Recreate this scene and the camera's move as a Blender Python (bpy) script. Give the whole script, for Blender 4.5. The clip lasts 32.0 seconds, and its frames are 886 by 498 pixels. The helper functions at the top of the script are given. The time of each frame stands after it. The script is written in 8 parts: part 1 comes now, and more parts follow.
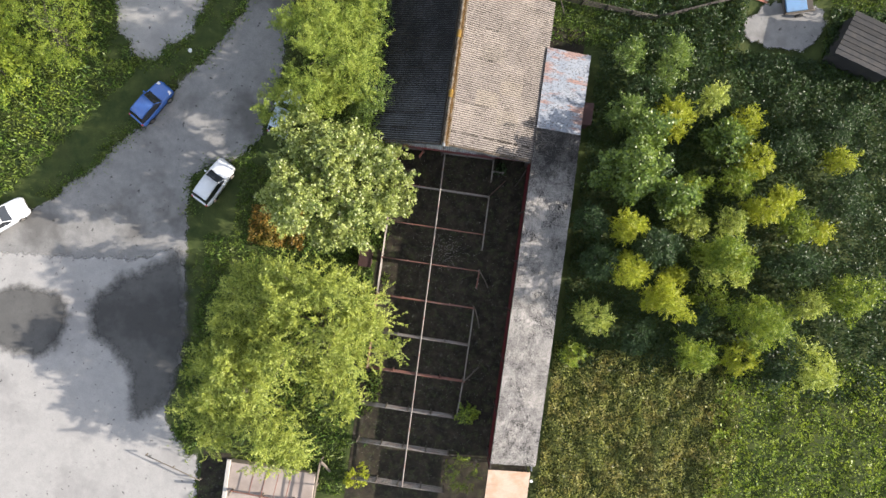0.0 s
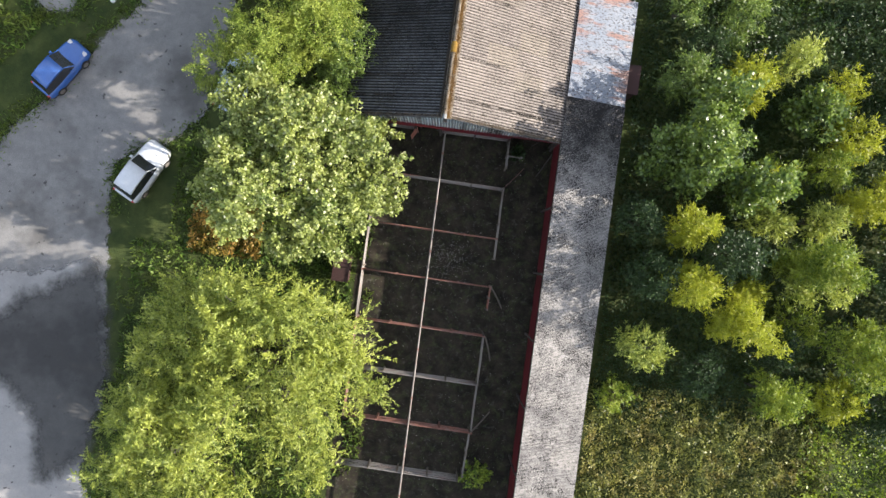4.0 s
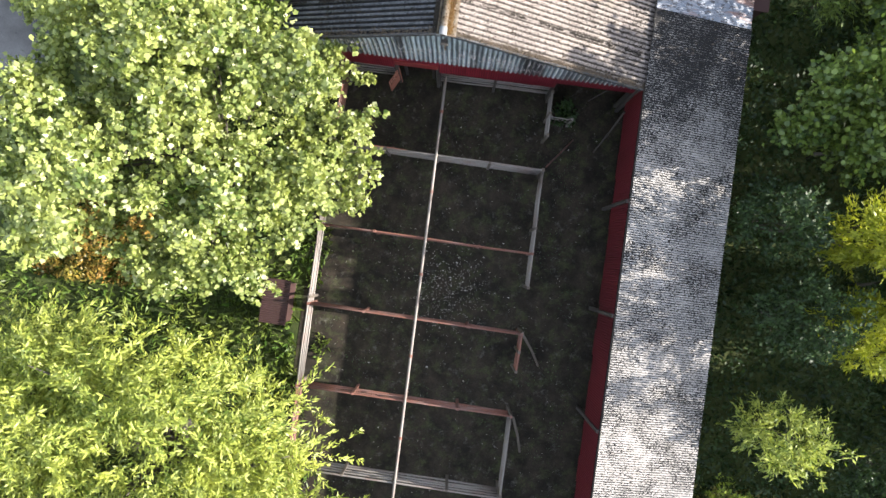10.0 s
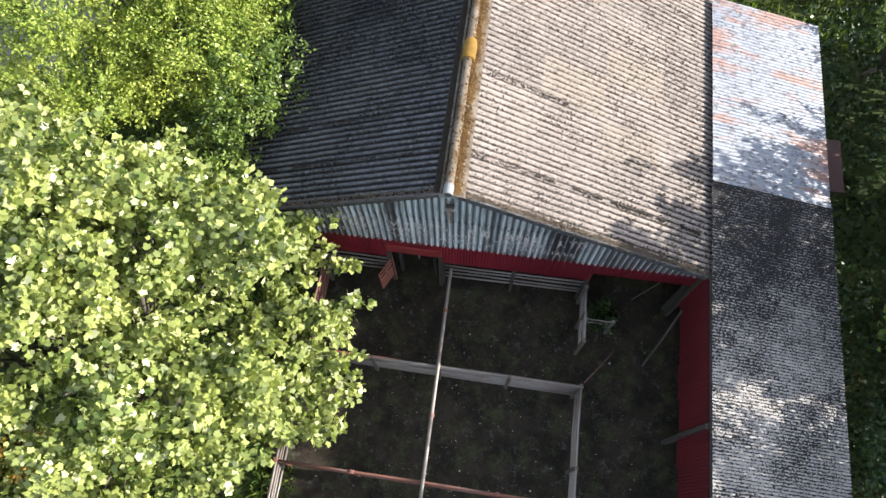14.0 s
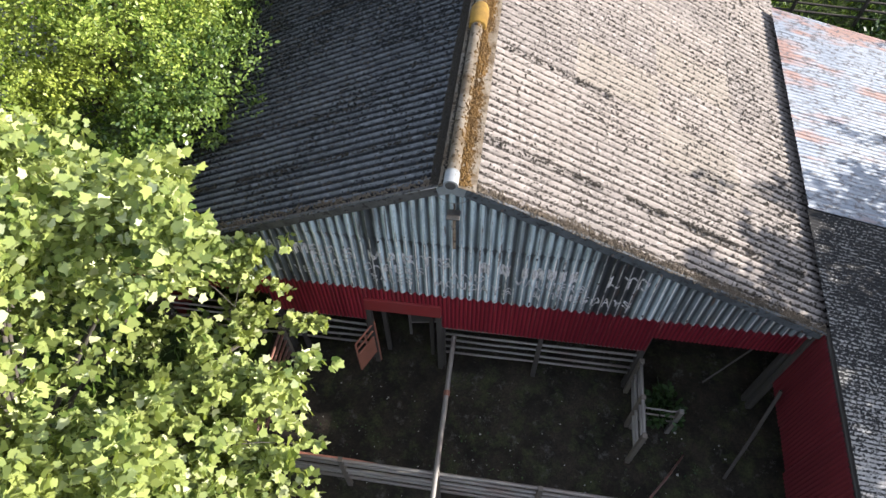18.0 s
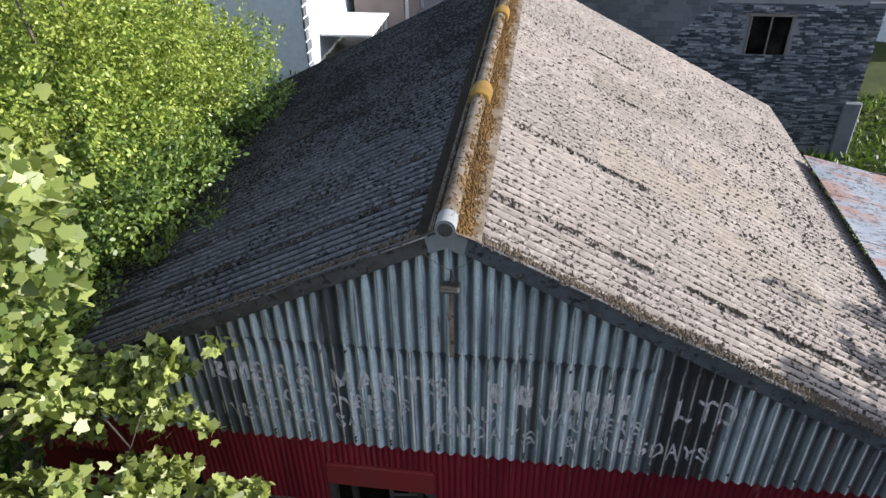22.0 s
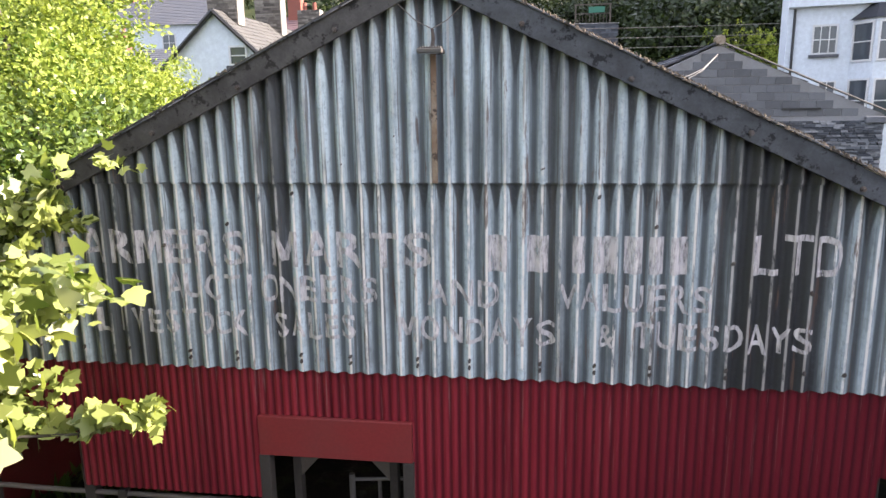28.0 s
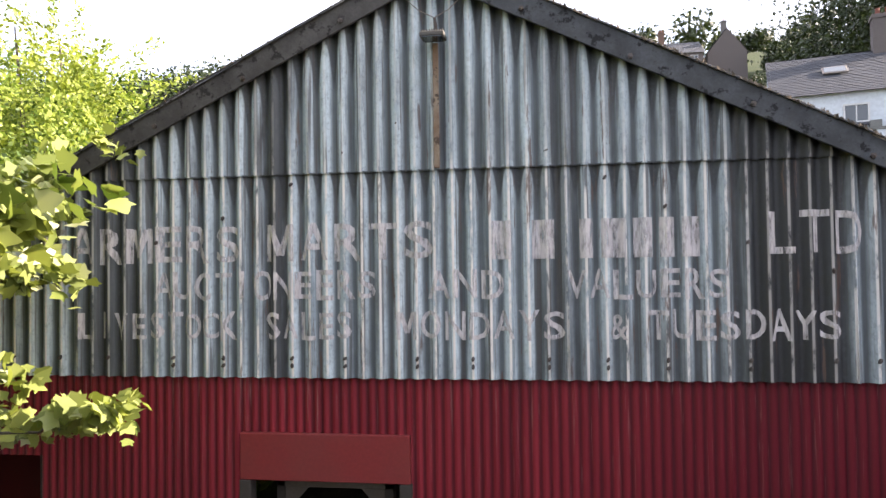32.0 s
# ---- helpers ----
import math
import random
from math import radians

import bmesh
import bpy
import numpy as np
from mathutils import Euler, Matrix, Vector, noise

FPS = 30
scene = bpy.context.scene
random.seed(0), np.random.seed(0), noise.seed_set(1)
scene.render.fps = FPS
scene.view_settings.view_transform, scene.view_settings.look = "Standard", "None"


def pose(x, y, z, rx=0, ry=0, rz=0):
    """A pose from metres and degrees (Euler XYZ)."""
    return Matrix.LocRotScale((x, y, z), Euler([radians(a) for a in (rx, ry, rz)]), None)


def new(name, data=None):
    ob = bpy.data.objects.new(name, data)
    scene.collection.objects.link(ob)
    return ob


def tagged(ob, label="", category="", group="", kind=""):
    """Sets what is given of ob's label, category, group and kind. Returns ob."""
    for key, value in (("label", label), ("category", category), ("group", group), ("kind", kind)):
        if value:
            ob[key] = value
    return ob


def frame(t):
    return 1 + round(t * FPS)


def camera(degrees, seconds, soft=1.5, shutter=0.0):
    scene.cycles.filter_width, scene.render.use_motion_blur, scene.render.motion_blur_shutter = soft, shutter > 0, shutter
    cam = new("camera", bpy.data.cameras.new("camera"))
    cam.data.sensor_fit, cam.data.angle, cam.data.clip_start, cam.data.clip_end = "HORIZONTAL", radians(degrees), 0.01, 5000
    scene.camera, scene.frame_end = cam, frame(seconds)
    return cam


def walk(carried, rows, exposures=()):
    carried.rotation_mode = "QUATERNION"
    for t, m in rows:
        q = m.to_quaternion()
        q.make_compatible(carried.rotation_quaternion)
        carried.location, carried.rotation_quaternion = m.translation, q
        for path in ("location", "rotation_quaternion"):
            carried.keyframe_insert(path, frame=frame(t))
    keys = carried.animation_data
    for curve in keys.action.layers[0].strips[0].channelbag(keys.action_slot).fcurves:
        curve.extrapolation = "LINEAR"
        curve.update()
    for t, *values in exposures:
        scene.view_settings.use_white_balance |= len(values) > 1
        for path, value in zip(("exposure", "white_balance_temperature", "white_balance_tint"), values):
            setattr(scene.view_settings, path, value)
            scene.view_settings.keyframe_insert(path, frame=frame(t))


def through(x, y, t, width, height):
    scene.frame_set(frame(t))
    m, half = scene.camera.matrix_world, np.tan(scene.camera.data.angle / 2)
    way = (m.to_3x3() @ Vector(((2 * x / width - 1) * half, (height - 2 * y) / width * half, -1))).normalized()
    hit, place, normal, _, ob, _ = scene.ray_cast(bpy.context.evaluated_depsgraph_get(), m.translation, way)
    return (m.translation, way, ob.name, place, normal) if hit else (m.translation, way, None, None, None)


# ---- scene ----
cam = camera(64.8, 32.0)
METRES, EYE, TILT, LEAN, TURN = 48.1, 51.931, -90.005, 0.698, 7.778
ROWS = [
    (0.0, 0.0, 0.0, 0.0, -0.0, -0.0, 0.0),
    (0.5, -0.0014, 0.0304, 0.0023, -0.12, 0.1, 0.02),
    (1.0, -0.0026, 0.0615, 0.0034, -0.2, 0.16, 0.04),
    (1.5, -0.004, 0.093, 0.004, -0.31, 0.18, 0.05),
    (2.0, -0.0059, 0.1247, 0.0039, -0.43, 0.18, 0.08),
    (2.5, -0.0072, 0.1564, 0.0032, -0.51, 0.26, 0.11),
    (3.0, -0.0077, 0.1882, 0.0033, -0.55, 0.29, 0.11),
    (3.5, -0.0079, 0.2203, 0.0037, -0.58, 0.3, 0.12),
    (5.5, -0.0094, 0.3422, 0.0099, -0.59, 0.86, 0.16),
    (6.0, -0.0103, 0.3717, 0.0085, -0.66, 1.04, 0.18),
    (6.5, -0.0098, 0.4006, 0.0079, -0.63, 1.14, 0.23),
    (7.0, -0.0082, 0.4286, 0.0075, -0.55, 1.18, 0.3),
    (7.5, -0.0068, 0.4547, 0.0067, -0.51, 1.23, 0.29),
    (8.0, -0.0059, 0.4795, 0.0067, -0.5, 1.28, 0.29),
    (8.5, -0.0042, 0.5035, 0.0077, -0.35, 1.2, 0.25),
    (9.0, -0.0026, 0.526, 0.009, -0.16, 1.23, 0.25),
    (9.5, -0.001, 0.5482, 0.0128, -0.02, 1.01, 0.24),
    (10.0, 0.0002, 0.5685, 0.0174, -0.04, 0.92, 0.19),
    (10.5, -0.0002, 0.588, 0.0194, -0.15, 3.12, 0.16),
    (11.0, -0.0013, 0.604, 0.0195, -0.3, 5.66, 0.14),
    (11.5, -0.0005, 0.6193, 0.0188, -0.21, 8.22, 0.1),
    (12.0, -0.0013, 0.633, 0.0176, -0.32, 10.84, 0.15),
    (12.5, -0.0014, 0.6468, 0.0159, -0.14, 13.45, 0.15),
    (13.0, -0.0016, 0.6603, 0.0172, -0.12, 15.76, 0.1),
    (13.5, -0.0025, 0.6737, 0.0157, -0.17, 18.57, 0.13),
    (14.0, -0.0012, 0.6868, 0.0159, 0.04, 21.11, 0.03),
    (14.5, -0.0003, 0.7009, 0.0159, 0.12, 23.64, -0.04),
    (15.0, -0.001, 0.7155, 0.015, 0.04, 26.2, 0.02),
    (15.5, -0.0014, 0.7291, 0.0169, 0.01, 28.0, 0.03),
    (17.5, -0.0018, 0.7827, 0.0191, -0.0, 33.37, 0.07),
    (18.0, -0.0015, 0.7944, 0.0192, -0.0, 33.41, 0.05),
    (18.5, -0.001, 0.8063, 0.0197, 0.12, 34.6, -0.02),
    (19.0, -0.001, 0.817, 0.0208, 0.12, 37.57, -0.03),
    (19.5, -0.0007, 0.827, 0.0229, 0.15, 40.52, -0.08),
    (20.0, -0.0007, 0.8365, 0.024, 0.18, 43.68, -0.08),
    (20.5, -0.0006, 0.8457, 0.025, 0.19, 46.77, -0.11),
    (21.0, -0.0003, 0.8548, 0.0252, 0.19, 49.99, -0.17),
    (21.5, 0.0005, 0.864, 0.0247, 0.2, 53.24, -0.22),
    (22.0, 0.0009, 0.873, 0.0245, 0.17, 56.37, -0.2),
    (22.5, 0.0011, 0.8824, 0.0252, 0.17, 59.47, -0.23),
    (23.0, 0.0017, 0.8916, 0.0255, 0.16, 61.8, -0.26),
    (23.5, 0.0024, 0.9007, 0.0255, 0.16, 63.9, -0.3),
    (24.0, 0.003, 0.9096, 0.026, 0.14, 65.31, -0.35),
    (24.5, 0.0035, 0.9177, 0.0263, 0.18, 65.43, -0.35),
    (26.5, 0.0039, 0.9467, 0.0269, 0.13, 77.13, -0.44),
    (27.0, 0.004, 0.9539, 0.0265, 0.14, 77.84, -0.46),
    (27.5, 0.0043, 0.9605, 0.0268, 0.17, 78.1, -0.46),
    (28.0, 0.0044, 0.9671, 0.0272, 0.15, 78.16, -0.45),
    (28.5, 0.0048, 0.9741, 0.0278, 0.14, 78.28, -0.53),
    (29.0, 0.005, 0.9799, 0.0283, 0.11, 81.05, -0.53),
    (29.5, 0.005, 0.9836, 0.0289, 0.13, 85.41, -0.47),
    (30.0, 0.0053, 0.9868, 0.0293, 0.06, 89.66, -0.44),
    (30.5, 0.0052, 0.9894, 0.03, 0.09, 91.64, -0.5),
    (31.0, 0.0051, 0.992, 0.0304, 0.07, 91.71, -0.59),
    (31.5, 0.0047, 0.9942, 0.0298, 0.08, 91.55, -0.5),
    (32.0, 0.0041, 0.9962, 0.0291, 0.1, 91.5, -0.49),
]
walk(cam, [(t, pose(1.423, -6.76, EYE, TILT, LEAN, TURN) @ pose(METRES * x, METRES * y, METRES * z, 90 + pitch, roll, yaw)) for t, x, y, z, yaw, pitch, roll in ROWS],
     [(t, stops, kelvin, 10 if t < 25 else 18) for t, stops, kelvin in ((0.0, 1.55, 6300), (7.0, 1.75, 6100), (10.0, 2.0, 6100), (14.0, 1.8, 6050), (20.0, 1.65, 5850), (23.0, 1.14, 5750), (24.0, 1.34, 5800), (27.0, 1.95, 6050), (28.0, 2.42, 6400), (29.0, 2.45, 6400), (30.0, 2.02, 6400), (31.0, 2.18, 6650), (32.0, 2.3, 6650))])

# world and sun
SUN_AZ, SUN_EL = 4.0, 23.0          # degrees from +x towards +y, and above the horizon
sky_world = bpy.data.worlds.new("sky")
scene.world = sky_world
sky_world.use_nodes = True
wn = sky_world.node_tree
sky = wn.nodes.new("ShaderNodeTexSky")
sky.sky_type = "NISHITA"
sky.sun_disc = False
sky.sun_elevation = radians(SUN_EL)
sky.sun_rotation = radians(90.0 - SUN_AZ)
sky.air_density, sky.dust_density, sky.ozone_density = 1.0, 3.6, 1.2
# thin white summer cloud over the blue
cloud = wn.nodes.new("ShaderNodeTexNoise")
cloud.inputs["Scale"].default_value, cloud.inputs["Detail"].default_value = 2.2, 6.0
veil = wn.nodes.new("ShaderNodeMapRange")
for key, value in zip(("From Min", "From Max", "To Min", "To Max"), (0.38, 0.62, 0.35, 0.95)):
    veil.inputs[key].default_value = value
wn.links.new(cloud.outputs["Fac"], veil.inputs["Value"])
blend = wn.nodes.new("ShaderNodeMix")
blend.data_type = "RGBA"
blend.inputs[7].default_value = (3.25, 3.5, 3.95, 1.0)
wn.links.new(veil.outputs["Result"], blend.inputs[0])
wn.links.new(sky.outputs["Color"], blend.inputs[6])
wn.links.new(blend.outputs[2], wn.nodes["Background"].inputs["Color"])
wn.nodes["Background"].inputs["Strength"].default_value = 0.135
sun_data = bpy.data.lights.new("sun", "SUN")
sun_data.energy, sun_data.angle, sun_data.color = 5.0, radians(0.5), (1.0, 0.90, 0.77)
sun = new("sun", sun_data)
to_sun = Vector((math.cos(radians(SUN_EL)) * math.cos(radians(SUN_AZ)), math.cos(radians(SUN_EL)) * math.sin(radians(SUN_AZ)), math.sin(radians(SUN_EL))))
sun.matrix_world = Matrix.Translation(to_sun * 80) @ to_sun.to_track_quat("Z", "Y").to_matrix().to_4x4()

# ---------------------------------------------------------------- materials
def node(nt, kind, **inputs):
    n = nt.nodes.new(kind)
    for key, value in inputs.items():
        n.inputs[key.replace("_", " ")].default_value = value
    return n


def ramp(nt, source, stops):
    n = nt.nodes.new("ShaderNodeValToRGB")
    el = n.color_ramp.elements
    while len(el) > 1:
        el.remove(el[-1])
    for i, (p, c) in enumerate(stops):
        e = el[0] if i == 0 else el.new(p)
        e.position = p
        e.color = (*c, 1.0) if not isinstance(c, (int, float)) else (c, c, c, 1.0)
    nt.links.new(source, n.inputs["Fac"])
    return n.outputs["Color"]


def mixc(nt, fac, a, b, mode="MIX"):
    n = nt.nodes.new("ShaderNodeMix")
    n.data_type, n.blend_type = "RGBA", mode
    for sock, v in ((0, fac), (6, a), (7, b)):
        if isinstance(v, bpy.types.NodeSocket):
            nt.links.new(v, n.inputs[sock])
        elif isinstance(v, (int, float)):
            n.inputs[sock].default_value = v if sock == 0 else (v, v, v, 1.0)
        else:
            n.inputs[sock].default_value = (*v, 1.0)
    return n.outputs[2]


def coords(nt, scale=(1, 1, 1), world=True):
    m = nt.nodes.new("ShaderNodeMapping")
    m.inputs["Scale"].default_value = scale
    if world:
        g = nt.nodes.new("ShaderNodeNewGeometry")
        nt.links.new(g.outputs["Position"], m.inputs["Vector"])
    else:
        g = nt.nodes.new("ShaderNodeTexCoord")
        nt.links.new(g.outputs["Object"], m.inputs["Vector"])
    return m.outputs["Vector"]


def noise_tex(nt, scale, detail=4.0, rough=0.6, stretch=(1, 1, 1), world=True):
    n = node(nt, "ShaderNodeTexNoise", Scale=scale, Detail=detail, Roughness=rough)
    nt.links.new(coords(nt, stretch, world), n.inputs["Vector"])
    return n.outputs["Fac"]


def rand(nt):
    return nt.nodes.new("ShaderNodeObjectInfo").outputs["Random"]


def shader(name, rough=0.8, metal=0.0, spec=0.4):
    mat = bpy.data.materials.new(name)
    mat.use_nodes = True
    nt = mat.node_tree
    p = nt.nodes["Principled BSDF"]
    p.inputs["Roughness"].default_value = rough
    p.inputs["Metallic"].default_value = metal
    p.inputs["Specular IOR Level"].default_value = spec
    return mat, nt, p


ALBEDO = 0.72                        # common reflectance of weathered mineral, metal and painted surfaces


def base_color(nt, p, color):
    nt.links.new(mixc(nt, 1.0, color, (ALBEDO,) * 3, "MULTIPLY"), p.inputs["Base Color"])


def bump(nt, p, height, strength=0.3, distance=0.01):
    b = node(nt, "ShaderNodeBump", Strength=strength, Distance=distance)
    nt.links.new(height, b.inputs["Height"])
    nt.links.new(b.outputs["Normal"], p.inputs["Normal"])


def paint(name, color, rough=0.6, metal=0.0, wear=0.25, scale=6.0, dirt=(0.10, 0.085, 0.07), bumps=0.15, vary=0.12, spec=0.4):
    """A plain coloured surface with grain, stains and a little difference between pieces."""
    mat, nt, p = shader(name, rough, metal, spec)
    big = noise_tex(nt, scale * 0.25, 3.0)
    fine = noise_tex(nt, scale * 6, 5.0)
    c = mixc(nt, ramp(nt, fine, [(0.3, 0.0), (0.75, 1.0)]), tuple(x * 0.86 for x in color), tuple(min(1, x * 1.1) for x in color))
    c = mixc(nt, ramp(nt, big, [(0.45, 0.0), (0.75, wear)]), c, dirt)
    dark = mixc(nt, rand(nt), tuple(1 - vary for _ in range(3)), (1 + vary * 0.3,) * 3)
    c = mixc(nt, 1.0, c, dark, "MULTIPLY")
    base_color(nt, p, c)
    bump(nt, p, fine, bumps, 0.004)
    return mat


def furrows(nt, pitch):
    """1 in the furrows of a sheet, 0 on its crests, in the sheet's own measure."""
    t = nt.nodes.new("ShaderNodeTexCoord")
    sep = nt.nodes.new("ShaderNodeSeparateXYZ")
    nt.links.new(t.outputs["Object"], sep.inputs[0])
    m = nt.nodes.new("ShaderNodeMath")
    m.operation = "MULTIPLY"
    m.inputs[1].default_value = 2 * math.pi / pitch
    nt.links.new(sep.outputs["X"], m.inputs[0])
    s = nt.nodes.new("ShaderNodeMath")
    s.operation = "COSINE"
    nt.links.new(m.outputs[0], s.inputs[0])
    r = nt.nodes.new("ShaderNodeMapRange")
    for k, v in zip(("From Min", "From Max", "To Min", "To Max"), (1.0, -1.0, 0.0, 1.0)):
        r.inputs[k].default_value = v
    nt.links.new(s.outputs[0], r.inputs["Value"])
    return r.outputs["Result"]


def math_node(nt, op, a, b):
    n = nt.nodes.new("ShaderNodeMath")
    n.operation = op
    for sock, v in zip(n.inputs, (a, b)):
        if isinstance(v, bpy.types.NodeSocket):
            nt.links.new(v, sock)
        else:
            sock.default_value = v
    return n.outputs[0]


def span(nt, source, lo, hi, a=0.0, b=1.0):
    n = nt.nodes.new("ShaderNodeMapRange")
    for key, v in zip(("From Min", "From Max", "To Min", "To Max"), (lo, hi, a, b)):
        n.inputs[key].default_value = v
    nt.links.new(source, n.inputs["Value"])
    return n.outputs["Result"]


def lichen_sheet(name, base_lo, base_hi, spots, spot_amount, along, furrow_dark=0.7, patchy=0.06, blackened=None, furrow_from=0.55, pitch=0.146):
    """Weathered asbestos cement: grey body, dark moss tufts along the furrows, pale lichen; blackened: y range of an old sooty growth."""
    mat, nt, p = shader(name, 0.9, 0.0, 0.25)
    mid = noise_tex(nt, 5.0, 5.0, 0.7)
    c = mixc(nt, ramp(nt, mid, [(0.3, 0.0), (0.7, 1.0)]), base_lo, base_hi)
    tone = mixc(nt, rand(nt), (0.84, 0.84, 0.84), (1.06, 1.05, 1.02))
    c = mixc(nt, 1.0, c, tone, "MULTIPLY")
    pale = noise_tex(nt, 14.0, 3.0, 0.6)
    c = mixc(nt, ramp(nt, pale, [(0.56, 0.0), (0.66, 0.55)]), c, tuple(min(0.75, x * 1.4) for x in base_hi))
    bloom = noise_tex(nt, 1.3, 5.0, 0.7)
    c = mixc(nt, ramp(nt, bloom, [(0.56, 0.0), (0.70, 0.6)]), c, tuple(min(0.75, x * 1.25) for x in base_hi))
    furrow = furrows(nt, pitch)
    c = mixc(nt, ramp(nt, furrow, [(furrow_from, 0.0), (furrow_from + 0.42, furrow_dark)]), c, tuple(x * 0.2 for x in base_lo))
    moss = noise_tex(nt, 23.0, 2.5, 0.6, along)
    gate = ramp(nt, furrow, [(0.35, 0.0), (1.0, 0.13)])
    add = math_node(nt, "ADD", moss, gate)
    area = noise_tex(nt, 0.9, 4.0, 0.65)
    add = math_node(nt, "ADD", add, span(nt, area, 0.35, 0.65, -patchy, patchy))
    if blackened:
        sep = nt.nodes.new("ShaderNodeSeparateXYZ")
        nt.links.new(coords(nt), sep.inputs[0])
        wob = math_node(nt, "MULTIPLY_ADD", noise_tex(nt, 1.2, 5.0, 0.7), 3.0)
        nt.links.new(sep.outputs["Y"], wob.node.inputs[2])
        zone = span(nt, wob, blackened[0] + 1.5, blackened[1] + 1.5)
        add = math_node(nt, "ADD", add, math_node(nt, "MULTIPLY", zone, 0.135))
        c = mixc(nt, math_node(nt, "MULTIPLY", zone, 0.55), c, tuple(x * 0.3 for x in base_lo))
    m = ramp(nt, add, [(spot_amount, 0.0), (spot_amount + 0.03, 1.0)])
    c = mixc(nt, m, c, spots)
    base_color(nt, p, c)
    bump(nt, p, m, 0.8, 0.02)
    return mat


def streaked(name, base, pale, dark, rust, rust_at, darkness=(0.52, 0.72), metal=0.0, rough=0.6, gloss=0.4):
    """Upright sheets stained by run-off: streaks that follow the corrugations."""
    mat, nt, p = shader(name, rough, metal, gloss)
    streak = noise_tex(nt, 1.0, 4.0, 0.65, (5.0, 5.0, 0.22))
    wide = noise_tex(nt, 0.55, 2.0, 0.5, (1.6, 1.0, 0.25))
    fine = noise_tex(nt, 40.0, 5.0, 0.7, (1, 1, 0.3))
    c = mixc(nt, ramp(nt, streak, [(0.35, 0.0), (0.68, 1.0)]), base, pale)
    c = mixc(nt, ramp(nt, fine, [(0.35, 0.0), (0.8, 0.55)]), c, tuple(x * 0.62 for x in base))
    c = mixc(nt, ramp(nt, wide, [(darkness[0], 0.0), (darkness[1], 0.85)]), c, dark)
    r = noise_tex(nt, 1.0, 5.0, 0.7, (14.0, 14.0, 1.3))
    c = mixc(nt, ramp(nt, r, [(rust_at, 0.0), (rust_at + 0.06, 0.7)]), c, rust)
    base_color(nt, p, c)
    bump(nt, p, fine, 0.2, 0.004)
    return mat


def red_iron():
    """Red painted iron: darker furrows, pale chalky runs under the gable, rust at the laps, shade painted in towards
    the lean-to.
    """
    mat, nt, p = shader("red_painted_iron", 0.55, 0.0, 0.25)
    streak = noise_tex(nt, 1.0, 4.0, 0.65, (2.2, 2.2, 0.35))
    c = mixc(nt, ramp(nt, streak, [(0.36, 0.0), (0.64, 1.0)]), (0.21, 0.014, 0.024), (0.33, 0.026, 0.04))
    sep = nt.nodes.new("ShaderNodeSeparateXYZ")
    nt.links.new(coords(nt), sep.inputs[0])
    # darker towards the lean-to: the fall-off of light is in the paint colour
    old = math_node(nt, "MULTIPLY_ADD", noise_tex(nt, 0.8, 4.0, 0.6, (1.2, 1, 0.3)), 3.0)
    nt.links.new(sep.outputs["X"], old.node.inputs[2])
    c = mixc(nt, span(nt, old, 1.6, 4.2, 0.0, 0.82), c, (0.13, 0.007, 0.016))
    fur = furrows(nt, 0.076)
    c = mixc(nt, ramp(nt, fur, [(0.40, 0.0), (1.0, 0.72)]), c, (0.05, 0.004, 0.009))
    run = noise_tex(nt, 1.0, 4.0, 0.7, (34.0, 34.0, 1.1))
    high = span(nt, sep.outputs["Z"], 2.2, 3.1, 0.25, 1.0)
    c = mixc(nt, math_node(nt, "MULTIPLY", ramp(nt, run, [(0.60, 0.0), (0.68, 0.6)]), high), c, (0.34, 0.15, 0.14))
    rust = noise_tex(nt, 1.0, 5.0, 0.7, (9.0, 9.0, 2.0))
    c = mixc(nt, ramp(nt, rust, [(0.66, 0.0), (0.72, 0.6)]), c, (0.10, 0.045, 0.035))
    base_color(nt, p, c)
    bump(nt, p, noise_tex(nt, 40.0, 5.0, 0.7, (1, 1, 0.3)), 0.2, 0.004)
    return mat


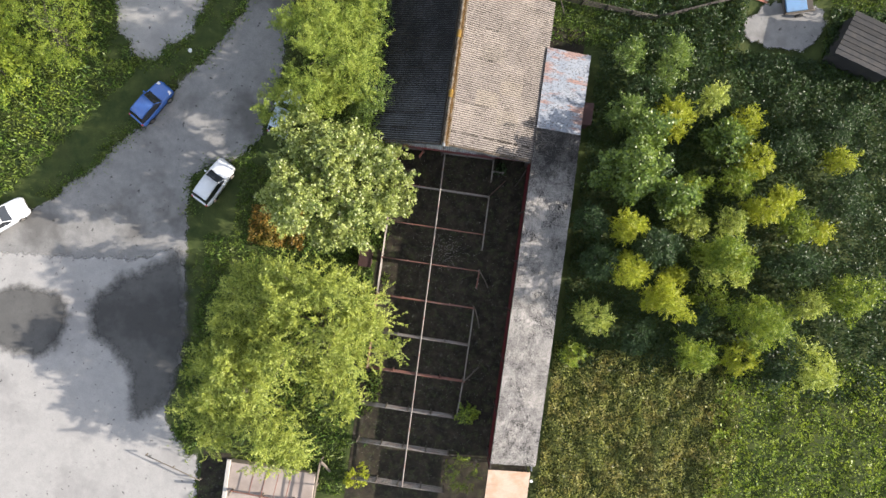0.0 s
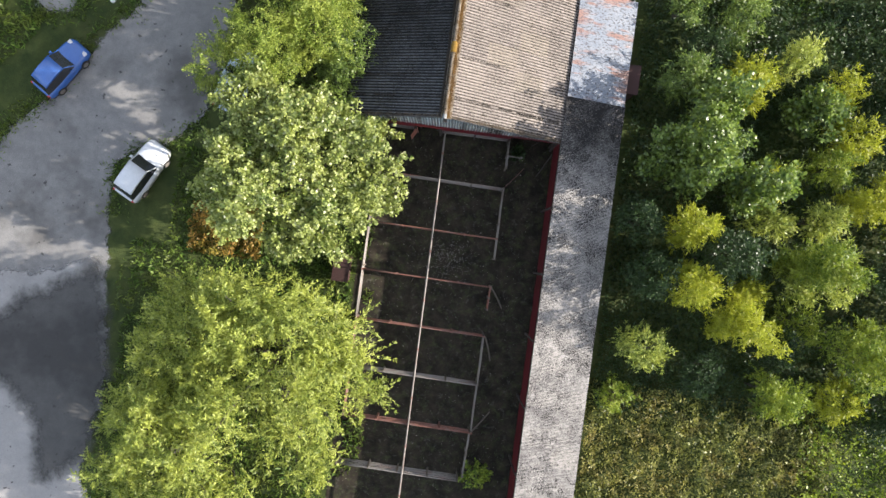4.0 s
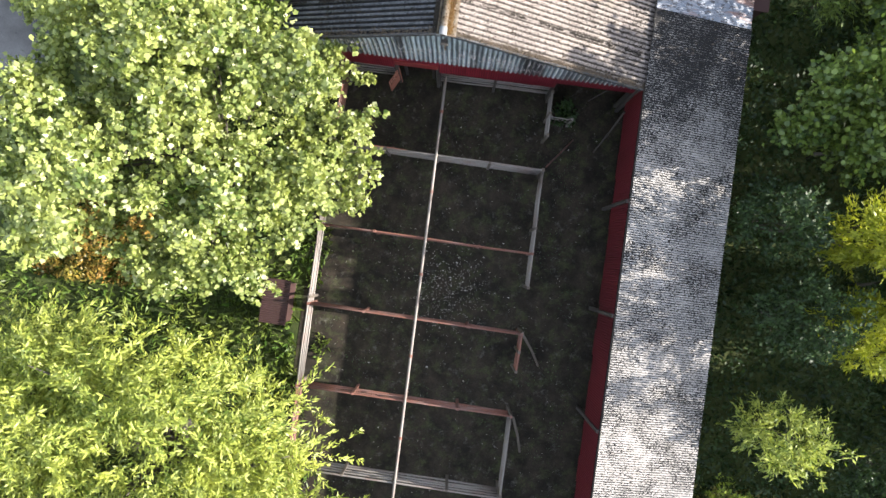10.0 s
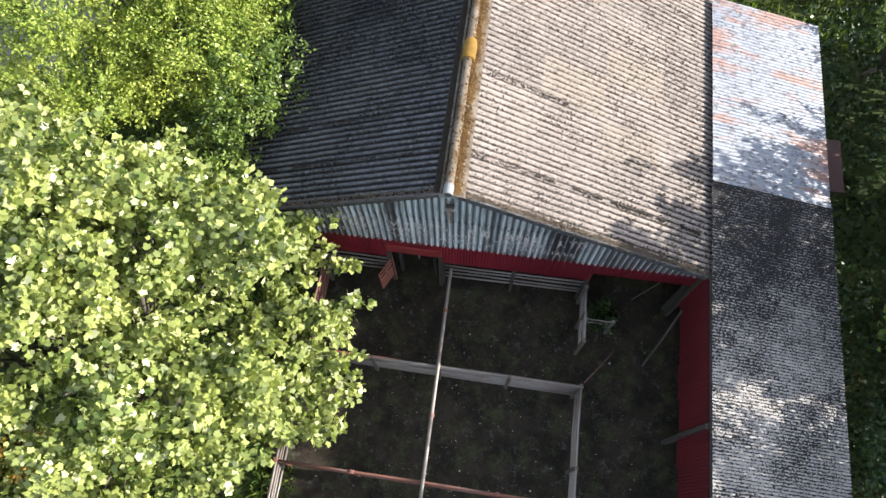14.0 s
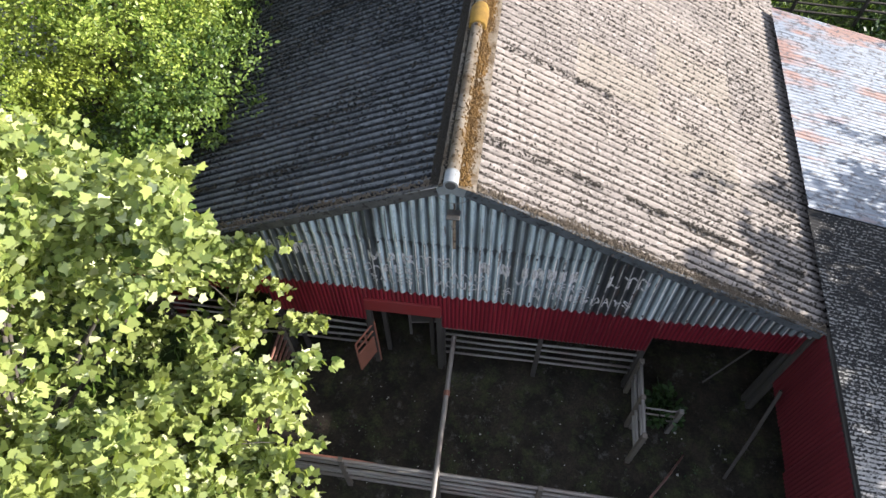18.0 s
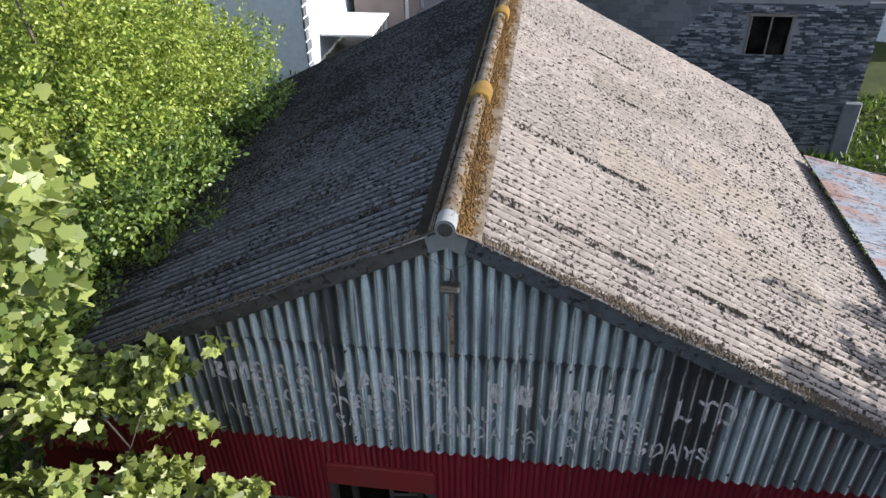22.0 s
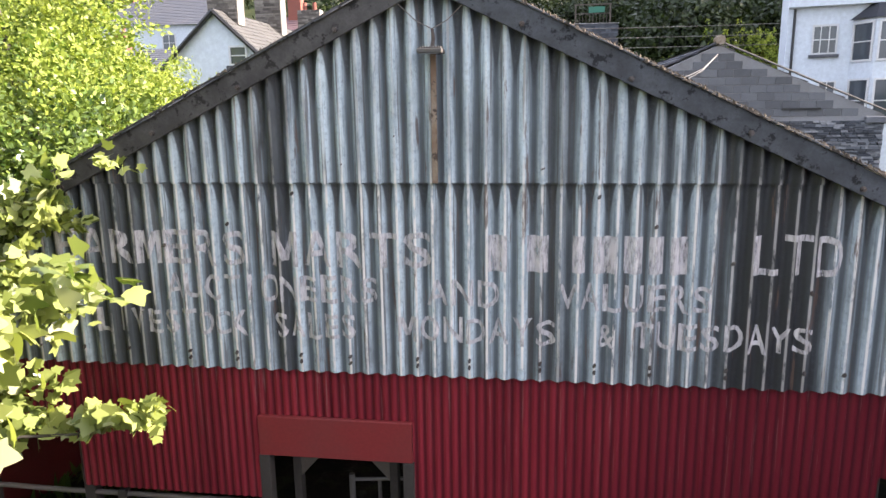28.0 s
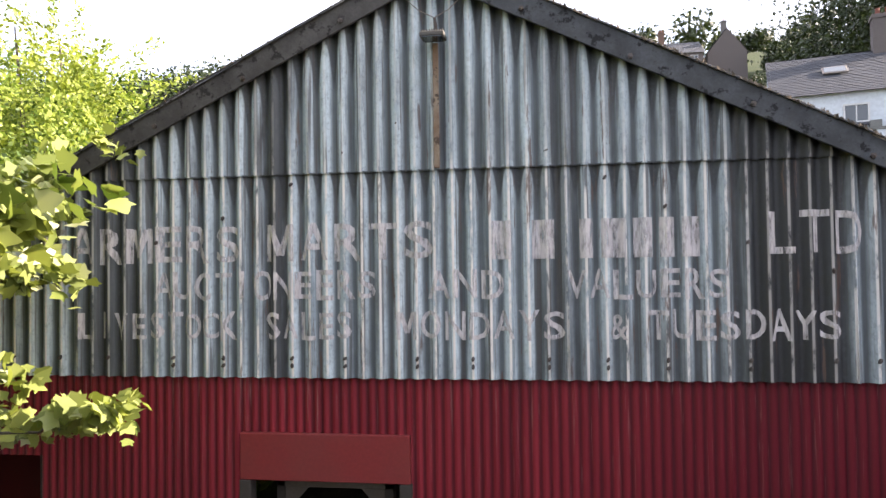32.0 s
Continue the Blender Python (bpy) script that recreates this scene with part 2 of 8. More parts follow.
def gable_mat():
    """Zinc-grey gable sheets: run-off streaks, scuffed crests, shade painted into the furrows and three broad old
    stains.
    """
    mat, nt, p = shader("gable_sheet", 0.55, 0.0, 0.45)
    streak = noise_tex(nt, 1.0, 5.0, 0.7, (6.5, 6.5, 0.30))
    fine = noise_tex(nt, 34.0, 5.0, 0.75, (1, 1, 0.22))
    blotch = noise_tex(nt, 2.2, 4.0, 0.6, (1.4, 1, 0.5))
    c = mixc(nt, ramp(nt, streak, [(0.34, 0.0), (0.54, 1.0)]), (0.20, 0.255, 0.285), (0.74, 0.86, 0.91))
    c = mixc(nt, ramp(nt, blotch, [(0.48, 0.0), (0.68, 0.55)]), c, (0.14, 0.135, 0.132))
    c = mixc(nt, ramp(nt, fine, [(0.50, 0.0), (0.80, 0.55)]), c, (0.09, 0.105, 0.12))
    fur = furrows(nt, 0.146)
    # furrows darkened in colour to deepen the shade of the corrugation
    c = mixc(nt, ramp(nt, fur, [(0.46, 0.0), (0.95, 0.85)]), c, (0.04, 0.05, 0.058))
    sep = nt.nodes.new("ShaderNodeSeparateXYZ")
    nt.links.new(coords(nt), sep.inputs[0])
    mr = nt.nodes.new("ShaderNodeMapRange")
    for k, v in zip(("From Min", "From Max", "To Min", "To Max"), (-4.0, 4.0, 0.0, 1.0)):
        mr.inputs[k].default_value = v
    wav = nt.nodes.new("ShaderNodeMath")
    wav.operation = "MULTIPLY_ADD"
    wav.inputs[1].default_value = 0.35
    nt.links.new(noise_tex(nt, 3.0, 4.0, 0.7, (1, 1, 0.25)), wav.inputs[0])
    nt.links.new(sep.outputs["X"], wav.inputs[2])
    nt.links.new(wav.outputs[0], mr.inputs["Value"])
    stain = ramp(nt, mr.outputs["Result"], [(0.0, 0.1), (0.13, 0.1), (0.155, 0.75), (0.20, 0.75), (0.225, 0.15), (0.345, 0.1), (0.352, 0.8), (0.368, 0.8), (0.376, 0.1), (0.62, 0.1), (0.64, 0.6), (0.655, 0.6), (0.67, 0.22), (0.795, 0.32), (0.82, 0.92), (0.885, 0.92), (0.91, 0.45), (0.94, 0.35), (1.0, 0.65)])
    c = mixc(nt, stain, c, (0.035, 0.032, 0.032))
    # darker arches between the crests below the verge and below the lap of the two rows
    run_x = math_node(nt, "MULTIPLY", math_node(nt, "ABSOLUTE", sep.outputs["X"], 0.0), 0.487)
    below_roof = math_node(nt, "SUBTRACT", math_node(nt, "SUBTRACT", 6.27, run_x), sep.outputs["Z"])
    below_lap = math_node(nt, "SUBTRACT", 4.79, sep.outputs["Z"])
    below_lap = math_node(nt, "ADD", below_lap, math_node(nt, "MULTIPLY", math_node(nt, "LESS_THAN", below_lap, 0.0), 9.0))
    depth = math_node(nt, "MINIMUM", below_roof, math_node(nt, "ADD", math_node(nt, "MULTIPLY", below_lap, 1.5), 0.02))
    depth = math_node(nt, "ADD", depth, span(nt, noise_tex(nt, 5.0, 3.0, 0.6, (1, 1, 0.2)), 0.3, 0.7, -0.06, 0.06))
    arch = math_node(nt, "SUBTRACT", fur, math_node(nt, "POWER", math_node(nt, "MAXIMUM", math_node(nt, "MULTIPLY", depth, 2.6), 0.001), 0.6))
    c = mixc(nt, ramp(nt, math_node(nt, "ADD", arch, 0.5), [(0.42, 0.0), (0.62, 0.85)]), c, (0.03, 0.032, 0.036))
    scuff = ramp(nt, fur, [(0.0, 1.0), (0.03, 0.95), (0.06, 0.0)])
    s2 = nt.nodes.new("ShaderNodeMath")
    s2.operation = "MULTIPLY"
    nt.links.new(scuff, s2.inputs[0])
    nt.links.new(ramp(nt, noise_tex(nt, 1.0, 5.0, 0.75, (9, 9, 3.0)), [(0.38, 0.0), (0.50, 1.0)]), s2.inputs[1])
    low = nt.nodes.new("ShaderNodeMapRange")
    for k, v in zip(("From Min", "From Max", "To Min", "To Max"), (4.70, 5.0, 1.0, 0.30)):
        low.inputs[k].default_value = v
    nt.links.new(sep.outputs["Z"], low.inputs["Value"])
    s3 = nt.nodes.new("ShaderNodeMath")
    s3.operation = "MULTIPLY"
    nt.links.new(s2.outputs[0], s3.inputs[0])
    nt.links.new(low.outputs["Result"], s3.inputs[1])
    run = noise_tex(nt, 1.0, 3.0, 0.6, (24.0, 24.0, 0.5))
    c = mixc(nt, ramp(nt, run, [(0.55, 0.0), (0.63, 0.75)]), c, (0.085, 0.075, 0.07))
    mott = noise_tex(nt, 30.0, 6.0, 0.8)
    c = mixc(nt, ramp(nt, mott, [(0.50, 0.0), (0.66, 0.45)]), c, (0.12, 0.135, 0.15))
    c = mixc(nt, span(nt, stain, 0.45, 0.92, 0.0, 0.7), c, (0.02, 0.021, 0.024))
    worn = math_node(nt, "MULTIPLY", s3.outputs[0], span(nt, stain, 0.1, 0.9, 1.0, 0.35))
    c = mixc(nt, worn, c, (0.95, 0.88, 0.81))
    rst = noise_tex(nt, 1.0, 5.0, 0.7, (13.0, 13.0, 1.2))
    c = mixc(nt, ramp(nt, rst, [(0.61, 0.0), (0.66, 0.8)]), c, (0.13, 0.075, 0.055))
    base_color(nt, p, c)
    bump(nt, p, fine, 0.25, 0.004)
    return mat


def leafy(name, lo, hi, tip, through=0.30, gloss=0.3, rough=0.45, pale=None):
    """Leaves: colour differs leaf by leaf and clump by clump; light passes through them; a few show pale undersides."""
    mat, nt, p = shader(name, rough, 0.0, gloss)
    isl = nt.nodes.new("ShaderNodeNewGeometry").outputs["Random Per Island"]
    patch = noise_tex(nt, 0.7, 3.0)
    c = mixc(nt, ramp(nt, isl, [(0.1, 0.0), (0.95, 1.0)]), lo, hi)
    c = mixc(nt, ramp(nt, patch, [(0.45, 0.0), (0.7, 0.6)]), c, tip)
    if pale:
        c = mixc(nt, ramp(nt, isl, [(0.925, 0.0), (0.94, 1.0)]), c, pale)
    nt.links.new(c, p.inputs["Base Color"])
    tr = nt.nodes.new("ShaderNodeBsdfTranslucent")
    warm = mixc(nt, 1.0, c, (1.12, 1.15, 0.6), "MULTIPLY")
    nt.links.new(warm, tr.inputs["Color"])
    mx = node(nt, "ShaderNodeMixShader", Fac=through)
    nt.links.new(p.outputs["BSDF"], mx.inputs[1])
    nt.links.new(tr.outputs["BSDF"], mx.inputs[2])
    nt.links.new(mx.outputs["Shader"], nt.nodes["Material Output"].inputs["Surface"])
    return mat


def glassy(name, tint=(0.05, 0.06, 0.07), rough=0.06):
    mat, nt, p = shader(name, rough, 0.0, 0.8)
    c = mixc(nt, noise_tex(nt, 2.0, 2.0), tint, tuple(x * 1.6 for x in tint))
    base_color(nt, p, c)
    return mat


M = {}
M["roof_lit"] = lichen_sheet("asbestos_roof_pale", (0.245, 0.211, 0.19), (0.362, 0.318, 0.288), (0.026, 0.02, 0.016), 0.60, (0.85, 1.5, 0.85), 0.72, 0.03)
# darker copy of roof_lit: colour holds the unlit slope's shade, besides the moss
M["roof_dark"] = lichen_sheet("asbestos_roof_shaded", (0.062, 0.064, 0.072), (0.175, 0.182, 0.195), (0.008, 0.008, 0.008), 0.60, (0.85, 1.6, 0.85), 0.95, 0.06, (1.0, 7.0), 0.30)
M["roof_lean"] = lichen_sheet("asbestos_roof_grey", (0.265, 0.253, 0.244), (0.45, 0.426, 0.406), (0.020, 0.019, 0.019), 0.56, (0.85, 1.35, 0.85), 0.45, 0.07, (-2.2, 1.2), pitch=0.073)
M["gable"] = gable_mat()
M["red"] = red_iron()
# darker copy of the red iron: shade on the pen side is in its colour
M["red_shed"] = streaked("shaded_red_shed_iron", (0.125, 0.013, 0.02), (0.155, 0.018, 0.024), (0.06, 0.009, 0.013), (0.16, 0.07, 0.06), 0.72, (0.50, 0.75), 0.0, 0.6, 0.3)
M["red_board"] = paint("red_painted_board", (0.26, 0.027, 0.027), 0.6, wear=0.2)
def board_mat(name, pale, mid, black):
    """Old board: two tones of worn paint, black blotches and streaks."""
    mat, nt, p = shader(name, 0.85, 0.0, 0.3)
    a, b, f = noise_tex(nt, 3.0, 5.0, 0.7), noise_tex(nt, 9.0, 4.0, 0.7), noise_tex(nt, 60.0, 4.0, 0.7)
    c = mixc(nt, ramp(nt, a, [(0.40, 0.0), (0.62, 1.0)]), mid, pale)
    c = mixc(nt, ramp(nt, f, [(0.40, 0.0), (0.75, 0.6)]), c, mid)
    c = mixc(nt, ramp(nt, b, [(0.56, 0.0), (0.62, 0.9)]), c, black)
    base_color(nt, p, c)
    bump(nt, p, b, 0.5, 0.01)
    return mat


M["barge"] = board_mat("weathered_barge_board", (0.105, 0.112, 0.122), (0.06, 0.063, 0.068), (0.014, 0.014, 0.015))
M["barge_pale"] = board_mat("worn_grey_board", (0.115, 0.108, 0.104), (0.065, 0.06, 0.058), (0.022, 0.02, 0.018))
M["cap"] = board_mat("lichened_ridge_cement", (0.40, 0.35, 0.29), (0.20, 0.145, 0.09), (0.07, 0.045, 0.02))
M["cap_pale"] = paint("pale_cement_plate", (0.27, 0.28, 0.285), 0.85, wear=0.5, dirt=(0.13, 0.13, 0.13), bumps=0.3)
M["lamp_grey"] = paint("dull_grey_lamp_metal", (0.13, 0.12, 0.11), 0.6, 0.2, wear=0.5)
M["lamp_pole"] = board_mat("rust_stained_pole", (0.36, 0.29, 0.22), (0.22, 0.14, 0.09), (0.06, 0.04, 0.03))
M["moss_grey"] = paint("grey_brown_moss", (0.16, 0.125, 0.09), 0.95, wear=0.7, scale=14, dirt=(0.05, 0.038, 0.025), bumps=1.0)
M["moss"] = paint("brown_moss", (0.15, 0.082, 0.02), 0.95, wear=0.8, scale=9, dirt=(0.06, 0.034, 0.012), bumps=1.0)
M["moss_ochre"] = paint("ochre_moss", (0.25, 0.145, 0.022), 0.95, wear=0.8, scale=9, dirt=(0.10, 0.055, 0.015), bumps=1.0)
M["bolt"] = paint("rusty_bolt", (0.15, 0.13, 0.12), 0.6, 0.5, wear=0.6, dirt=(0.10, 0.05, 0.03))
M["iron"] = paint("rusty_pen_rail", (0.23, 0.10, 0.07), 0.75, 0.15, wear=0.6, dirt=(0.20, 0.18, 0.17), bumps=0.4)
M["galv"] = paint("dull_galvanised_tube", (0.28, 0.255, 0.23), 0.6, 0.4, wear=0.5, dirt=(0.20, 0.09, 0.06), bumps=0.3)
M["timber"] = paint("grey_timber", (0.155, 0.128, 0.102), 0.9, wear=0.4, bumps=0.6)
M["timber_dark"] = paint("dark_timber", (0.06, 0.05, 0.042), 0.9, wear=0.4, bumps=0.5)
M["concrete"] = paint("pale_concrete", (0.50, 0.47, 0.43), 0.9, wear=0.45, scale=2.0, dirt=(0.27, 0.25, 0.23), bumps=0.4)
M["pen_floor"], nt, p = shader("muddy_pen_floor", 0.9, 0.0, 0.25)
cc = mixc(nt, ramp(nt, noise_tex(nt, 1.1, 5.0, 0.7), [(0.38, 0.0), (0.66, 1.0)]), (0.012, 0.009, 0.006), (0.052, 0.039, 0.026))
cc = mixc(nt, ramp(nt, noise_tex(nt, 1.9, 6.0, 0.75), [(0.50, 0.0), (0.66, 0.85)]), cc, (0.062, 0.072, 0.026))
cc = mixc(nt, ramp(nt, noise_tex(nt, 2.7, 7.0, 0.8), [(0.56, 0.0), (0.68, 0.8)]), cc, (0.15, 0.142, 0.12))
fine = noise_tex(nt, 24.0, 5.0, 0.75)
base_color(nt, p, mixc(nt, ramp(nt, fine, [(0.42, 0.0), (0.72, 0.8)]), cc, (0.006, 0.006, 0.004)))
bump(nt, p, fine, 0.8, 0.02)
M["block"] = paint("grey_concrete_block", (0.17, 0.178, 0.19), 0.9, wear=0.5, dirt=(0.085, 0.09, 0.10), bumps=0.5, vary=0.3)
M["mortar"] = paint("mortar", (0.30, 0.305, 0.315), 0.95, wear=0.4)
M["slate_isl"], nt, p = shader("slate_walling", 0.75, 0.0, 0.3)
isl = nt.nodes.new("ShaderNodeNewGeometry").outputs["Random Per Island"]
cc = ramp(nt, isl, [(0.0, (0.035, 0.04, 0.05)), (0.45, (0.08, 0.09, 0.11)), (0.7, (0.22, 0.24, 0.27)), (1.0, (0.42, 0.43, 0.45))])
cc = mixc(nt, ramp(nt, noise_tex(nt, 1.3, 4.0), [(0.50, 0.0), (0.72, 0.6)]), cc, (0.22, 0.23, 0.25))
base_color(nt, p, mixc(nt, ramp(nt, noise_tex(nt, 18.0, 4.0), [(0.4, 0.0), (0.8, 0.6)]), cc, (0.04, 0.045, 0.05)))
M["slate_old"] = paint("old_grey_slate", (0.088, 0.085, 0.08), 0.8, wear=0.5, scale=3.0, dirt=(0.125, 0.118, 0.108), bumps=0.4, vary=0.15)
M["stone_stack"], nt, p = shader("chimney_stone", 0.9, 0.0, 0.2)
isl = nt.nodes.new("ShaderNodeNewGeometry").outputs["Random Per Island"]
cc = ramp(nt, isl, [(0.0, (0.10, 0.088, 0.075)), (0.5, (0.21, 0.185, 0.16)), (1.0, (0.36, 0.325, 0.28))])
base_color(nt, p, mixc(nt, ramp(nt, noise_tex(nt, 14.0, 4.0), [(0.4, 0.0), (0.8, 0.6)]), cc, (0.07, 0.062, 0.055)))
M["stack_render"] = paint("pale_stack_render", (0.27, 0.25, 0.22), 0.9, wear=0.8, scale=5.0, dirt=(0.13, 0.115, 0.10), bumps=0.4)
M["slate_stone"] = paint("slate_stone", (0.17, 0.18, 0.20), 0.8, wear=0.6, dirt=(0.07, 0.075, 0.085), bumps=0.6, vary=0.5)
M["render"] = paint("white_render", (0.72, 0.78, 0.84), 0.85, wear=0.10, scale=1.2, dirt=(0.5, 0.52, 0.54), vary=0.02, bumps=0.0)
M["slate"] = paint("slate_tile", (0.115, 0.121, 0.142), 0.8, wear=0.4, dirt=(0.17, 0.16, 0.155), bumps=0.3, vary=0.35)
M["battlement"] = paint("grey_battlement_stone", (0.21, 0.215, 0.205), 0.9, wear=0.6, scale=5.0, dirt=(0.10, 0.10, 0.095), bumps=0.4)
M["brown_stone"] = paint("brown_walling_stone", (0.15, 0.128, 0.12), 0.85, wear=0.4, scale=3.0, dirt=(0.15, 0.13, 0.12), bumps=0.4, vary=0.15)
M["slate_warm"] = paint("weathered_slate", (0.165, 0.152, 0.148), 0.7, wear=0.4, dirt=(0.11, 0.10, 0.095), bumps=0.4, vary=0.25)
M["tile_red"] = paint("purple_red_tile", (0.17, 0.10, 0.105), 0.75, wear=0.3, dirt=(0.12, 0.08, 0.08), vary=0.25)
M["brick"] = paint("red_brick", (0.30, 0.10, 0.07), 0.85, wear=0.2, vary=0.25)
M["frame"] = paint("white_frame", (0.76, 0.76, 0.75), 0.5, wear=0.1)
M["black"] = paint("black_gutter", (0.02, 0.02, 0.022), 0.5, wear=0.2)
M["void"] = paint("dark_interior", (0.003, 0.003, 0.003), 0.95, wear=0.3, spec=0.05)
M["glass"] = glassy("window_glass")
M["bark"] = paint("bark", (0.11, 0.095, 0.075), 0.95, wear=0.5, bumps=1.0)
M["leaf_maple"] = leafy("sycamore_leaf", (0.075, 0.115, 0.022), (0.37, 0.415, 0.135), (0.39, 0.42, 0.12), 0.38, 0.5, 0.38, (0.46, 0.475, 0.26))
M["leaf_willow"] = leafy("willow_leaf", (0.078, 0.12, 0.016), (0.39, 0.43, 0.095), (0.42, 0.445, 0.08), 0.34, pale=(0.374, 0.41, 0.137))
M["leaf_ash"] = leafy("sallow_leaf", (0.0504, 0.0936, 0.0108), (0.223, 0.281, 0.036), (0.266, 0.302, 0.036), 0.38)
M["leaf_sallow"] = leafy("bright_sallow_leaf", (0.0612, 0.112, 0.0115), (0.32, 0.38, 0.075), (0.36, 0.395, 0.068), 0.36, pale=(0.36, 0.403, 0.108))
M["leaf_sap"] = leafy("dark_glossy_sycamore_leaf", (0.0324, 0.0684, 0.0144), (0.18, 0.245, 0.0504), (0.202, 0.266, 0.0468), 0.32, 0.5, 0.35)
M["leaf_yellow"] = leafy("yellow_green_leaf", (0.158, 0.194, 0.0144), (0.346, 0.367, 0.036), (0.374, 0.374, 0.0324), 0.42)
M["leaf_dark"] = leafy("dark_scrub_leaf", (0.00952, 0.0231, 0.00816), (0.0408, 0.0714, 0.0204), (0.0442, 0.0748, 0.0218), 0.25)
M["leaf_bramble"] = leafy("bramble_leaf", (0.0476, 0.0612, 0.0136), (0.245, 0.252, 0.068), (0.258, 0.197, 0.068), 0.34)
M["leaf_rust"] = leafy("rust_brown_weed_leaf", (0.09, 0.075, 0.015), (0.30, 0.17, 0.035), (0.20, 0.19, 0.03), 0.3)
M["leaf_wood"] = leafy("hillside_leaf", (0.0136, 0.0245, 0.00884), (0.0313, 0.0449, 0.0136), (0.0422, 0.0544, 0.0163), 0.2)
M["grass"] = leafy("grass_blade", (0.04, 0.085, 0.012), (0.12, 0.175, 0.03), (0.15, 0.16, 0.034), 0.3)

# ---------------------------------------------------------------- building blocks
def mesh_of(name, verts, faces, mat, smooth=False):
    me = bpy.data.meshes.new(name)
    me.from_pydata([tuple(v) for v in verts], [], [tuple(f) for f in faces])
    me.materials.append(mat)
    if smooth:
        me.polygons.foreach_set("use_smooth", [True] * len(me.polygons))
    me.update()
    return me


def big_mesh(name, verts, faces, mat, smooth=False):
    """Fast mesh from arrays: verts (n,3), faces (m,k)."""
    me = bpy.data.meshes.new(name)
    n, (m, k) = len(verts), faces.shape
    me.vertices.add(n)
    me.vertices.foreach_set("co", np.asarray(verts, dtype=np.float32).ravel())
    me.loops.add(m * k)
    me.loops.foreach_set("vertex_index", faces.astype(np.int32).ravel())
    me.polygons.add(m)
    me.polygons.foreach_set("loop_start", np.arange(0, m * k, k, dtype=np.int32))
    if smooth:
        me.polygons.foreach_set("use_smooth", np.ones(m, dtype=bool))
    me.materials.append(mat)
    me.update(calc_edges=True)
    return me


def place(name, me, parent=None, label="", m=None):
    ob = new(name, me)
    if parent is not None:
        ob.parent = parent
    if m is not None:
        ob.matrix_basis = m
    return tagged(ob, label)


def part(name, bm, mat, parent=None, label="", smooth=False):
    me = bpy.data.meshes.new(name)
    bm.normal_update()
    bm.to_mesh(me)
    bm.free()
    me.materials.append(mat)
    if smooth:
        me.polygons.foreach_set("use_smooth", [True] * len(me.polygons))
    return place(name, me, parent, label)


def thing(name, label, category, at=(0, 0, 0), rz=0.0, group="", kind=""):
    ob = new(name)
    ob.matrix_basis = pose(*at, 0, 0, rz)
    ob.empty_display_size = 0.2
    return tagged(ob, label, category, group, kind)


def box(bm, x0, x1, y0, y1, z0, z1, bevel=0.0, m=None):
    r = bmesh.ops.create_cube(bm, size=1.0)
    vs = r["verts"]
    for v in vs:
        v.co = Vector((x0 + (v.co.x + 0.5) * (x1 - x0), y0 + (v.co.y + 0.5) * (y1 - y0), z0 + (v.co.z + 0.5) * (z1 - z0)))
    if bevel > 0:
        es = {e for v in vs for e in v.link_edges}
        out = bmesh.ops.bevel(bm, geom=list(es), offset=bevel, segments=1, affect="EDGES")
        vs = list({v for f in out["faces"] for v in f.verts} | {v for v in vs if v.is_valid})
    if m is not None:
        bmesh.ops.transform(bm, matrix=m, verts=[v for v in vs if v.is_valid])
    return vs


def boxed(x0, x1, y0, y1, z0, z1, bevel=0.0):
    bm = bmesh.new()
    box(bm, x0, x1, y0, y1, z0, z1, bevel)
    return bm


def tube(bm, a, b, r0, r1=None, sides=8):
    """A closed tapered tube from a to b."""
    a, b = Vector(a), Vector(b)
    r1 = r0 if r1 is None else r1
    q = (b - a).to_track_quat("Z", "Y").to_matrix()
    rings = []
    for c, r in ((a, r0), (b, r1)):
        rings.append([bm.verts.new(c + q @ Vector((r * math.cos(2 * math.pi * i / sides), r * math.sin(2 * math.pi * i / sides), 0))) for i in range(sides)])
    for i in range(sides):
        j = (i + 1) % sides
        bm.faces.new((rings[0][i], rings[0][j], rings[1][j], rings[1][i]))
    bm.faces.new(rings[0][::-1])
    bm.faces.new(rings[1])


def path_tube(bm, pts, radii, sides=8):
    rings = []
    for i, p in enumerate(pts):
        d = Vector(pts[min(i + 1, len(pts) - 1)]) - Vector(pts[max(i - 1, 0)])
        q = d.to_track_quat("Z", "Y").to_matrix()
        rings.append([bm.verts.new(Vector(p) + q @ Vector((radii[i] * math.cos(2 * math.pi * k / sides), radii[i] * math.sin(2 * math.pi * k / sides), 0))) for k in range(sides)])
    for a, b in zip(rings, rings[1:]):
        for k in range(sides):
            j = (k + 1) % sides
            bm.faces.new((a[k], a[j], b[j], b[k]))
    bm.faces.new(rings[0][::-1])
    bm.faces.new(rings[-1])


PITCH = 0.146                        # furrow to furrow of the cement sheets
AMP = 0.026


def wave(x, pitch=PITCH, amp=AMP):
    """Height of the corrugation; crests at multiples of the pitch."""
    return amp * math.cos(2 * math.pi * x / pitch)


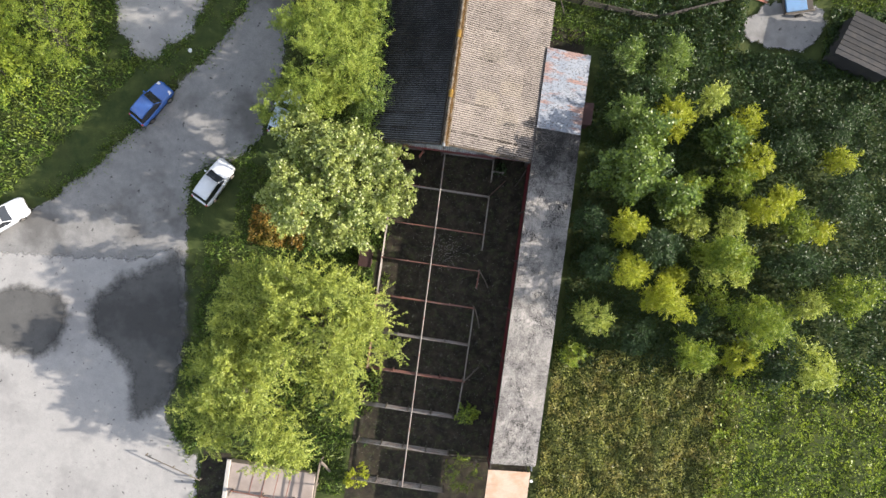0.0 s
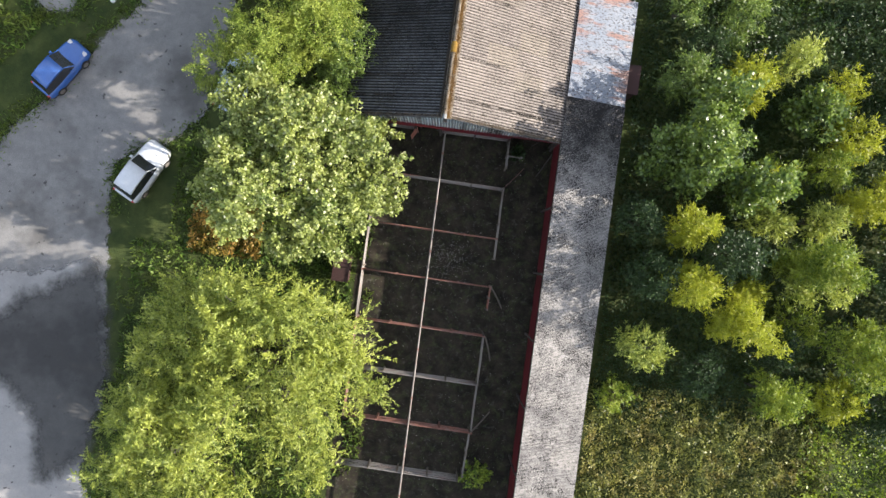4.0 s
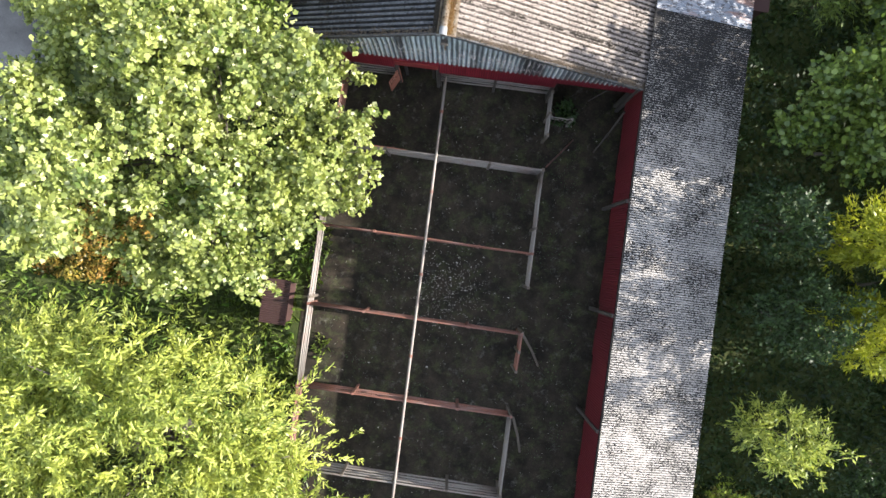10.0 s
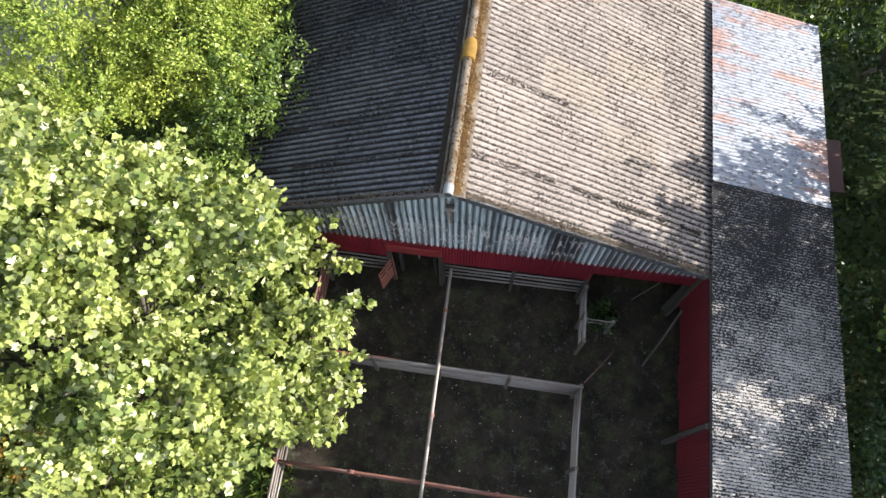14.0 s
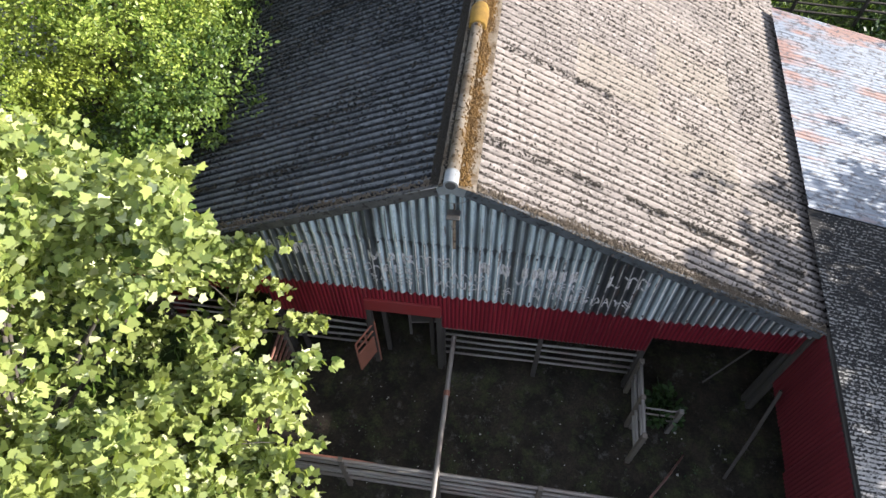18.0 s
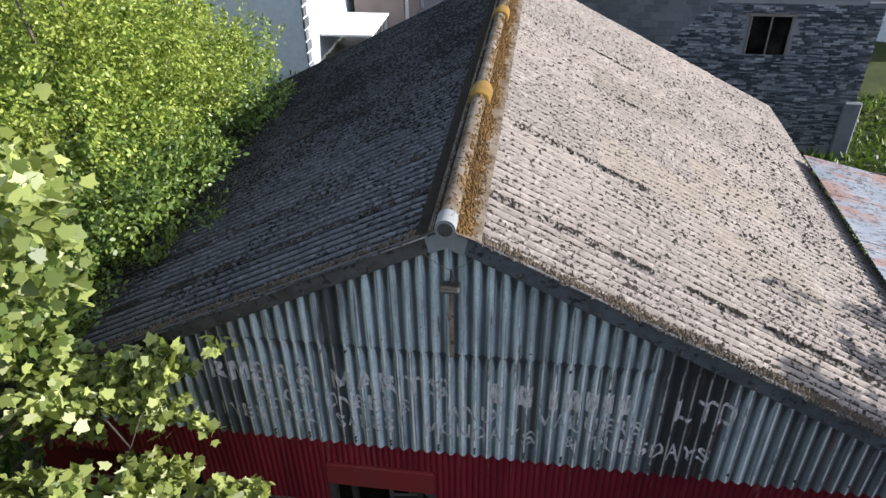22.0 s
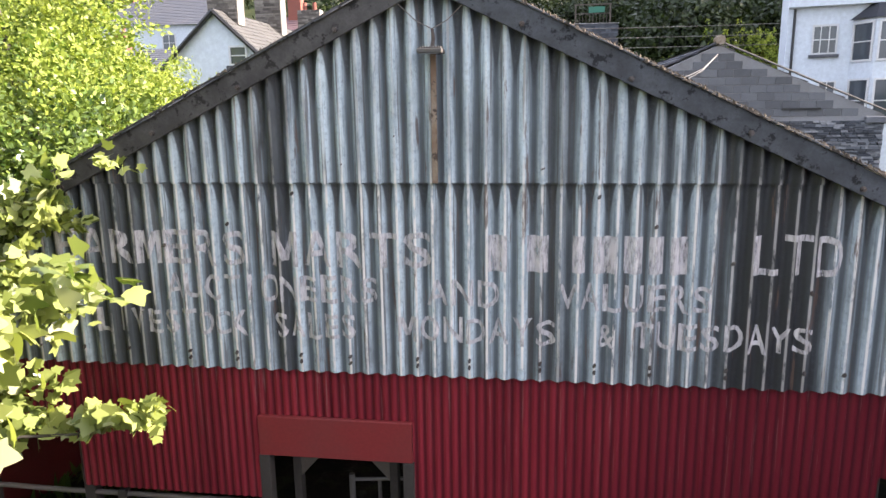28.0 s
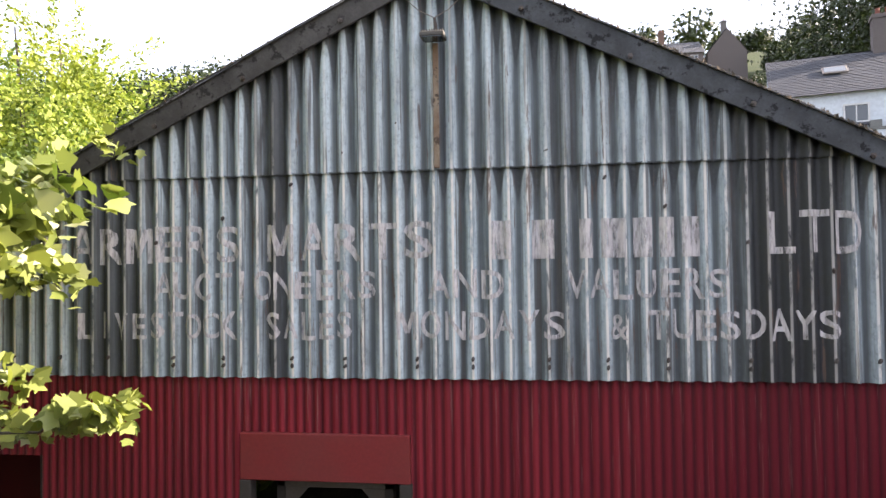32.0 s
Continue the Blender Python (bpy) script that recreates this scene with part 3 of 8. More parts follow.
def corrugated(name, x0, x1, low, high, mat, pitch=PITCH, amp=AMP, thick=0.007, seg=8):
    """An upright sheet in the xz plane, its crests towards -y; low(x) and high(x) give its ends."""
    n = max(2, round((x1 - x0) / pitch * seg))
    xs = [x0 + (x1 - x0) * i / n for i in range(n + 1)]
    prof = []
    for x in xs:
        w = wave(x, pitch, amp)
        lo, hi = low(x), max(high(x), low(x) + 0.002)
        prof.append(((x, -w, lo), (x, -w, hi), (x, -w + thick, hi), (x, -w + thick, lo)))
    return strip_mesh(name, prof, mat)


def strip_mesh(name, prof, mat):
    """A sheet from rings of four corners, rounded across and sharp at its ends."""
    n = len(prof)
    verts = [v for ring in prof for v in ring]
    faces = [(4 * i + (k + 1) % 4, 4 * i + k, 4 * i + 4 + k, 4 * i + 4 + (k + 1) % 4) for i in range(n - 1) for k in range(4)]
    faces += [(0, 1, 2, 3), (4 * n - 1, 4 * n - 2, 4 * n - 3, 4 * n - 4)]
    me = mesh_of(name, verts, faces, mat, True)
    sharp = me.attributes.new("sharp_edge", "BOOLEAN", "EDGE")
    ends = np.empty(len(me.edges) * 2, dtype=np.int32)
    me.edges.foreach_get("vertices", ends)
    ends = ends.reshape(-1, 2)
    sharp.data.foreach_set("value", (ends[:, 0] // 4 != ends[:, 1] // 4))
    return me


def flat_sheet(name, width, length, mat, pitch=PITCH, amp=AMP, thick=0.007, seg=8):
    """A roof sheet: furrows run along local y (downhill, 0 to -length), side by side along local x."""
    n = round(width / pitch * seg)
    prof = []
    for i in range(n + 1):
        x = width * i / n
        w = wave(x, pitch, amp)
        prof.append(((x, -length, w), (x, 0, w), (x, 0, w - thick), (x, -length, w - thick)))
    return strip_mesh(name, prof, mat)


# ---------------------------------------------------------------- land
LOT = -0.45                          # level of the road and the car park


def smooth01(a, b, v):
    u = min(1.0, max(0.0, (v - a) / (b - a)))
    return u * u * (3 - 2 * u)


def land(x, y):
    z = LOT * (1.0 - smooth01(-12.0, -5.5, x))
    z += 1.2 * smooth01(11.0, 24.0, y)
    if y > 30:
        z += 0.30 * min(y - 30, 90) + 0.27 * max(0.0, min(y - 120, 170))
        z += 6.0 * noise.noise(Vector((x * 0.012, y * 0.012, 3.0))) * smooth01(60, 160, y)
        z += 12.0 * smooth01(-60, 90, x) * smooth01(60, 120, y)
    r = math.hypot(x, y)
    z += 0.10 * noise.noise(Vector((x * 0.25, y * 0.25, 0))) * smooth01(11, 16, x) * (1 - smooth01(24, 40, abs(y)))
    return z


def build_ground():
    def steps(lo, hi, near, fine, coarse):
        out, v = [], lo
        while v < hi:
            out.append(v)
            v += fine if -near < v < near else coarse
        return out + [hi]
    xs = sorted(set([-900, -600, -450] + steps(-320, 320, 46, 1.0, 12) + [450, 600, 900]))
    ys = sorted(set([-900, -600, -400] + steps(-240, 320, 46, 1.0, 10) + [450, 700, 1000]))
    verts = [(x, y, land(x, y)) for y in ys for x in xs]
    w = len(xs)
    faces = [(j * w + i, j * w + i + 1, (j + 1) * w + i + 1, (j + 1) * w + i) for j in range(len(ys) - 1) for i in range(w - 1)]
    mat, nt, p = shader("rough_grass_ground", 0.95, 0.0, 0.2)
    big, mid, fine = noise_tex(nt, 0.12, 4.0), noise_tex(nt, 0.9, 5.0, 0.7), noise_tex(nt, 12.0, 5.0, 0.7)
    c = mixc(nt, ramp(nt, mid, [(0.35, 0.0), (0.7, 1.0)]), (0.030, 0.050, 0.013), (0.085, 0.105, 0.028))
    c = mixc(nt, ramp(nt, big, [(0.5, 0.0), (0.68, 0.7)]), c, (0.085, 0.09, 0.032))
    c = mixc(nt, ramp(nt, fine, [(0.35, 0.0), (0.75, 0.6)]), c, (0.022, 0.028, 0.01))
    base_color(nt, p, c)
    bump(nt, p, fine, 0.8, 0.05)
    tagged(new("ground", mesh_of("ground", verts, faces, mat, True)), "rough grassy ground rising to a wooded hillside", "ground", kind="structure")


build_ground()


def outline(points, wob=0.25, step=0.22, seed=0.0):
    """A ragged closed outline through the points."""
    out = []
    n = len(points)
    for i in range(n):
        p0, p1, p2, p3 = (Vector(points[(i + k) % n]).to_2d() for k in (-1, 0, 1, 2))
        m = max(2, int((p2 - p1).length / step))
        for k in range(m):
            t = k / m
            q = 0.5 * ((2 * p1) + (p2 - p0) * t + (2 * p0 - 5 * p1 + 4 * p2 - p3) * t * t + (3 * p1 - p0 - 3 * p2 + p3) * t ** 3)
            d = Vector((noise.noise(Vector((q.x * 0.7, q.y * 0.7, seed))), noise.noise(Vector((q.x * 0.7, q.y * 0.7, seed + 9)))))
            e = Vector((noise.noise(Vector((q.x * 3.1, q.y * 3.1, seed))), noise.noise(Vector((q.x * 3.1, q.y * 3.1, seed + 4)))))
            out.append(q + d * wob * 1.0 + e * wob * 0.9)
    return out


EDGES = []


def slab(name, points, z, mat, label, category, cell=0.30, wob=0.25, seed=0.0, soft=0.8):
    """A ground surface that thins out at its ragged edge: the attribute "cover" grows from 0 at the rim to 1 inside."""
    rim = np.array([(p.x, p.y) for p in outline(points, wob, seed=seed)])
    EDGES.append((rim, z))
    lo, hi = rim.min(0), rim.max(0)
    nx, ny = int((hi[0] - lo[0]) / cell) + 2, int((hi[1] - lo[1]) / cell) + 2
    gx, gy = np.meshgrid(lo[0] + cell * np.arange(nx), lo[1] + cell * np.arange(ny))
    px, py = gx.ravel(), gy.ravel()
    inside, dist = np.zeros(len(px), dtype=bool), np.full(len(px), 1e9)
    for (x0, y0), (x1, y1) in zip(rim, np.roll(rim, -1, 0)):
        if y0 != y1:
            inside ^= ((y0 > py) != (y1 > py)) & (px < (x1 - x0) * (py - y0) / (y1 - y0) + x0)
        dist = np.minimum(dist, (px - x0) ** 2 + (py - y0) ** 2)
    cover = np.where(inside, np.sqrt(dist), -np.sqrt(dist)) / soft
    idx = np.arange(nx * ny).reshape(ny, nx)
    quads = np.stack([idx[:-1, :-1], idx[:-1, 1:], idx[1:, 1:], idx[1:, :-1]], -1).reshape(-1, 4)
    quads = quads[(cover[quads] > -0.2).any(1)]
    used, back = np.unique(quads, return_inverse=True)
    me = big_mesh(name, np.stack([px[used], py[used], np.full(len(used), z)], 1), back.reshape(-1, 4), mat)
    me.attributes.new("cover", "FLOAT", "POINT").data.foreach_set("value", np.clip(cover[used], 0, 1).astype(np.float32))
    return tagged(new(name, me), label, category, kind="structure")


def gravel_road(name, pale, grey, dark, rim=(0.68, 0.92)):
    mat, nt, p = shader(name, 0.92, 0.0, 0.25)
    big, mid, fine = noise_tex(nt, 0.16, 4.0, 0.65), noise_tex(nt, 1.1, 5.0, 0.7), noise_tex(nt, 22.0, 4.0, 0.7)
    c = mixc(nt, ramp(nt, mid, [(0.3, 0.0), (0.7, 1.0)]), grey, pale)
    c = mixc(nt, ramp(nt, big, [(0.5, 0.0), (0.62, 0.75)]), c, dark)
    c = mixc(nt, ramp(nt, fine, [(0.4, 0.0), (0.8, 0.45)]), c, tuple(x * 0.5 for x in dark))
    spot = noise_tex(nt, 2.6, 2.0)
    c = mixc(nt, ramp(nt, spot, [(0.67, 0.0), (0.72, 0.8)]), c, (0.05, 0.048, 0.045))
    base_color(nt, p, c)
    bump(nt, p, fine, 0.5, 0.012)
    at = nt.nodes.new("ShaderNodeAttribute")
    at.attribute_name = "cover"
    edge = nt.nodes.new("ShaderNodeMath")
    edge.operation = "MULTIPLY_ADD"
    edge.inputs[1].default_value = 1.5
    nt.links.new(at.outputs["Fac"], edge.inputs[0])
    nt.links.new(noise_tex(nt, 2.2, 6.0, 0.72), edge.inputs[2])
    gone = nt.nodes.new("ShaderNodeBsdfTransparent")
    mx = nt.nodes.new("ShaderNodeMixShader")
    nt.links.new(ramp(nt, math_node(nt, "MULTIPLY", edge.outputs[0], 0.5), [(rim[0] / 2, 0.0), (rim[1] / 2, 1.0)]), mx.inputs[0])
    nt.links.new(gone.outputs[0], mx.inputs[1])
    nt.links.new(p.outputs[0], mx.inputs[2])
    nt.links.new(mx.outputs[0], nt.nodes["Material Output"].inputs["Surface"])
    return mat


M["road"] = gravel_road("gravelly_tarmac", (0.29, 0.28, 0.27), (0.20, 0.195, 0.19), (0.10, 0.095, 0.09))
M["lot"] = gravel_road("pale_concrete_yard", (0.39, 0.375, 0.36), (0.32, 0.31, 0.30), (0.25, 0.24, 0.235))
# dark yard patches, with the trees' shade put into their tone
M["patch"] = gravel_road("dark_shaded_patch", (0.12, 0.117, 0.112), (0.088, 0.086, 0.083), (0.05, 0.049, 0.048), (0.62, 1.25))
slab("road", [(-12.6, 26), (-12.7, 8), (-13.4, 0.5), (-15.2, -2.2), (-18.4, -4.2), (-18.2, -10.5), (-20.5, -14.5), (-34, -17), (-60, -22), (-60, -11), (-34, -8.6), (-28.6, -6.2), (-24.5, -2.0), (-20.6, 3.2), (-17.6, 7.5), (-16.3, 12), (-16.4, 26)],
     LOT + 0.012, M["road"], "worn gravelly tarmac lane with pale and dark patches", "road", seed=1, soft=1.3)
slab("car_park", [(-18.8, -9.6), (-23, -10.6), (-34, -11.6), (-60, -15.6), (-70, -40), (-40, -60), (-15.2, -60), (-15.0, -28), (-16.2, -24.4), (-18.0, -21.8), (-17.3, -16.0)],
     LOT + 0.020, M["lot"], "pale worn concrete car park surface", "pavement", seed=2, soft=1.6)
slab("dark_patch", [(-26.6, -14.3), (-29.5, -13.6), (-33, -14.6), (-34, -17.5), (-31, -19.4), (-28, -19.2), (-26.4, -17.2)], LOT + 0.026, M["patch"], "dark rounded yard patch with tree shade in its tone", "pavement", wob=0.35, seed=3, soft=1.6)
slab("dark_patch", [(-24.6, -13.0), (-21.5, -10.6), (-18.7, -9.4), (-17.3, -13.0), (-17.0, -18.0), (-18.2, -21.9), (-21.0, -23.0), (-22.0, -19.5), (-25.0, -17.0), (-25.4, -14.5)], LOT + 0.027, M["patch"], "dark yard patch along the verge with tree shade in its tone", "pavement", wob=0.3, seed=4, soft=2.2)
slab("old_slab", [(-26.0, 6.6), (-24.5, 4.2), (-22.0, 4.6), (-19.6, 7.4), (-20.2, 10.8), (-25.5, 11.0)], LOT + 0.02, M["lot"], "cracked pale concrete slab in the grass", "pavement", wob=0.5, seed=5, soft=1.6)
slab("rear_yard", [(20.8, 11.6), (21.2, 13.6), (23.0, 14.6), (26.0, 14.4), (26.3, 12.2), (24.6, 11.0)], 0.30, M["road"], "grey patchy concrete back yard", "pavement", wob=0.4, seed=6)

slab("cottage_yard", [(-7.3, 17.0), (1.0, 16.5), (1.0, 36.0), (-7.0, 37.0)], 1.33, M["road"], "grey tarmac yard beside the cottage", "pavement", seed=7)

# floor of the pens and of the sheds
tagged(part("pen_floor", boxed(-4.0, 9.15, -27.0, 10.6, -0.3, 0.015), M["pen_floor"]), "dark muddy concrete floor under pens and sheds", "floor", kind="structure")

# ---------------------------------------------------------------- barn
APEX, SLOPE = 6.42, 0.487            # height of the roof surface at the ridge, fall per metre
EAVE_X, FAR_Y, NEAR_Y = 6.15, 10.55, -0.12
ANG = math.atan(SLOPE)
GABLE_LOW, SEAM, RED_LOW = 3.14, 4.78, 1.86


def roof_z(x):
    return APEX - SLOPE * abs(x)


barn = thing("barn", "corrugated livestock barn with grey gable and red lower walls", "barn")

# gable: two rows of cement sheets
SHEET = 7 * PITCH
for row, (lo, hi) in enumerate(((GABLE_LOW, SEAM + 0.12), (SEAM, 7.0))):
    k = 0
    x = -6 * SHEET
    while x < 6.1:
        a, b = max(x, -6.13), min(x + SHEET + 0.02, 6.12)
        cut = lambda v: min(hi, roof_z(v) - 0.12)
        low = lambda v: lo
        if max(roof_z(a), roof_z(b), roof_z(min(max(0, a), b))) - 0.12 > lo + 0.05 and b - a > 0.1:
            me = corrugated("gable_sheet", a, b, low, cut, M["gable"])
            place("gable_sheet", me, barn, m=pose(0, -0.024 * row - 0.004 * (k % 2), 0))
        x += SHEET
        k += 1

# red iron below, with a doorway and the two open bays
RP, RA = 0.076, 0.009
DOOR_L, DOOR_R, DOOR_H, LINT_H = -1.56, -0.30, 2.31, 2.69

for a, b, lo, hi in ((-6.12, -5.4, 2.45, 3.22), (-5.4, -4.6, 2.45, 3.22), (-4.6, -3.45, 2.45, 3.22), (-3.45, -2.6, RED_LOW, 3.22), (-2.6, -1.64, RED_LOW, 3.22), (-1.64, -0.95, LINT_H, 3.22), (-0.95, -0.22, LINT_H, 3.22),
                     (-0.22, 0.62, RED_LOW, 3.22), (0.62, 1.40, RED_LOW, 3.22), (1.40, 2.2, RED_LOW, 3.22), (2.2, 3.0, RED_LOW, 3.22), (3.0, 3.57, RED_LOW, 3.22), (3.57, 4.4, 2.40, 3.22), (4.4, 5.2, 2.40, 3.22), (5.2, 6.08, 2.40, 3.22)):
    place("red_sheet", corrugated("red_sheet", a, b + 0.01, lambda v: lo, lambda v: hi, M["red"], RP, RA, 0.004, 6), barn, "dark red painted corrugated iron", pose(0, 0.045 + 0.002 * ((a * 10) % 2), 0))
part("lintel_board", boxed(-1.63, -0.22, 0.0, 0.05, DOOR_H, LINT_H, 0.006), M["red_board"], barn, "plain red painted board over the doorway")
for x0, x1 in ((-1.64, -1.54), (-0.31, -0.21)):
    part("door_post", boxed(x0, x1, 0.0, 0.12, 0.0, DOOR_H, 0.008), M["timber_dark"], barn, "dark timber door post")
for x in (-6.05, -3.45, 3.57, 6.0):
    part("post", boxed(x - 0.06, x + 0.06, 0.10, 0.22, 0.0, 3.2, 0.01), M["timber_dark"], barn)
# tie beam and purlins inside
part("rail_beam", boxed(-6.1, 6.1, 0.08, 0.18, 3.0, 3.12, 0.01), M["timber_dark"], barn)
# side and rear walls
part("side_wall", boxed(-6.15, -6.05, 0.2, 10.4, 0.0, 3.35), M["red_board"], barn)
part("rear_wall", boxed(-6.05, 6.05, 10.3, 10.4, 0.0, 3.4), M["timber_dark"], barn)
bm = bmesh.new()
vs = [bm.verts.new(p) for p in ((-6.05, 10.3, 3.4), (6.05, 10.3, 3.4), (0, 10.3, 6.3), (-6.05, 10.4, 3.4), (6.05, 10.4, 3.4), (0, 10.4, 6.3))]
for f in ((0, 1, 2), (5, 4, 3), (0, 3, 4, 1), (1, 4, 5, 2), (2, 5, 3, 0)):
    bm.faces.new([vs[i] for i in f])
part("rear_gable", bm, M["gable"], barn)

# roof sheets, four courses a slope
ROW_L = EAVE_X / math.cos(ANG) / 4
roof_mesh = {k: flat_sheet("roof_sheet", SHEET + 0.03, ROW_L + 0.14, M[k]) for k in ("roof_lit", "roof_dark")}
pale_sheets = {(2, 4), (2, 2), (1, 6), (1, 3)}
M["roof_new"] = lichen_sheet("newer_cement_sheet", (0.26, 0.225, 0.195), (0.335, 0.292, 0.252), (0.03, 0.025, 0.02), 0.615, (0.8, 1.6, 0.8), 0.45, 0.03)
roof_mesh["roof_new"] = flat_sheet("roof_sheet", SHEET + 0.03, ROW_L + 0.14, M["roof_new"])
ncol = int(math.ceil((FAR_Y - NEAR_Y) / SHEET))
for side in (1, -1):
    slope = thing("roof_slope", "", "")
    slope.parent = barn
    for key in ("label", "category"):
        if key in slope:
            del slope[key]
    slope.name = "roof_slope"
    for c in range(ncol):
        y = NEAR_Y + c * SHEET
        w = min(SHEET, FAR_Y - y)
        for r in range(4):
            d = r * ROW_L
            # the slope away from the sun takes the shade-toned sheet
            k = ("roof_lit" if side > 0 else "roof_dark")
            if side > 0 and (r, c) in pale_sheets:
                k = "roof_new"
            lift = 0.008 * (3 - r) + 0.004 * (c % 2) + random.uniform(0, 0.004)
            if side > 0:
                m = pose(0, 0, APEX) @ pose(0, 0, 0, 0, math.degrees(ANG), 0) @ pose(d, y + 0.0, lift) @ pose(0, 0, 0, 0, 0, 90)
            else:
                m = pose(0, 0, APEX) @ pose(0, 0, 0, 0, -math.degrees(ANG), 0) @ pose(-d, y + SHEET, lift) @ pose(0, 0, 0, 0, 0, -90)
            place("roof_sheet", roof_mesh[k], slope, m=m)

# barge boards with bolts
for side in (1, -1):
    segs = ((0.0, 3.2), (3.2, 6.2)) if side < 0 else ((0.0, 3.1), (3.1, 6.2))
    for i, (a, b) in enumerate(segs):
        bm = bmesh.new()
        L0, L1 = a / math.cos(ANG), b / math.cos(ANG) + (0.06 if i == 0 else 0)
        box(bm, L0, L1, -0.016 - 0.012 * (1 - i), 0.010 - 0.012 * (1 - i), -0.15, 0.04, 0.004)
        box(bm, L0, L1, -0.03 - 0.012 * (1 - i), 0.014 - 0.012 * (1 - i), 0.036, 0.052, 0.003)
        b_ob = part("barge_board", bm, M["barge"] if side > 0 else M["barge_pale"], barn, "dark weathered barge board" if side > 0 else "worn grey barge board")
        b_ob.matrix_basis = pose(0, -0.100, APEX) @ (pose(0, 0, 0, 0, math.degrees(ANG), 0) if side > 0 else Matrix.Diagonal((-1, 1, 1, 1)) @ pose(0, 0, 0, 0, math.degrees(ANG), 0))
    for k in range(7):
        d = 0.75 + 0.92 * k + random.uniform(-0.05, 0.05)
        if d > 6.6:
            continue
        bm = bmesh.new()
        tube(bm, (0, 0.0, 0), (0, -0.022, 0), 0.022, 0.020, 6)
        tube(bm, (0, -0.02, 0), (0, -0.035, 0), 0.010, 0.009, 6)
        o = part("bolt", bm, M["bolt"], barn, "rusty bolt")
        o.matrix_basis = pose(side * d * math.cos(ANG), -0.127, APEX - d * math.sin(ANG) - 0.10 - 0.02 * (k % 2))

# lean-to roof along the pens
LEAN_IN, LEAN_OUT, LEAN_Z0, LEAN_Z1 = 6.10, 9.22, 3.60, 2.86
lean = thing("lean_to_shed", "long open lean-to shed with corrugated cement roof", "shed")
LA = math.atan((LEAN_Z0 - LEAN_Z1) / (LEAN_OUT - LEAN_IN))
LROW = (LEAN_OUT - LEAN_IN) / math.cos(LA) / 2
lean_mesh = flat_sheet("roof_sheet", SHEET + 0.0219, LROW + 0.12, M["roof_lean"], PITCH / 2, 0.010, 0.006, 6)
y = 2.40 - SHEET
while y > -21.6:
    for r in range(2):
        m = pose(LEAN_IN, 0, LEAN_Z0) @ pose(0, 0, 0, 0, math.degrees(LA), 0) @ pose(r * LROW, y, 0.010 * (1 - r) + random.uniform(0, 0.006)) @ pose(0, 0, 0, 0, 0, 90)
        place("roof_sheet", lean_mesh, lean, m=m)
    y -= SHEET
for yy in (-21.0, -17.5, -14.0, -10.5, -7.0, -3.5, 0.0):
    part("post", boxed(6.0, 6.12, yy - 0.06, yy + 0.06, 0.0, 3.5, 0.01), M["timber_dark"], lean)
    part("rafter", boxed(6.1, 9.2, yy - 0.04, yy + 0.04, 2.68, 2.80, 0.005), M["timber_dark"], lean)
part("rear_wall", boxed(9.06, 9.14, -21.5, 8.1, 0.0, 2.78), M["block"], lean)
part("eave_beam", boxed(6.08, 6.16, -21.5, 0.0, 3.40, 3.52, 0.01), M["timber_dark"], lean)
x = 0.0
while x < 21.4:
    w = min(0.84, 21.4 - x)
    lo = 1.35 + 0.08 * math.sin(x * 3.1)
    me = corrugated("red_sheet", 0.0, w + 0.01, lambda v: lo, lambda v: 3.52, M["red_shed"], RP, RA, 0.004, 6)
    place("red_sheet", me, lean, "dark red painted corrugated iron", pose(6.05 - 0.003 * (round(x / 0.84) % 2), -x - 0.05, 0, 0, 0, -90))
    x += 0.84

# rusty white painted iron roof beside the barn
mat, nt, p = shader("flaking_white_iron", 0.5, 0.1, 0.5)
wide = noise_tex(nt, 1.0, 4.0, 0.65, (0.35, 1.6, 1.0))
flk = noise_tex(nt, 11.0, 5.0, 0.75, (0.6, 1.0, 1.0))
c = mixc(nt, ramp(nt, noise_tex(nt, 1.4, 4.0), [(0.4, 0.0), (0.7, 1.0)]), (0.18, 0.205, 0.25), (0.25, 0.268, 0.30))
c = mixc(nt, ramp(nt, wide, [(0.51, 0.0), (0.60, 0.85)]), c, (0.24, 0.12, 0.085))
c = mixc(nt, ramp(nt, flk, [(0.525, 0.0), (0.575, 0.92)]), c, (0.05, 0.045, 0.05))
base_color(nt, p, c)
bump(nt, p, flk, 0.4, 0.008)
wm = flat_sheet("metal_sheet", 0.80, 3.25, mat, 0.100, 0.008, 0.003, 6)
for k in range(7):
    m = pose(LEAN_IN + 0.02, 0, LEAN_Z0 + 0.02) @ pose(0, 0, 0, 0, math.degrees(LA), 0) @ pose(0, 2.36 + k * 0.80, 0.01 + 0.004 * (k % 2)) @ pose(0, 0, 0, 0, 0, 90)
    place("metal_sheet", wm, lean, "flaking white painted iron with rust", m)

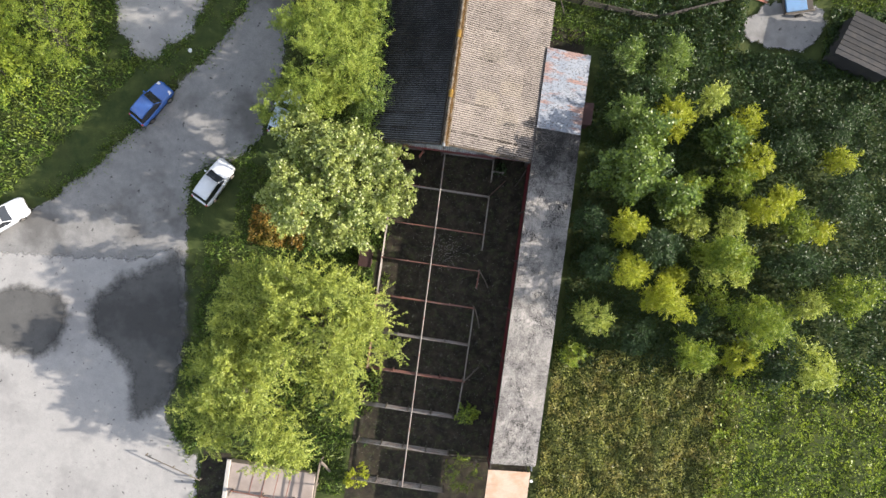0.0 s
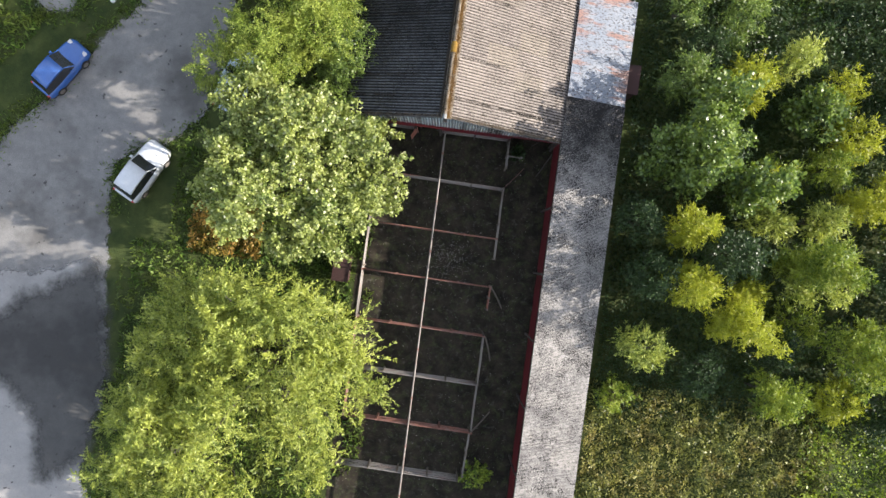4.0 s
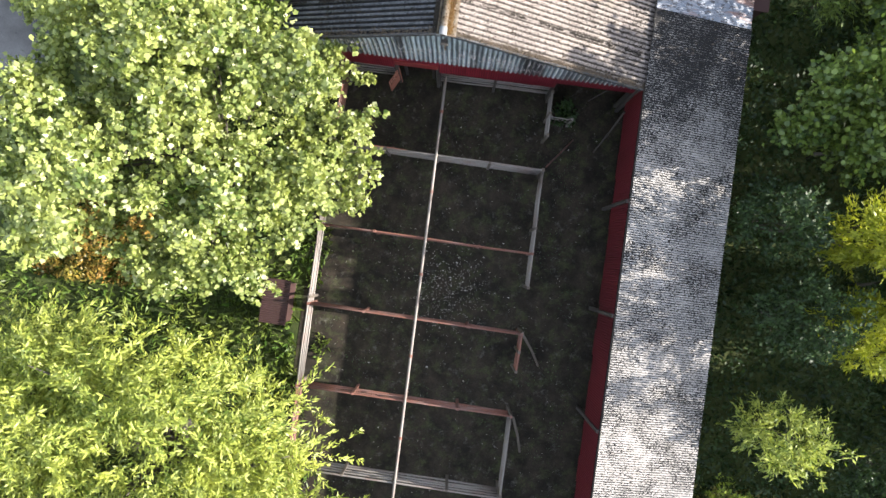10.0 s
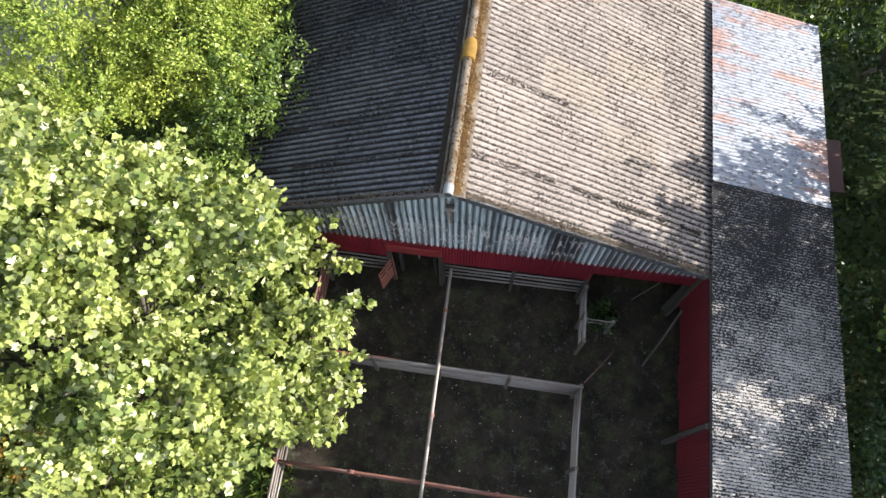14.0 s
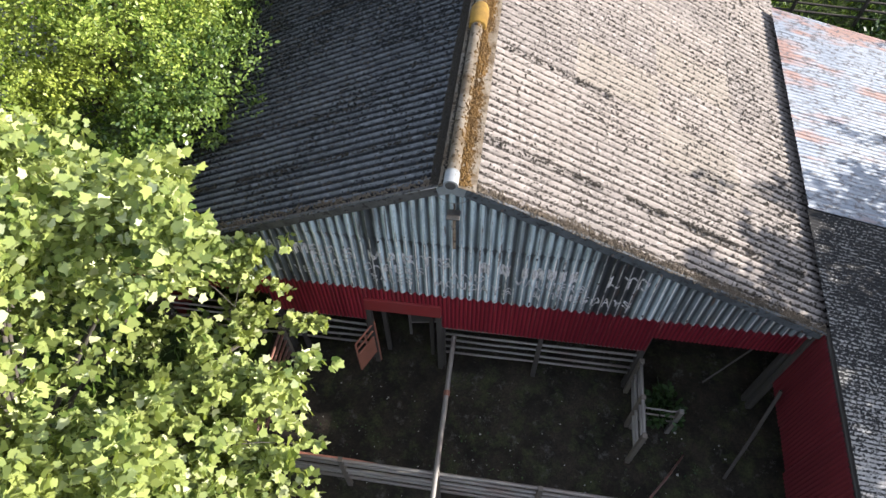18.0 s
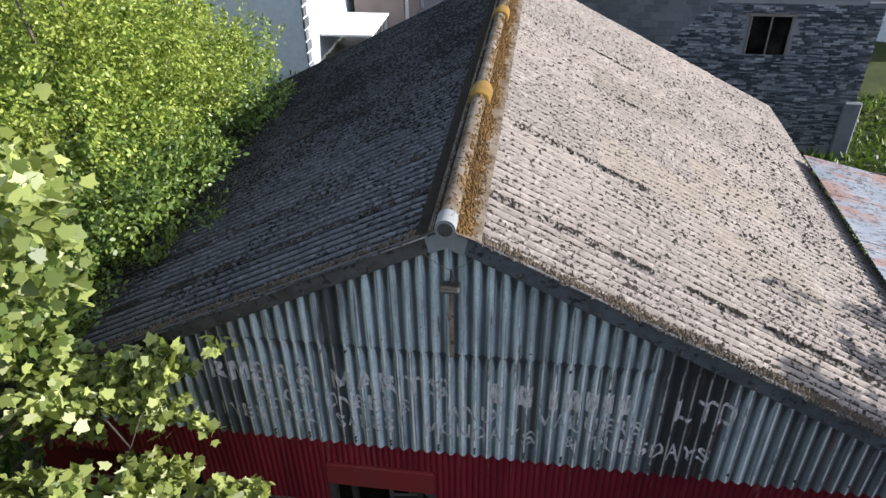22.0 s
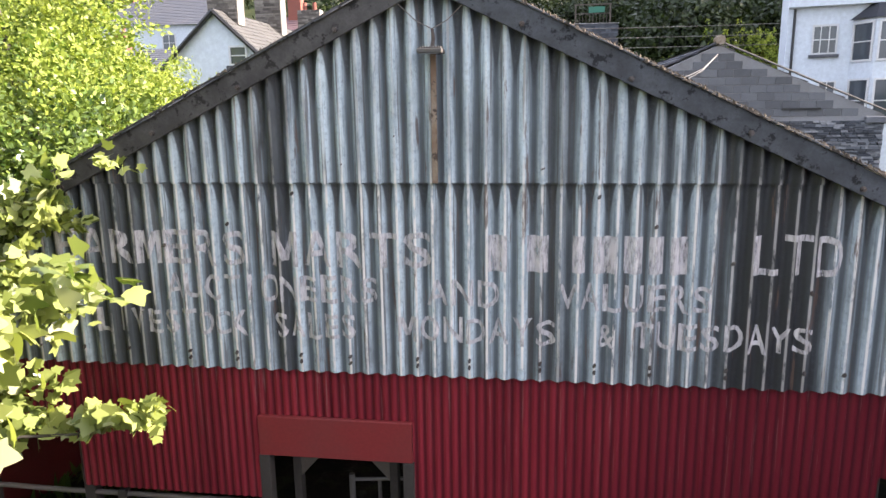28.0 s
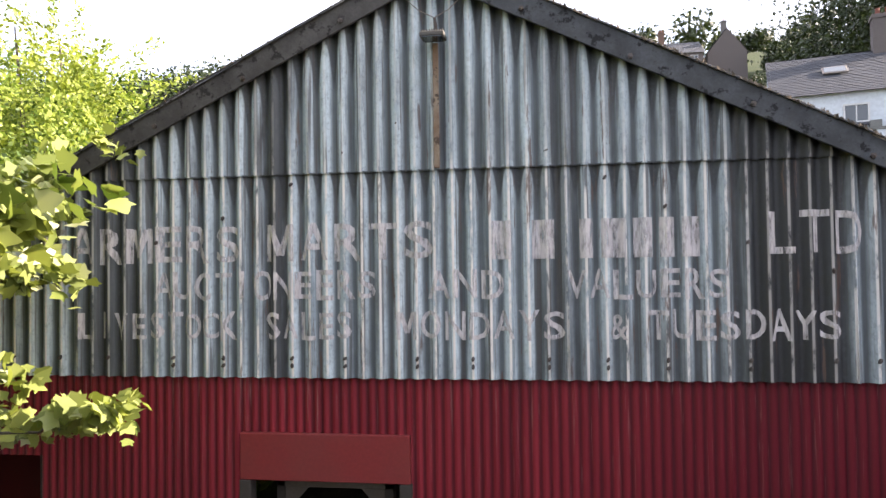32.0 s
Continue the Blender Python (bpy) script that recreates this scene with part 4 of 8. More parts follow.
# ---------------------------------------------------------------- barn details
# ridge caps: rolls with collars and wings
def ridge_cap(y0, y1):
    cap = bmesh.new()
    n = 12
    prof = []
    for i in range(n + 1):
        a = math.pi * (-0.08 + 1.16 * i / n)
        prof.append((0.088 * math.cos(a), 0.088 * math.sin(a) + 0.03))
    prof = [(0.34, -0.34 * SLOPE + 0.062)] + [(0.10, -0.02)] + prof + [(-0.10, -0.02), (-0.17, -0.17 * SLOPE + 0.062)]
    rows = [[cap.verts.new((x, y, z + APEX + 0.03)) for x, z in prof] for y in (y0, y1)]
    for i in range(len(prof) - 1):
        cap.faces.new((rows[0][i], rows[0][i + 1], rows[1][i + 1], rows[1][i]))
    r = bmesh.ops.solidify(cap, geom=cap.faces[:], thickness=0.012)
    bmesh.ops.recalc_face_normals(cap, faces=cap.faces)
    return cap


BELLS = (3.12, 7.05)                 # where one run of ridge caps is socketed over the next
for y0, y1 in ((-0.17, BELLS[0]), (BELLS[0], BELLS[1]), (BELLS[1], FAR_Y)):
    part("ridge_cap", ridge_cap(y0, y1), M["cap"], barn, "lichen-crusted rolled cement ridge cap", False)
for yb in BELLS:
    bm = bmesh.new()
    n, rows = 14, []
    for y, r in ((yb - 0.10, 0.112), (yb - 0.09, 0.128), (yb + 0.22, 0.132), (yb + 0.36, 0.120), (yb + 0.42, 0.098)):
        ring = []
        for i in range(n + 1):
            a = math.pi * (-0.12 + 1.24 * i / n)
            w = r * (1 + 0.10 * noise.noise(Vector((a * 2, y * 7, yb))))
            ring.append(bm.verts.new((w * math.cos(a) * 1.12 + 0.012, y, APEX + 0.055 + w * math.sin(a))))
        rows.append(ring)
    for p, q in zip(rows, rows[1:]):
        for i in range(n):
            bm.faces.new((p[i], p[i + 1], q[i + 1], q[i]))
    bm.faces.new(rows[0][::-1])
    bm.faces.new(rows[-1])
    bmesh.ops.recalc_face_normals(bm, faces=bm.faces)
    part("ridge_bell", bm, M["moss_ochre"], barn, "bell joint of the ridge under ochre moss", True)
bm = bmesh.new()
tube(bm, (0, -0.20, APEX + 0.066), (0, 0.02, APEX + 0.066), 0.102, 0.102, 24)
part("ridge_end", bm, M["cap_pale"], barn, "round grey cement ridge end")
bm = bmesh.new()
tube(bm, (0, -0.206, APEX + 0.066), (0, -0.19, APEX + 0.066), 0.074, 0.076, 20)
part("ridge_end_face", bm, M["barge_pale"], barn, "dark weathered face inside the ridge end")

# moss on the ridge
rng = random.Random(5)
mv, mf = [], []
for i in range(12000):
    y = rng.uniform(-0.12, FAR_Y - 0.2)
    thick = 0.35 + 0.65 * max(0.0, noise.noise(Vector((y * 1.3, 2.0, 0))) + 0.35)
    if rng.random() > thick:
        continue
    wide = 0.19 + 0.26 * max(0.0, 0.45 + noise.noise(Vector((y * 1.9, 7.0, 0))) + 0.4 * noise.noise(Vector((y * 6.0, 3.0, 0))))
    s = rng.gauss(0.16, 0.06)
    if s > wide or s < -0.05 or (s < 0.085 and rng.random() < 0.6):
        continue
    z = APEX + 0.03 + (0.03 + math.sqrt(max(0.0, 0.0081 - s * s)) if abs(s) < 0.085 else 0.035 - SLOPE * (abs(s) - 0.02))
    h, w = rng.uniform(0.006, 0.04), rng.uniform(0.012, 0.034)
    k = len(mv)
    ax, ay = rng.gauss(0, 0.012), rng.gauss(0, 0.012)
    for q in range(4):
        a = math.pi * q / 2 + rng.random()
        mv.append((s + w * math.cos(a), y + w * math.sin(a), z - 0.012))
    mv.append((s + ax, y + ay, z + h))
    mf += [(k + q, k + (q + 1) % 4, k + 4) for q in range(4)]
ev, ef = [], []
for i in range(9000):
    d = rng.uniform(0.1, 6.8)
    x = d * math.cos(ANG) * (1 if i % 4 else -1)
    y = -0.12 + rng.uniform(-0.03, 0.10) ** 1 + abs(rng.gauss(0, 0.05))
    if noise.noise(Vector((d * 2.2, 5.0, 0))) + rng.uniform(-0.4, 0.4) < -0.1:
        continue
    z = APEX - d * math.sin(ANG) + 0.05
    k, w, h = len(ev), rng.uniform(0.008, 0.024), rng.uniform(0.008, 0.035)
    for q in range(4):
        a = math.pi * q / 2 + rng.random()
        ev.append((x + w * math.cos(a), y + w * math.sin(a), z - 0.008))
    ev.append((x + rng.gauss(0, 0.008), y + rng.gauss(0, 0.008), z + h))
    ef += [(k + q, k + (q + 1) % 4, k + 4) for q in range(4)]
tagged(new("moss", mesh_of("moss", ev, ef, M["moss_grey"])), "grey-brown moss and lichen along the barn roof edge", "moss", kind="stuff")
moss = tagged(new("moss", mesh_of("moss", mv, mf, M["moss"])), "ochre brown moss growing along the barn ridge", "moss", kind="stuff")

# loose tufts of moss sitting in the furrows of the cement roofs
def tufts(label, seed, n, at, size, mat, keep):
    rg = np.random.default_rng(seed)
    x, y, z, slope = at(rg, n)
    ok = np.array([keep(a, b) for a, b in zip(x, y)])
    x, y, z = x[ok], y[ok], z[ok]
    m = len(x)
    w = size * rg.uniform(0.5, 1.3, m)
    turn = rg.uniform(0, 6.28, m)
    V = np.zeros((m, 6, 3))
    for q in range(5):
        a = turn + 2 * math.pi * q / 5
        r = w * rg.uniform(0.7, 1.2, m)
        V[:, q] = np.stack([x + r * np.cos(a), y + 0.8 * r * np.sin(a), z + slope * r * np.cos(a) - 0.012], 1)
    V[:, 5] = np.stack([x, y, z + w * rg.uniform(0.5, 0.9, m)], 1)
    k = np.arange(m)[:, None, None] * 6
    F = (k + np.array([[q, (q + 1) % 5, 5] for q in range(5)])[None]).reshape(-1, 3)
    tagged(new("moss_tufts", big_mesh("moss_tufts", V.reshape(-1, 3), F, mat, True)), label, "moss", kind="stuff")


def on_slope(side):
    def at(rg, n):
        d = rg.uniform(0.25, 6.7, n)
        row = rg.integers(0, 72, n)
        y = NEAR_Y + (row + 0.5) * PITCH + rg.normal(scale=0.026, size=n)
        w = AMP * np.cos(2 * math.pi * (y - NEAR_Y) / PITCH)
        return side * d * math.cos(ANG), y, APEX - d * math.sin(ANG) + 0.022 + w, -SLOPE * side
    return at


def on_lean(rg, n):
    x = rg.uniform(LEAN_IN + 0.1, LEAN_OUT - 0.05, n)
    row = rg.integers(0, 326, n)
    y = 2.40 - (row + 0.5) * PITCH / 2 + rg.normal(scale=0.014, size=n)
    w = 0.010 * np.cos(4 * math.pi * (y - 2.40) / PITCH)
    return x, y, LEAN_Z0 - (x - LEAN_IN) * math.tan(LA) + 0.01 + w, -math.tan(LA)


M["moss_dark"] = paint("black_brown_moss", (0.045, 0.036, 0.026), 0.95, wear=0.6, scale=9, dirt=(0.02, 0.018, 0.014), bumps=1.0)
tufts("black moss tufts scattered over the sunlit barn roof", 61, 11000, on_slope(1), 0.029, M["moss_dark"], lambda a, b: noise.noise(Vector((a * 0.9, b * 0.9, 1.0))) > -0.35 and b < FAR_Y - 0.05)
tufts("black moss tufts thick on the shaded barn roof", 62, 11000, on_slope(-1), 0.03, M["moss_dark"], lambda a, b: noise.noise(Vector((a * 0.7, b * 0.7, 4.0))) > -0.3 and b < FAR_Y - 0.05)
tufts("black moss tufts scattered over the lean-to roof", 63, 12000, on_lean, 0.022, M["moss_dark"], lambda a, b: noise.noise(Vector((a * 0.8, b * 0.8, 9.0))) > -0.1 - 0.12 * max(0.0, b + 3.0))

# dark moss in the laps of the sheets
rng = random.Random(15)
mv, mf = [], []
for side, c0, d0, d1, n in ((1, 1, 0.2, 6.6, 900), (1, 3, 0.3, 2.6, 260), (1, 6, 1.5, 4.6, 260), (1, 8, 0.3, 3.2, 260), (-1, 1, 0.2, 6.4, 800), (-1, 2, 0.3, 6.0, 500), (-1, 5, 0.3, 5.0, 400), (1, 0, 0.2, 6.7, 700)):
    for i in range(n):
        d = rng.uniform(d0, d1)
        if noise.noise(Vector((d * 1.7, c0 * 3.1, side))) < -0.12:
            continue
        x, y = side * d * math.cos(ANG), NEAR_Y + c0 * SHEET + rng.gauss(0.0, 0.014)
        z = APEX - d * math.sin(ANG) + 0.05
        k, w, h = len(mv), rng.uniform(0.012, 0.03), rng.uniform(0.01, 0.03)
        for q in range(4):
            a = math.pi * q / 2 + rng.random()
            mv.append((x + w * math.cos(a), y + w * math.sin(a), z - 0.01 - w * math.cos(a) * SLOPE * side))
        mv.append((x, y, z + h))
        mf += [(k + q, k + (q + 1) % 4, k + 4) for q in range(4)]
# dense dark tufts in a strip along the left side of the ridge
for i in range(9500):
    y, s = rng.uniform(-0.12, FAR_Y - 0.1), -rng.uniform(0.06, 0.30)
    if noise.noise(Vector((y * 1.1, s * 4, 8.0))) < -0.5:
        continue
    z = APEX + 0.062 - SLOPE * (abs(s) - 0.01)
    k, w, h = len(mv), rng.uniform(0.012, 0.03), rng.uniform(0.006, 0.03)
    for q in range(4):
        a = math.pi * q / 2 + rng.random()
        mv.append((s + w * math.cos(a), y + w * math.sin(a), z - 0.012 + w * math.cos(a) * SLOPE))
    mv.append((s, y, z + h))
    mf += [(k + q, k + (q + 1) % 4, k + 4) for q in range(4)]
tagged(new("moss", mesh_of("moss", mv, mf, M["moss_dark"])), "black moss in the barn roof laps, dark tufts left of the ridge", "moss", kind="stuff")
# pale plates where the two barge boards meet
for s in (-1, 1):
    bm = bmesh.new()
    q = [(0.0, 0.03), (s * 0.21, 0.03 - 0.21 * SLOPE), (s * 0.17, -0.175 - 0.17 * SLOPE), (0.0, -0.185)]
    fr = [bm.verts.new((x, -0.137, APEX + z)) for x, z in q]
    bk = [bm.verts.new((x, -0.131, APEX + z)) for x, z in q]
    bm.faces.new(fr)
    bm.faces.new(bk[::-1])
    for i in range(4):
        bm.faces.new((fr[i], bk[i], bk[(i + 1) % 4], fr[(i + 1) % 4]))
    bmesh.ops.recalc_face_normals(bm, faces=bm.faces)
    part("apex_plate", bm, M["cap_pale"], barn, "pale cement plate at the apex")

# flood lamp hung under the apex
lamp = thing("floodlight", "small box floodlight on a pole fixed to the barn gable", "lamp", (0.035, -0.05, 4.79))
part("pole", boxed(-0.022, 0.022, -0.03, 0.0, 0.0, 0.98, 0.004), M["lamp_pole"], lamp, "rust stained flat pole")
bm = bmesh.new()
box(bm, -0.095, 0.095, -0.20, -0.035, 0.985, 1.02, 0.006)
for k in range(9):
    box(bm, -0.08 + k * 0.0195, -0.072 + k * 0.0195, -0.19, -0.04, 1.02, 1.035)
part("housing", bm, M["lamp_grey"], lamp, "dark grey ribbed lamp housing")
part("lens", boxed(-0.075, 0.075, -0.19, -0.045, 0.979, 0.987), M["glass"], lamp)
bm = bmesh.new()
path_tube(bm, [(0.0, -0.06, 1.03), (0.01, -0.05, 1.10), (0.0, -0.04, 1.17)], [0.018, 0.016, 0.012])
part("bracket", bm, M["bolt"], lamp)
for sx in (-1, 1):
    bm = bmesh.new()
    path_tube(bm, [(0.0, -0.05, 1.17), (sx * 0.12, -0.06, 1.23), (sx * 0.26, -0.07, 1.36)], [0.004] * 3, 5)
    part("wire", bm, M["galv"], lamp)

# faded lettering, laid over the corrugation
mat, nt, p = shader("faded_white_lettering", 0.85, 0.0, 0.2)
base_color(nt, p, mixc(nt, noise_tex(nt, 30.0, 3.0), (0.74, 0.68, 0.67), (0.90, 0.84, 0.83)))
clear = nt.nodes.new("ShaderNodeBsdfTransparent")
mx = nt.nodes.new("ShaderNodeMixShader")
nt.links.new(ramp(nt, noise_tex(nt, 1.0, 5.0, 0.7, (22, 22, 5)), [(0.44, 0.85), (0.68, 0.18)]), mx.inputs[0])
nt.links.new(clear.outputs[0], mx.inputs[1])
nt.links.new(p.outputs[0], mx.inputs[2])
nt.links.new(mx.outputs[0], nt.nodes["Material Output"].inputs["Surface"])
M["lettering"] = mat


def on_corrugation(bm, z_off=-0.014):
    x0, x1 = min(v.co.x for v in bm.verts), max(v.co.x for v in bm.verts)
    k = math.ceil(x0 / (PITCH / 8))
    while k * PITCH / 8 < x1:
        bmesh.ops.bisect_plane(bm, geom=bm.verts[:] + bm.edges[:] + bm.faces[:], plane_co=(k * PITCH / 8, 0, 0), plane_no=(1, 0, 0))
        k += 1
    for v in bm.verts:
        v.co.y = -wave(v.co.x) + z_off


def stroke(bm, a, b, w):
    """One brush stroke of breadth w from a to b, in the wall's plane."""
    (x0, z0), (x1, z1) = a, b
    d = math.hypot(x1 - x0, z1 - z0)
    nx, nz = -(z1 - z0) / d * w / 2, (x1 - x0) / d * w / 2
    bm.faces.new([bm.verts.new(q) for q in ((x0 + nx, 0, z0 + nz), (x1 + nx, 0, z1 + nz), (x1 - nx, 0, z1 - nz), (x0 - nx, 0, z0 - nz))])


def glyph(bm, char, x0, x1, z0, z1):
    """A painted capital letter filling its box."""
    if char == "M":
        w, xm = (x1 - x0) * 0.20, (x0 + x1) / 2
        for a, b in (((x0 + w / 2, z0), (x0 + w / 2, z1)), ((x1 - w / 2, z0), (x1 - w / 2, z1)), ((x0 + w, z1 - 0.01), (xm, z0 + 0.05)), ((x1 - w, z1 - 0.01), (xm, z0 + 0.05))):
            stroke(bm, a, b, w)
        return
    cu = bpy.data.curves.new("lettering", "FONT")
    cu.body, cu.resolution_u, cu.offset = char, 3, 0.013
    ob = new("lettering_source", cu)
    me = bpy.data.meshes.new_from_object(ob.evaluated_get(bpy.context.evaluated_depsgraph_get()))
    bpy.data.objects.remove(ob)
    b2 = bmesh.new()
    b2.from_mesh(me)
    bmesh.ops.triangulate(b2, faces=b2.faces[:])
    ax, bx = min(v.co.x for v in b2.verts), max(v.co.x for v in b2.verts)
    az, bz = min(v.co.y for v in b2.verts), max(v.co.y for v in b2.verts)
    if char == "I":
        x0, x1 = (x0 + x1) / 2 - 0.018, (x0 + x1) / 2 + 0.018
    verts = {v: bm.verts.new((x0 + (v.co.x - ax) / (bx - ax) * (x1 - x0), 0, z0 + (v.co.y - az) / (bz - az) * (z1 - z0))) for v in b2.verts}
    for f in b2.faces:
        bm.faces.new([verts[v] for v in f.verts])
    b2.free()


def lettering(text, x0, x1, z0, z1):
    bm = bmesh.new()
    n = len(text)
    slot = (x1 - x0) / (n - 0.16)
    for k, char in enumerate(text):
        glyph(bm, char, x0 + k * slot, x0 + (k + 0.84) * slot, z0 + 0.008 * math.sin(k * 2.1), z1 + 0.008 * math.sin(k * 1.7))
    on_corrugation(bm)
    part("lettering", bm, M["lettering"], barn, "faded white painted lettering")


for text, x0, x1, z0, z1 in (("FARMERS", -3.39, -1.61, 4.08, 4.38), ("MARTS", -1.39, -0.01, 4.08, 4.38), ("LTD", 2.48, 3.13, 4.08, 4.39),
                             ("AUCTIONEERS", -2.36, -0.48, 3.77, 4.0), ("AND", -0.06, 0.54, 3.77, 3.99), ("VALUERS", 1.02, 2.2, 3.76, 3.98),
                             ("LIVESTOCK", -3.05, -1.65, 3.45, 3.67), ("SALES", -1.40, -0.68, 3.45, 3.67), ("MONDAYS", -0.31, 1.0, 3.45, 3.67), ("&", 1.34, 1.46, 3.45, 3.64), ("TUESDAYS", 1.62, 2.97, 3.45, 3.67)):
    lettering(text, x0, x1, z0, z1)
for x0, x1 in ((0.45, 0.60), (0.76, 0.93), (1.12, 1.22), (1.28, 1.46), (1.52, 1.66), (1.71, 1.82), (1.87, 2.0)):
    bm = bmesh.new()
    vs = [bm.verts.new(q) for q in ((x0, 0, 4.07), (x1, 0, 4.07), (x1, 0, 4.37), (x0, 0, 4.37))]
    bm.faces.new(vs)
    on_corrugation(bm)
    part("lettering_bar", bm, M["lettering"], barn, "faded white painted bar")

# hook bolts on the gable crests
bm = bmesh.new()
tube(bm, (0, 0, 0), (0, -0.016, 0), 0.022, 0.019, 10)
tube(bm, (0, -0.014, 0), (0, -0.032, 0), 0.012, 0.009, 6)
bolt_me = bpy.data.meshes.new("hook_bolt")
bm.to_mesh(bolt_me)
bm.free()
bolt_me.materials.append(M["bolt"])
bolt_rows = [(i, 3.30) for i in (1, 4, 7, 11, 14, 18, 21, 25, 28, 32, 35, 38, 42, 46, 48, -3, -7, 53, 57)] + [(i, 3.24) for i in (11, 14, 18, 21, 25, 28, 32, 35, 38, 42)]
bolt_rows += [(21, 4.94), (24, 5.16), (32, 4.90), (35, 4.68), (38, 4.45), (42, 4.17), (14, 4.44), (10, 4.25), (18, 4.70), (46, 3.95)]
for i, z in bolt_rows:
    place("hook_bolt", bolt_me, barn, m=pose((i - 26) * PITCH, -AMP - 0.004, z, 0, random.uniform(0, 60), 0) @ Matrix.Diagonal((0.6, 1.0, 1.0, 1.0)))

# doorway: inner frame and two gates, and the rails under the red iron
for x0, x1 in ((-1.44, -1.36), (-0.50, -0.42)):
    part("inner_post", boxed(x0, x1, 0.30, 0.40, 0.0, 2.25, 0.006), M["timber_dark"], barn)
part("inner_head", boxed(-1.44, -0.42, 0.30, 0.40, 2.17, 2.25, 0.006), M["timber"], barn)
for s, xx in ((1, -1.36), (-1, -0.50)):
    bm = bmesh.new()
    vs = [bm.verts.new(q) for q in ((xx, 0.31, 2.17), (xx + s * 0.2, 0.31, 2.17), (xx, 0.31, 1.95), (xx, 0.39, 2.17), (xx + s * 0.2, 0.39, 2.17), (xx, 0.39, 1.95))]
    for f in ((0, 1, 2), (5, 4, 3), (0, 3, 4, 1), (1, 4, 5, 2), (2, 5, 3, 0)):
        bm.faces.new([vs[i] for i in f])
    part("corner_plate", bm, M["timber"], barn)


def small_gate(name, label, at, rz, mat, sheet, w=0.56, low=0.55, h=1.68):
    g = thing(name, label, "gate", at, rz)
    for a, b in (((0, 0, low), (0, 0, h)), ((w, 0, low), (w, 0, h)), ((0, 0, h), (w, 0, h)), ((0, 0, low), (w, 0, low)), ((0, 0, h - 0.24), (w, 0, h - 0.24)), ((0, 0, h - 0.48), (w, 0, h - 0.48)), ((w * 0.5, 0, h - 0.48), (w * 0.5, 0, h))):
        bm = bmesh.new()
        tube(bm, a, b, 0.02, sides=8)
        part("bar", bm, mat, g)
    part("panel", boxed(0.0, w, -0.008, 0.008, low, h - 0.50), sheet, g, "rusty sheet panel")
    bm = bmesh.new()
    tube(bm, (0, 0, 0), (0, 0, h + 0.06), 0.03)
    part("hinge_post", bm, mat, g)
    return g


M["gate_red"] = paint("rust_red_gate", (0.36, 0.14, 0.09), 0.7, wear=0.4, dirt=(0.18, 0.08, 0.05))
small_gate("gate", "open rust red tubular gate at the barn doorway", (-1.55, 0.06, 0.0), 243, M["gate_red"], M["gate_red"])
small_gate("gate", "grey tubular gate standing inside the barn doorway", (-1.0, 0.75, 0.0), 8, M["galv"], M["timber_dark"])


def rail_fence(name, label, a, b, top, rails, posts, rail_mat, post_mat, r=0.026, group="", gap=0.27):
    """A fence from a to b; rails are tubes, posts square timbers or tubes."""
    a, b = Vector((*a, 0)), Vector((*b, 0))
    L = (b - a).length
    f = thing(name, label, "fence", a, math.degrees(math.atan2(b.y - a.y, b.x - a.x)), group)
    for k in range(rails):
        bm = bmesh.new()
        z = top - k * gap
        n = 4
        path_tube(bm, [(L * i / n, random.uniform(-0.012, 0.012), z + random.uniform(-0.015, 0.015)) for i in range(n + 1)], [r] * (n + 1), 8)
        part("rail", bm, rail_mat, f, smooth=True)
    for q in posts:
        part("post", boxed(L * q - 0.045, L * q + 0.045, -0.045, 0.045, 0.0, top + 0.05, 0.008), post_mat, f)
    return f


rail_fence("barn_fence", "galvanised rail fence under the red barn wall", (-0.2, 0.12), (3.55, 0.12), 1.75, 5, (0.0, 0.5, 1.0), M["galv"], M["timber_dark"])
rail_fence("barn_fence", "galvanised rail fence under the red barn wall", (-5.9, 0.12), (-1.66, 0.12), 1.75, 5, (0.02, 0.33, 0.66, 1.0), M["galv"], M["timber_dark"])

# ---------------------------------------------------------------- pens
PEN_Y = (-2.58, -5.36, -8.04, -10.76, -13.45, -16.10, -18.78, -21.50, -24.22)
for i, y in enumerate(PEN_Y):
    grey = i in (0, 4, 6, 7, 8)
    right = 3.62 if i < 6 else 3.2
    rail_fence("pen_fence", "grey weathered rail fence dividing two pens" if grey else "rust red tubular fence dividing two pens", (-3.5, y + 0.02), (right, y - 0.06), 1.55, 5 if grey else 4,
               (0.0, 0.26, 0.5, 0.75, 1.0), M["galv"] if grey else M["iron"], M["timber"] if grey else M["iron"], 0.034 if grey else 0.03, "pen fences", 0.26)
for a, b, grey in (((3.60, 0.0), (3.62, -1.45), 1), ((3.62, -2.6), (3.64, -6.55), 1), ((3.64, -8.05), (3.60, -9.35), 0), ((3.62, -10.8), (3.60, -16.1), 1), ((-3.5, -4.9), (-3.52, -10.7), 1), ((-3.5, -10.8), (-3.5, -16.0), 0), ((3.55, -16.2), (3.45, -18.6), 1)):
    rail_fence("pen_fence", "weathered side fence of the livestock pens", a, b, 1.5, 4, (0.0, 0.5, 1.0), M["galv"] if grey else M["iron"], M["timber"], 0.032, "pen side fences")
rail_fence("pen_fence", "rusty side fence of the livestock pens by the barn", (-3.35, -0.2), (-3.42, -2.45), 1.55, 5, (0.0, 0.5, 1.0), M["iron"], M["timber"], 0.03, "pen side fences", 0.25)
# pipe over the middle of the pens
pipe = thing("pen_pipe", "long straight pale pipe carried over the pens", "pipe", (0, 0, 0))
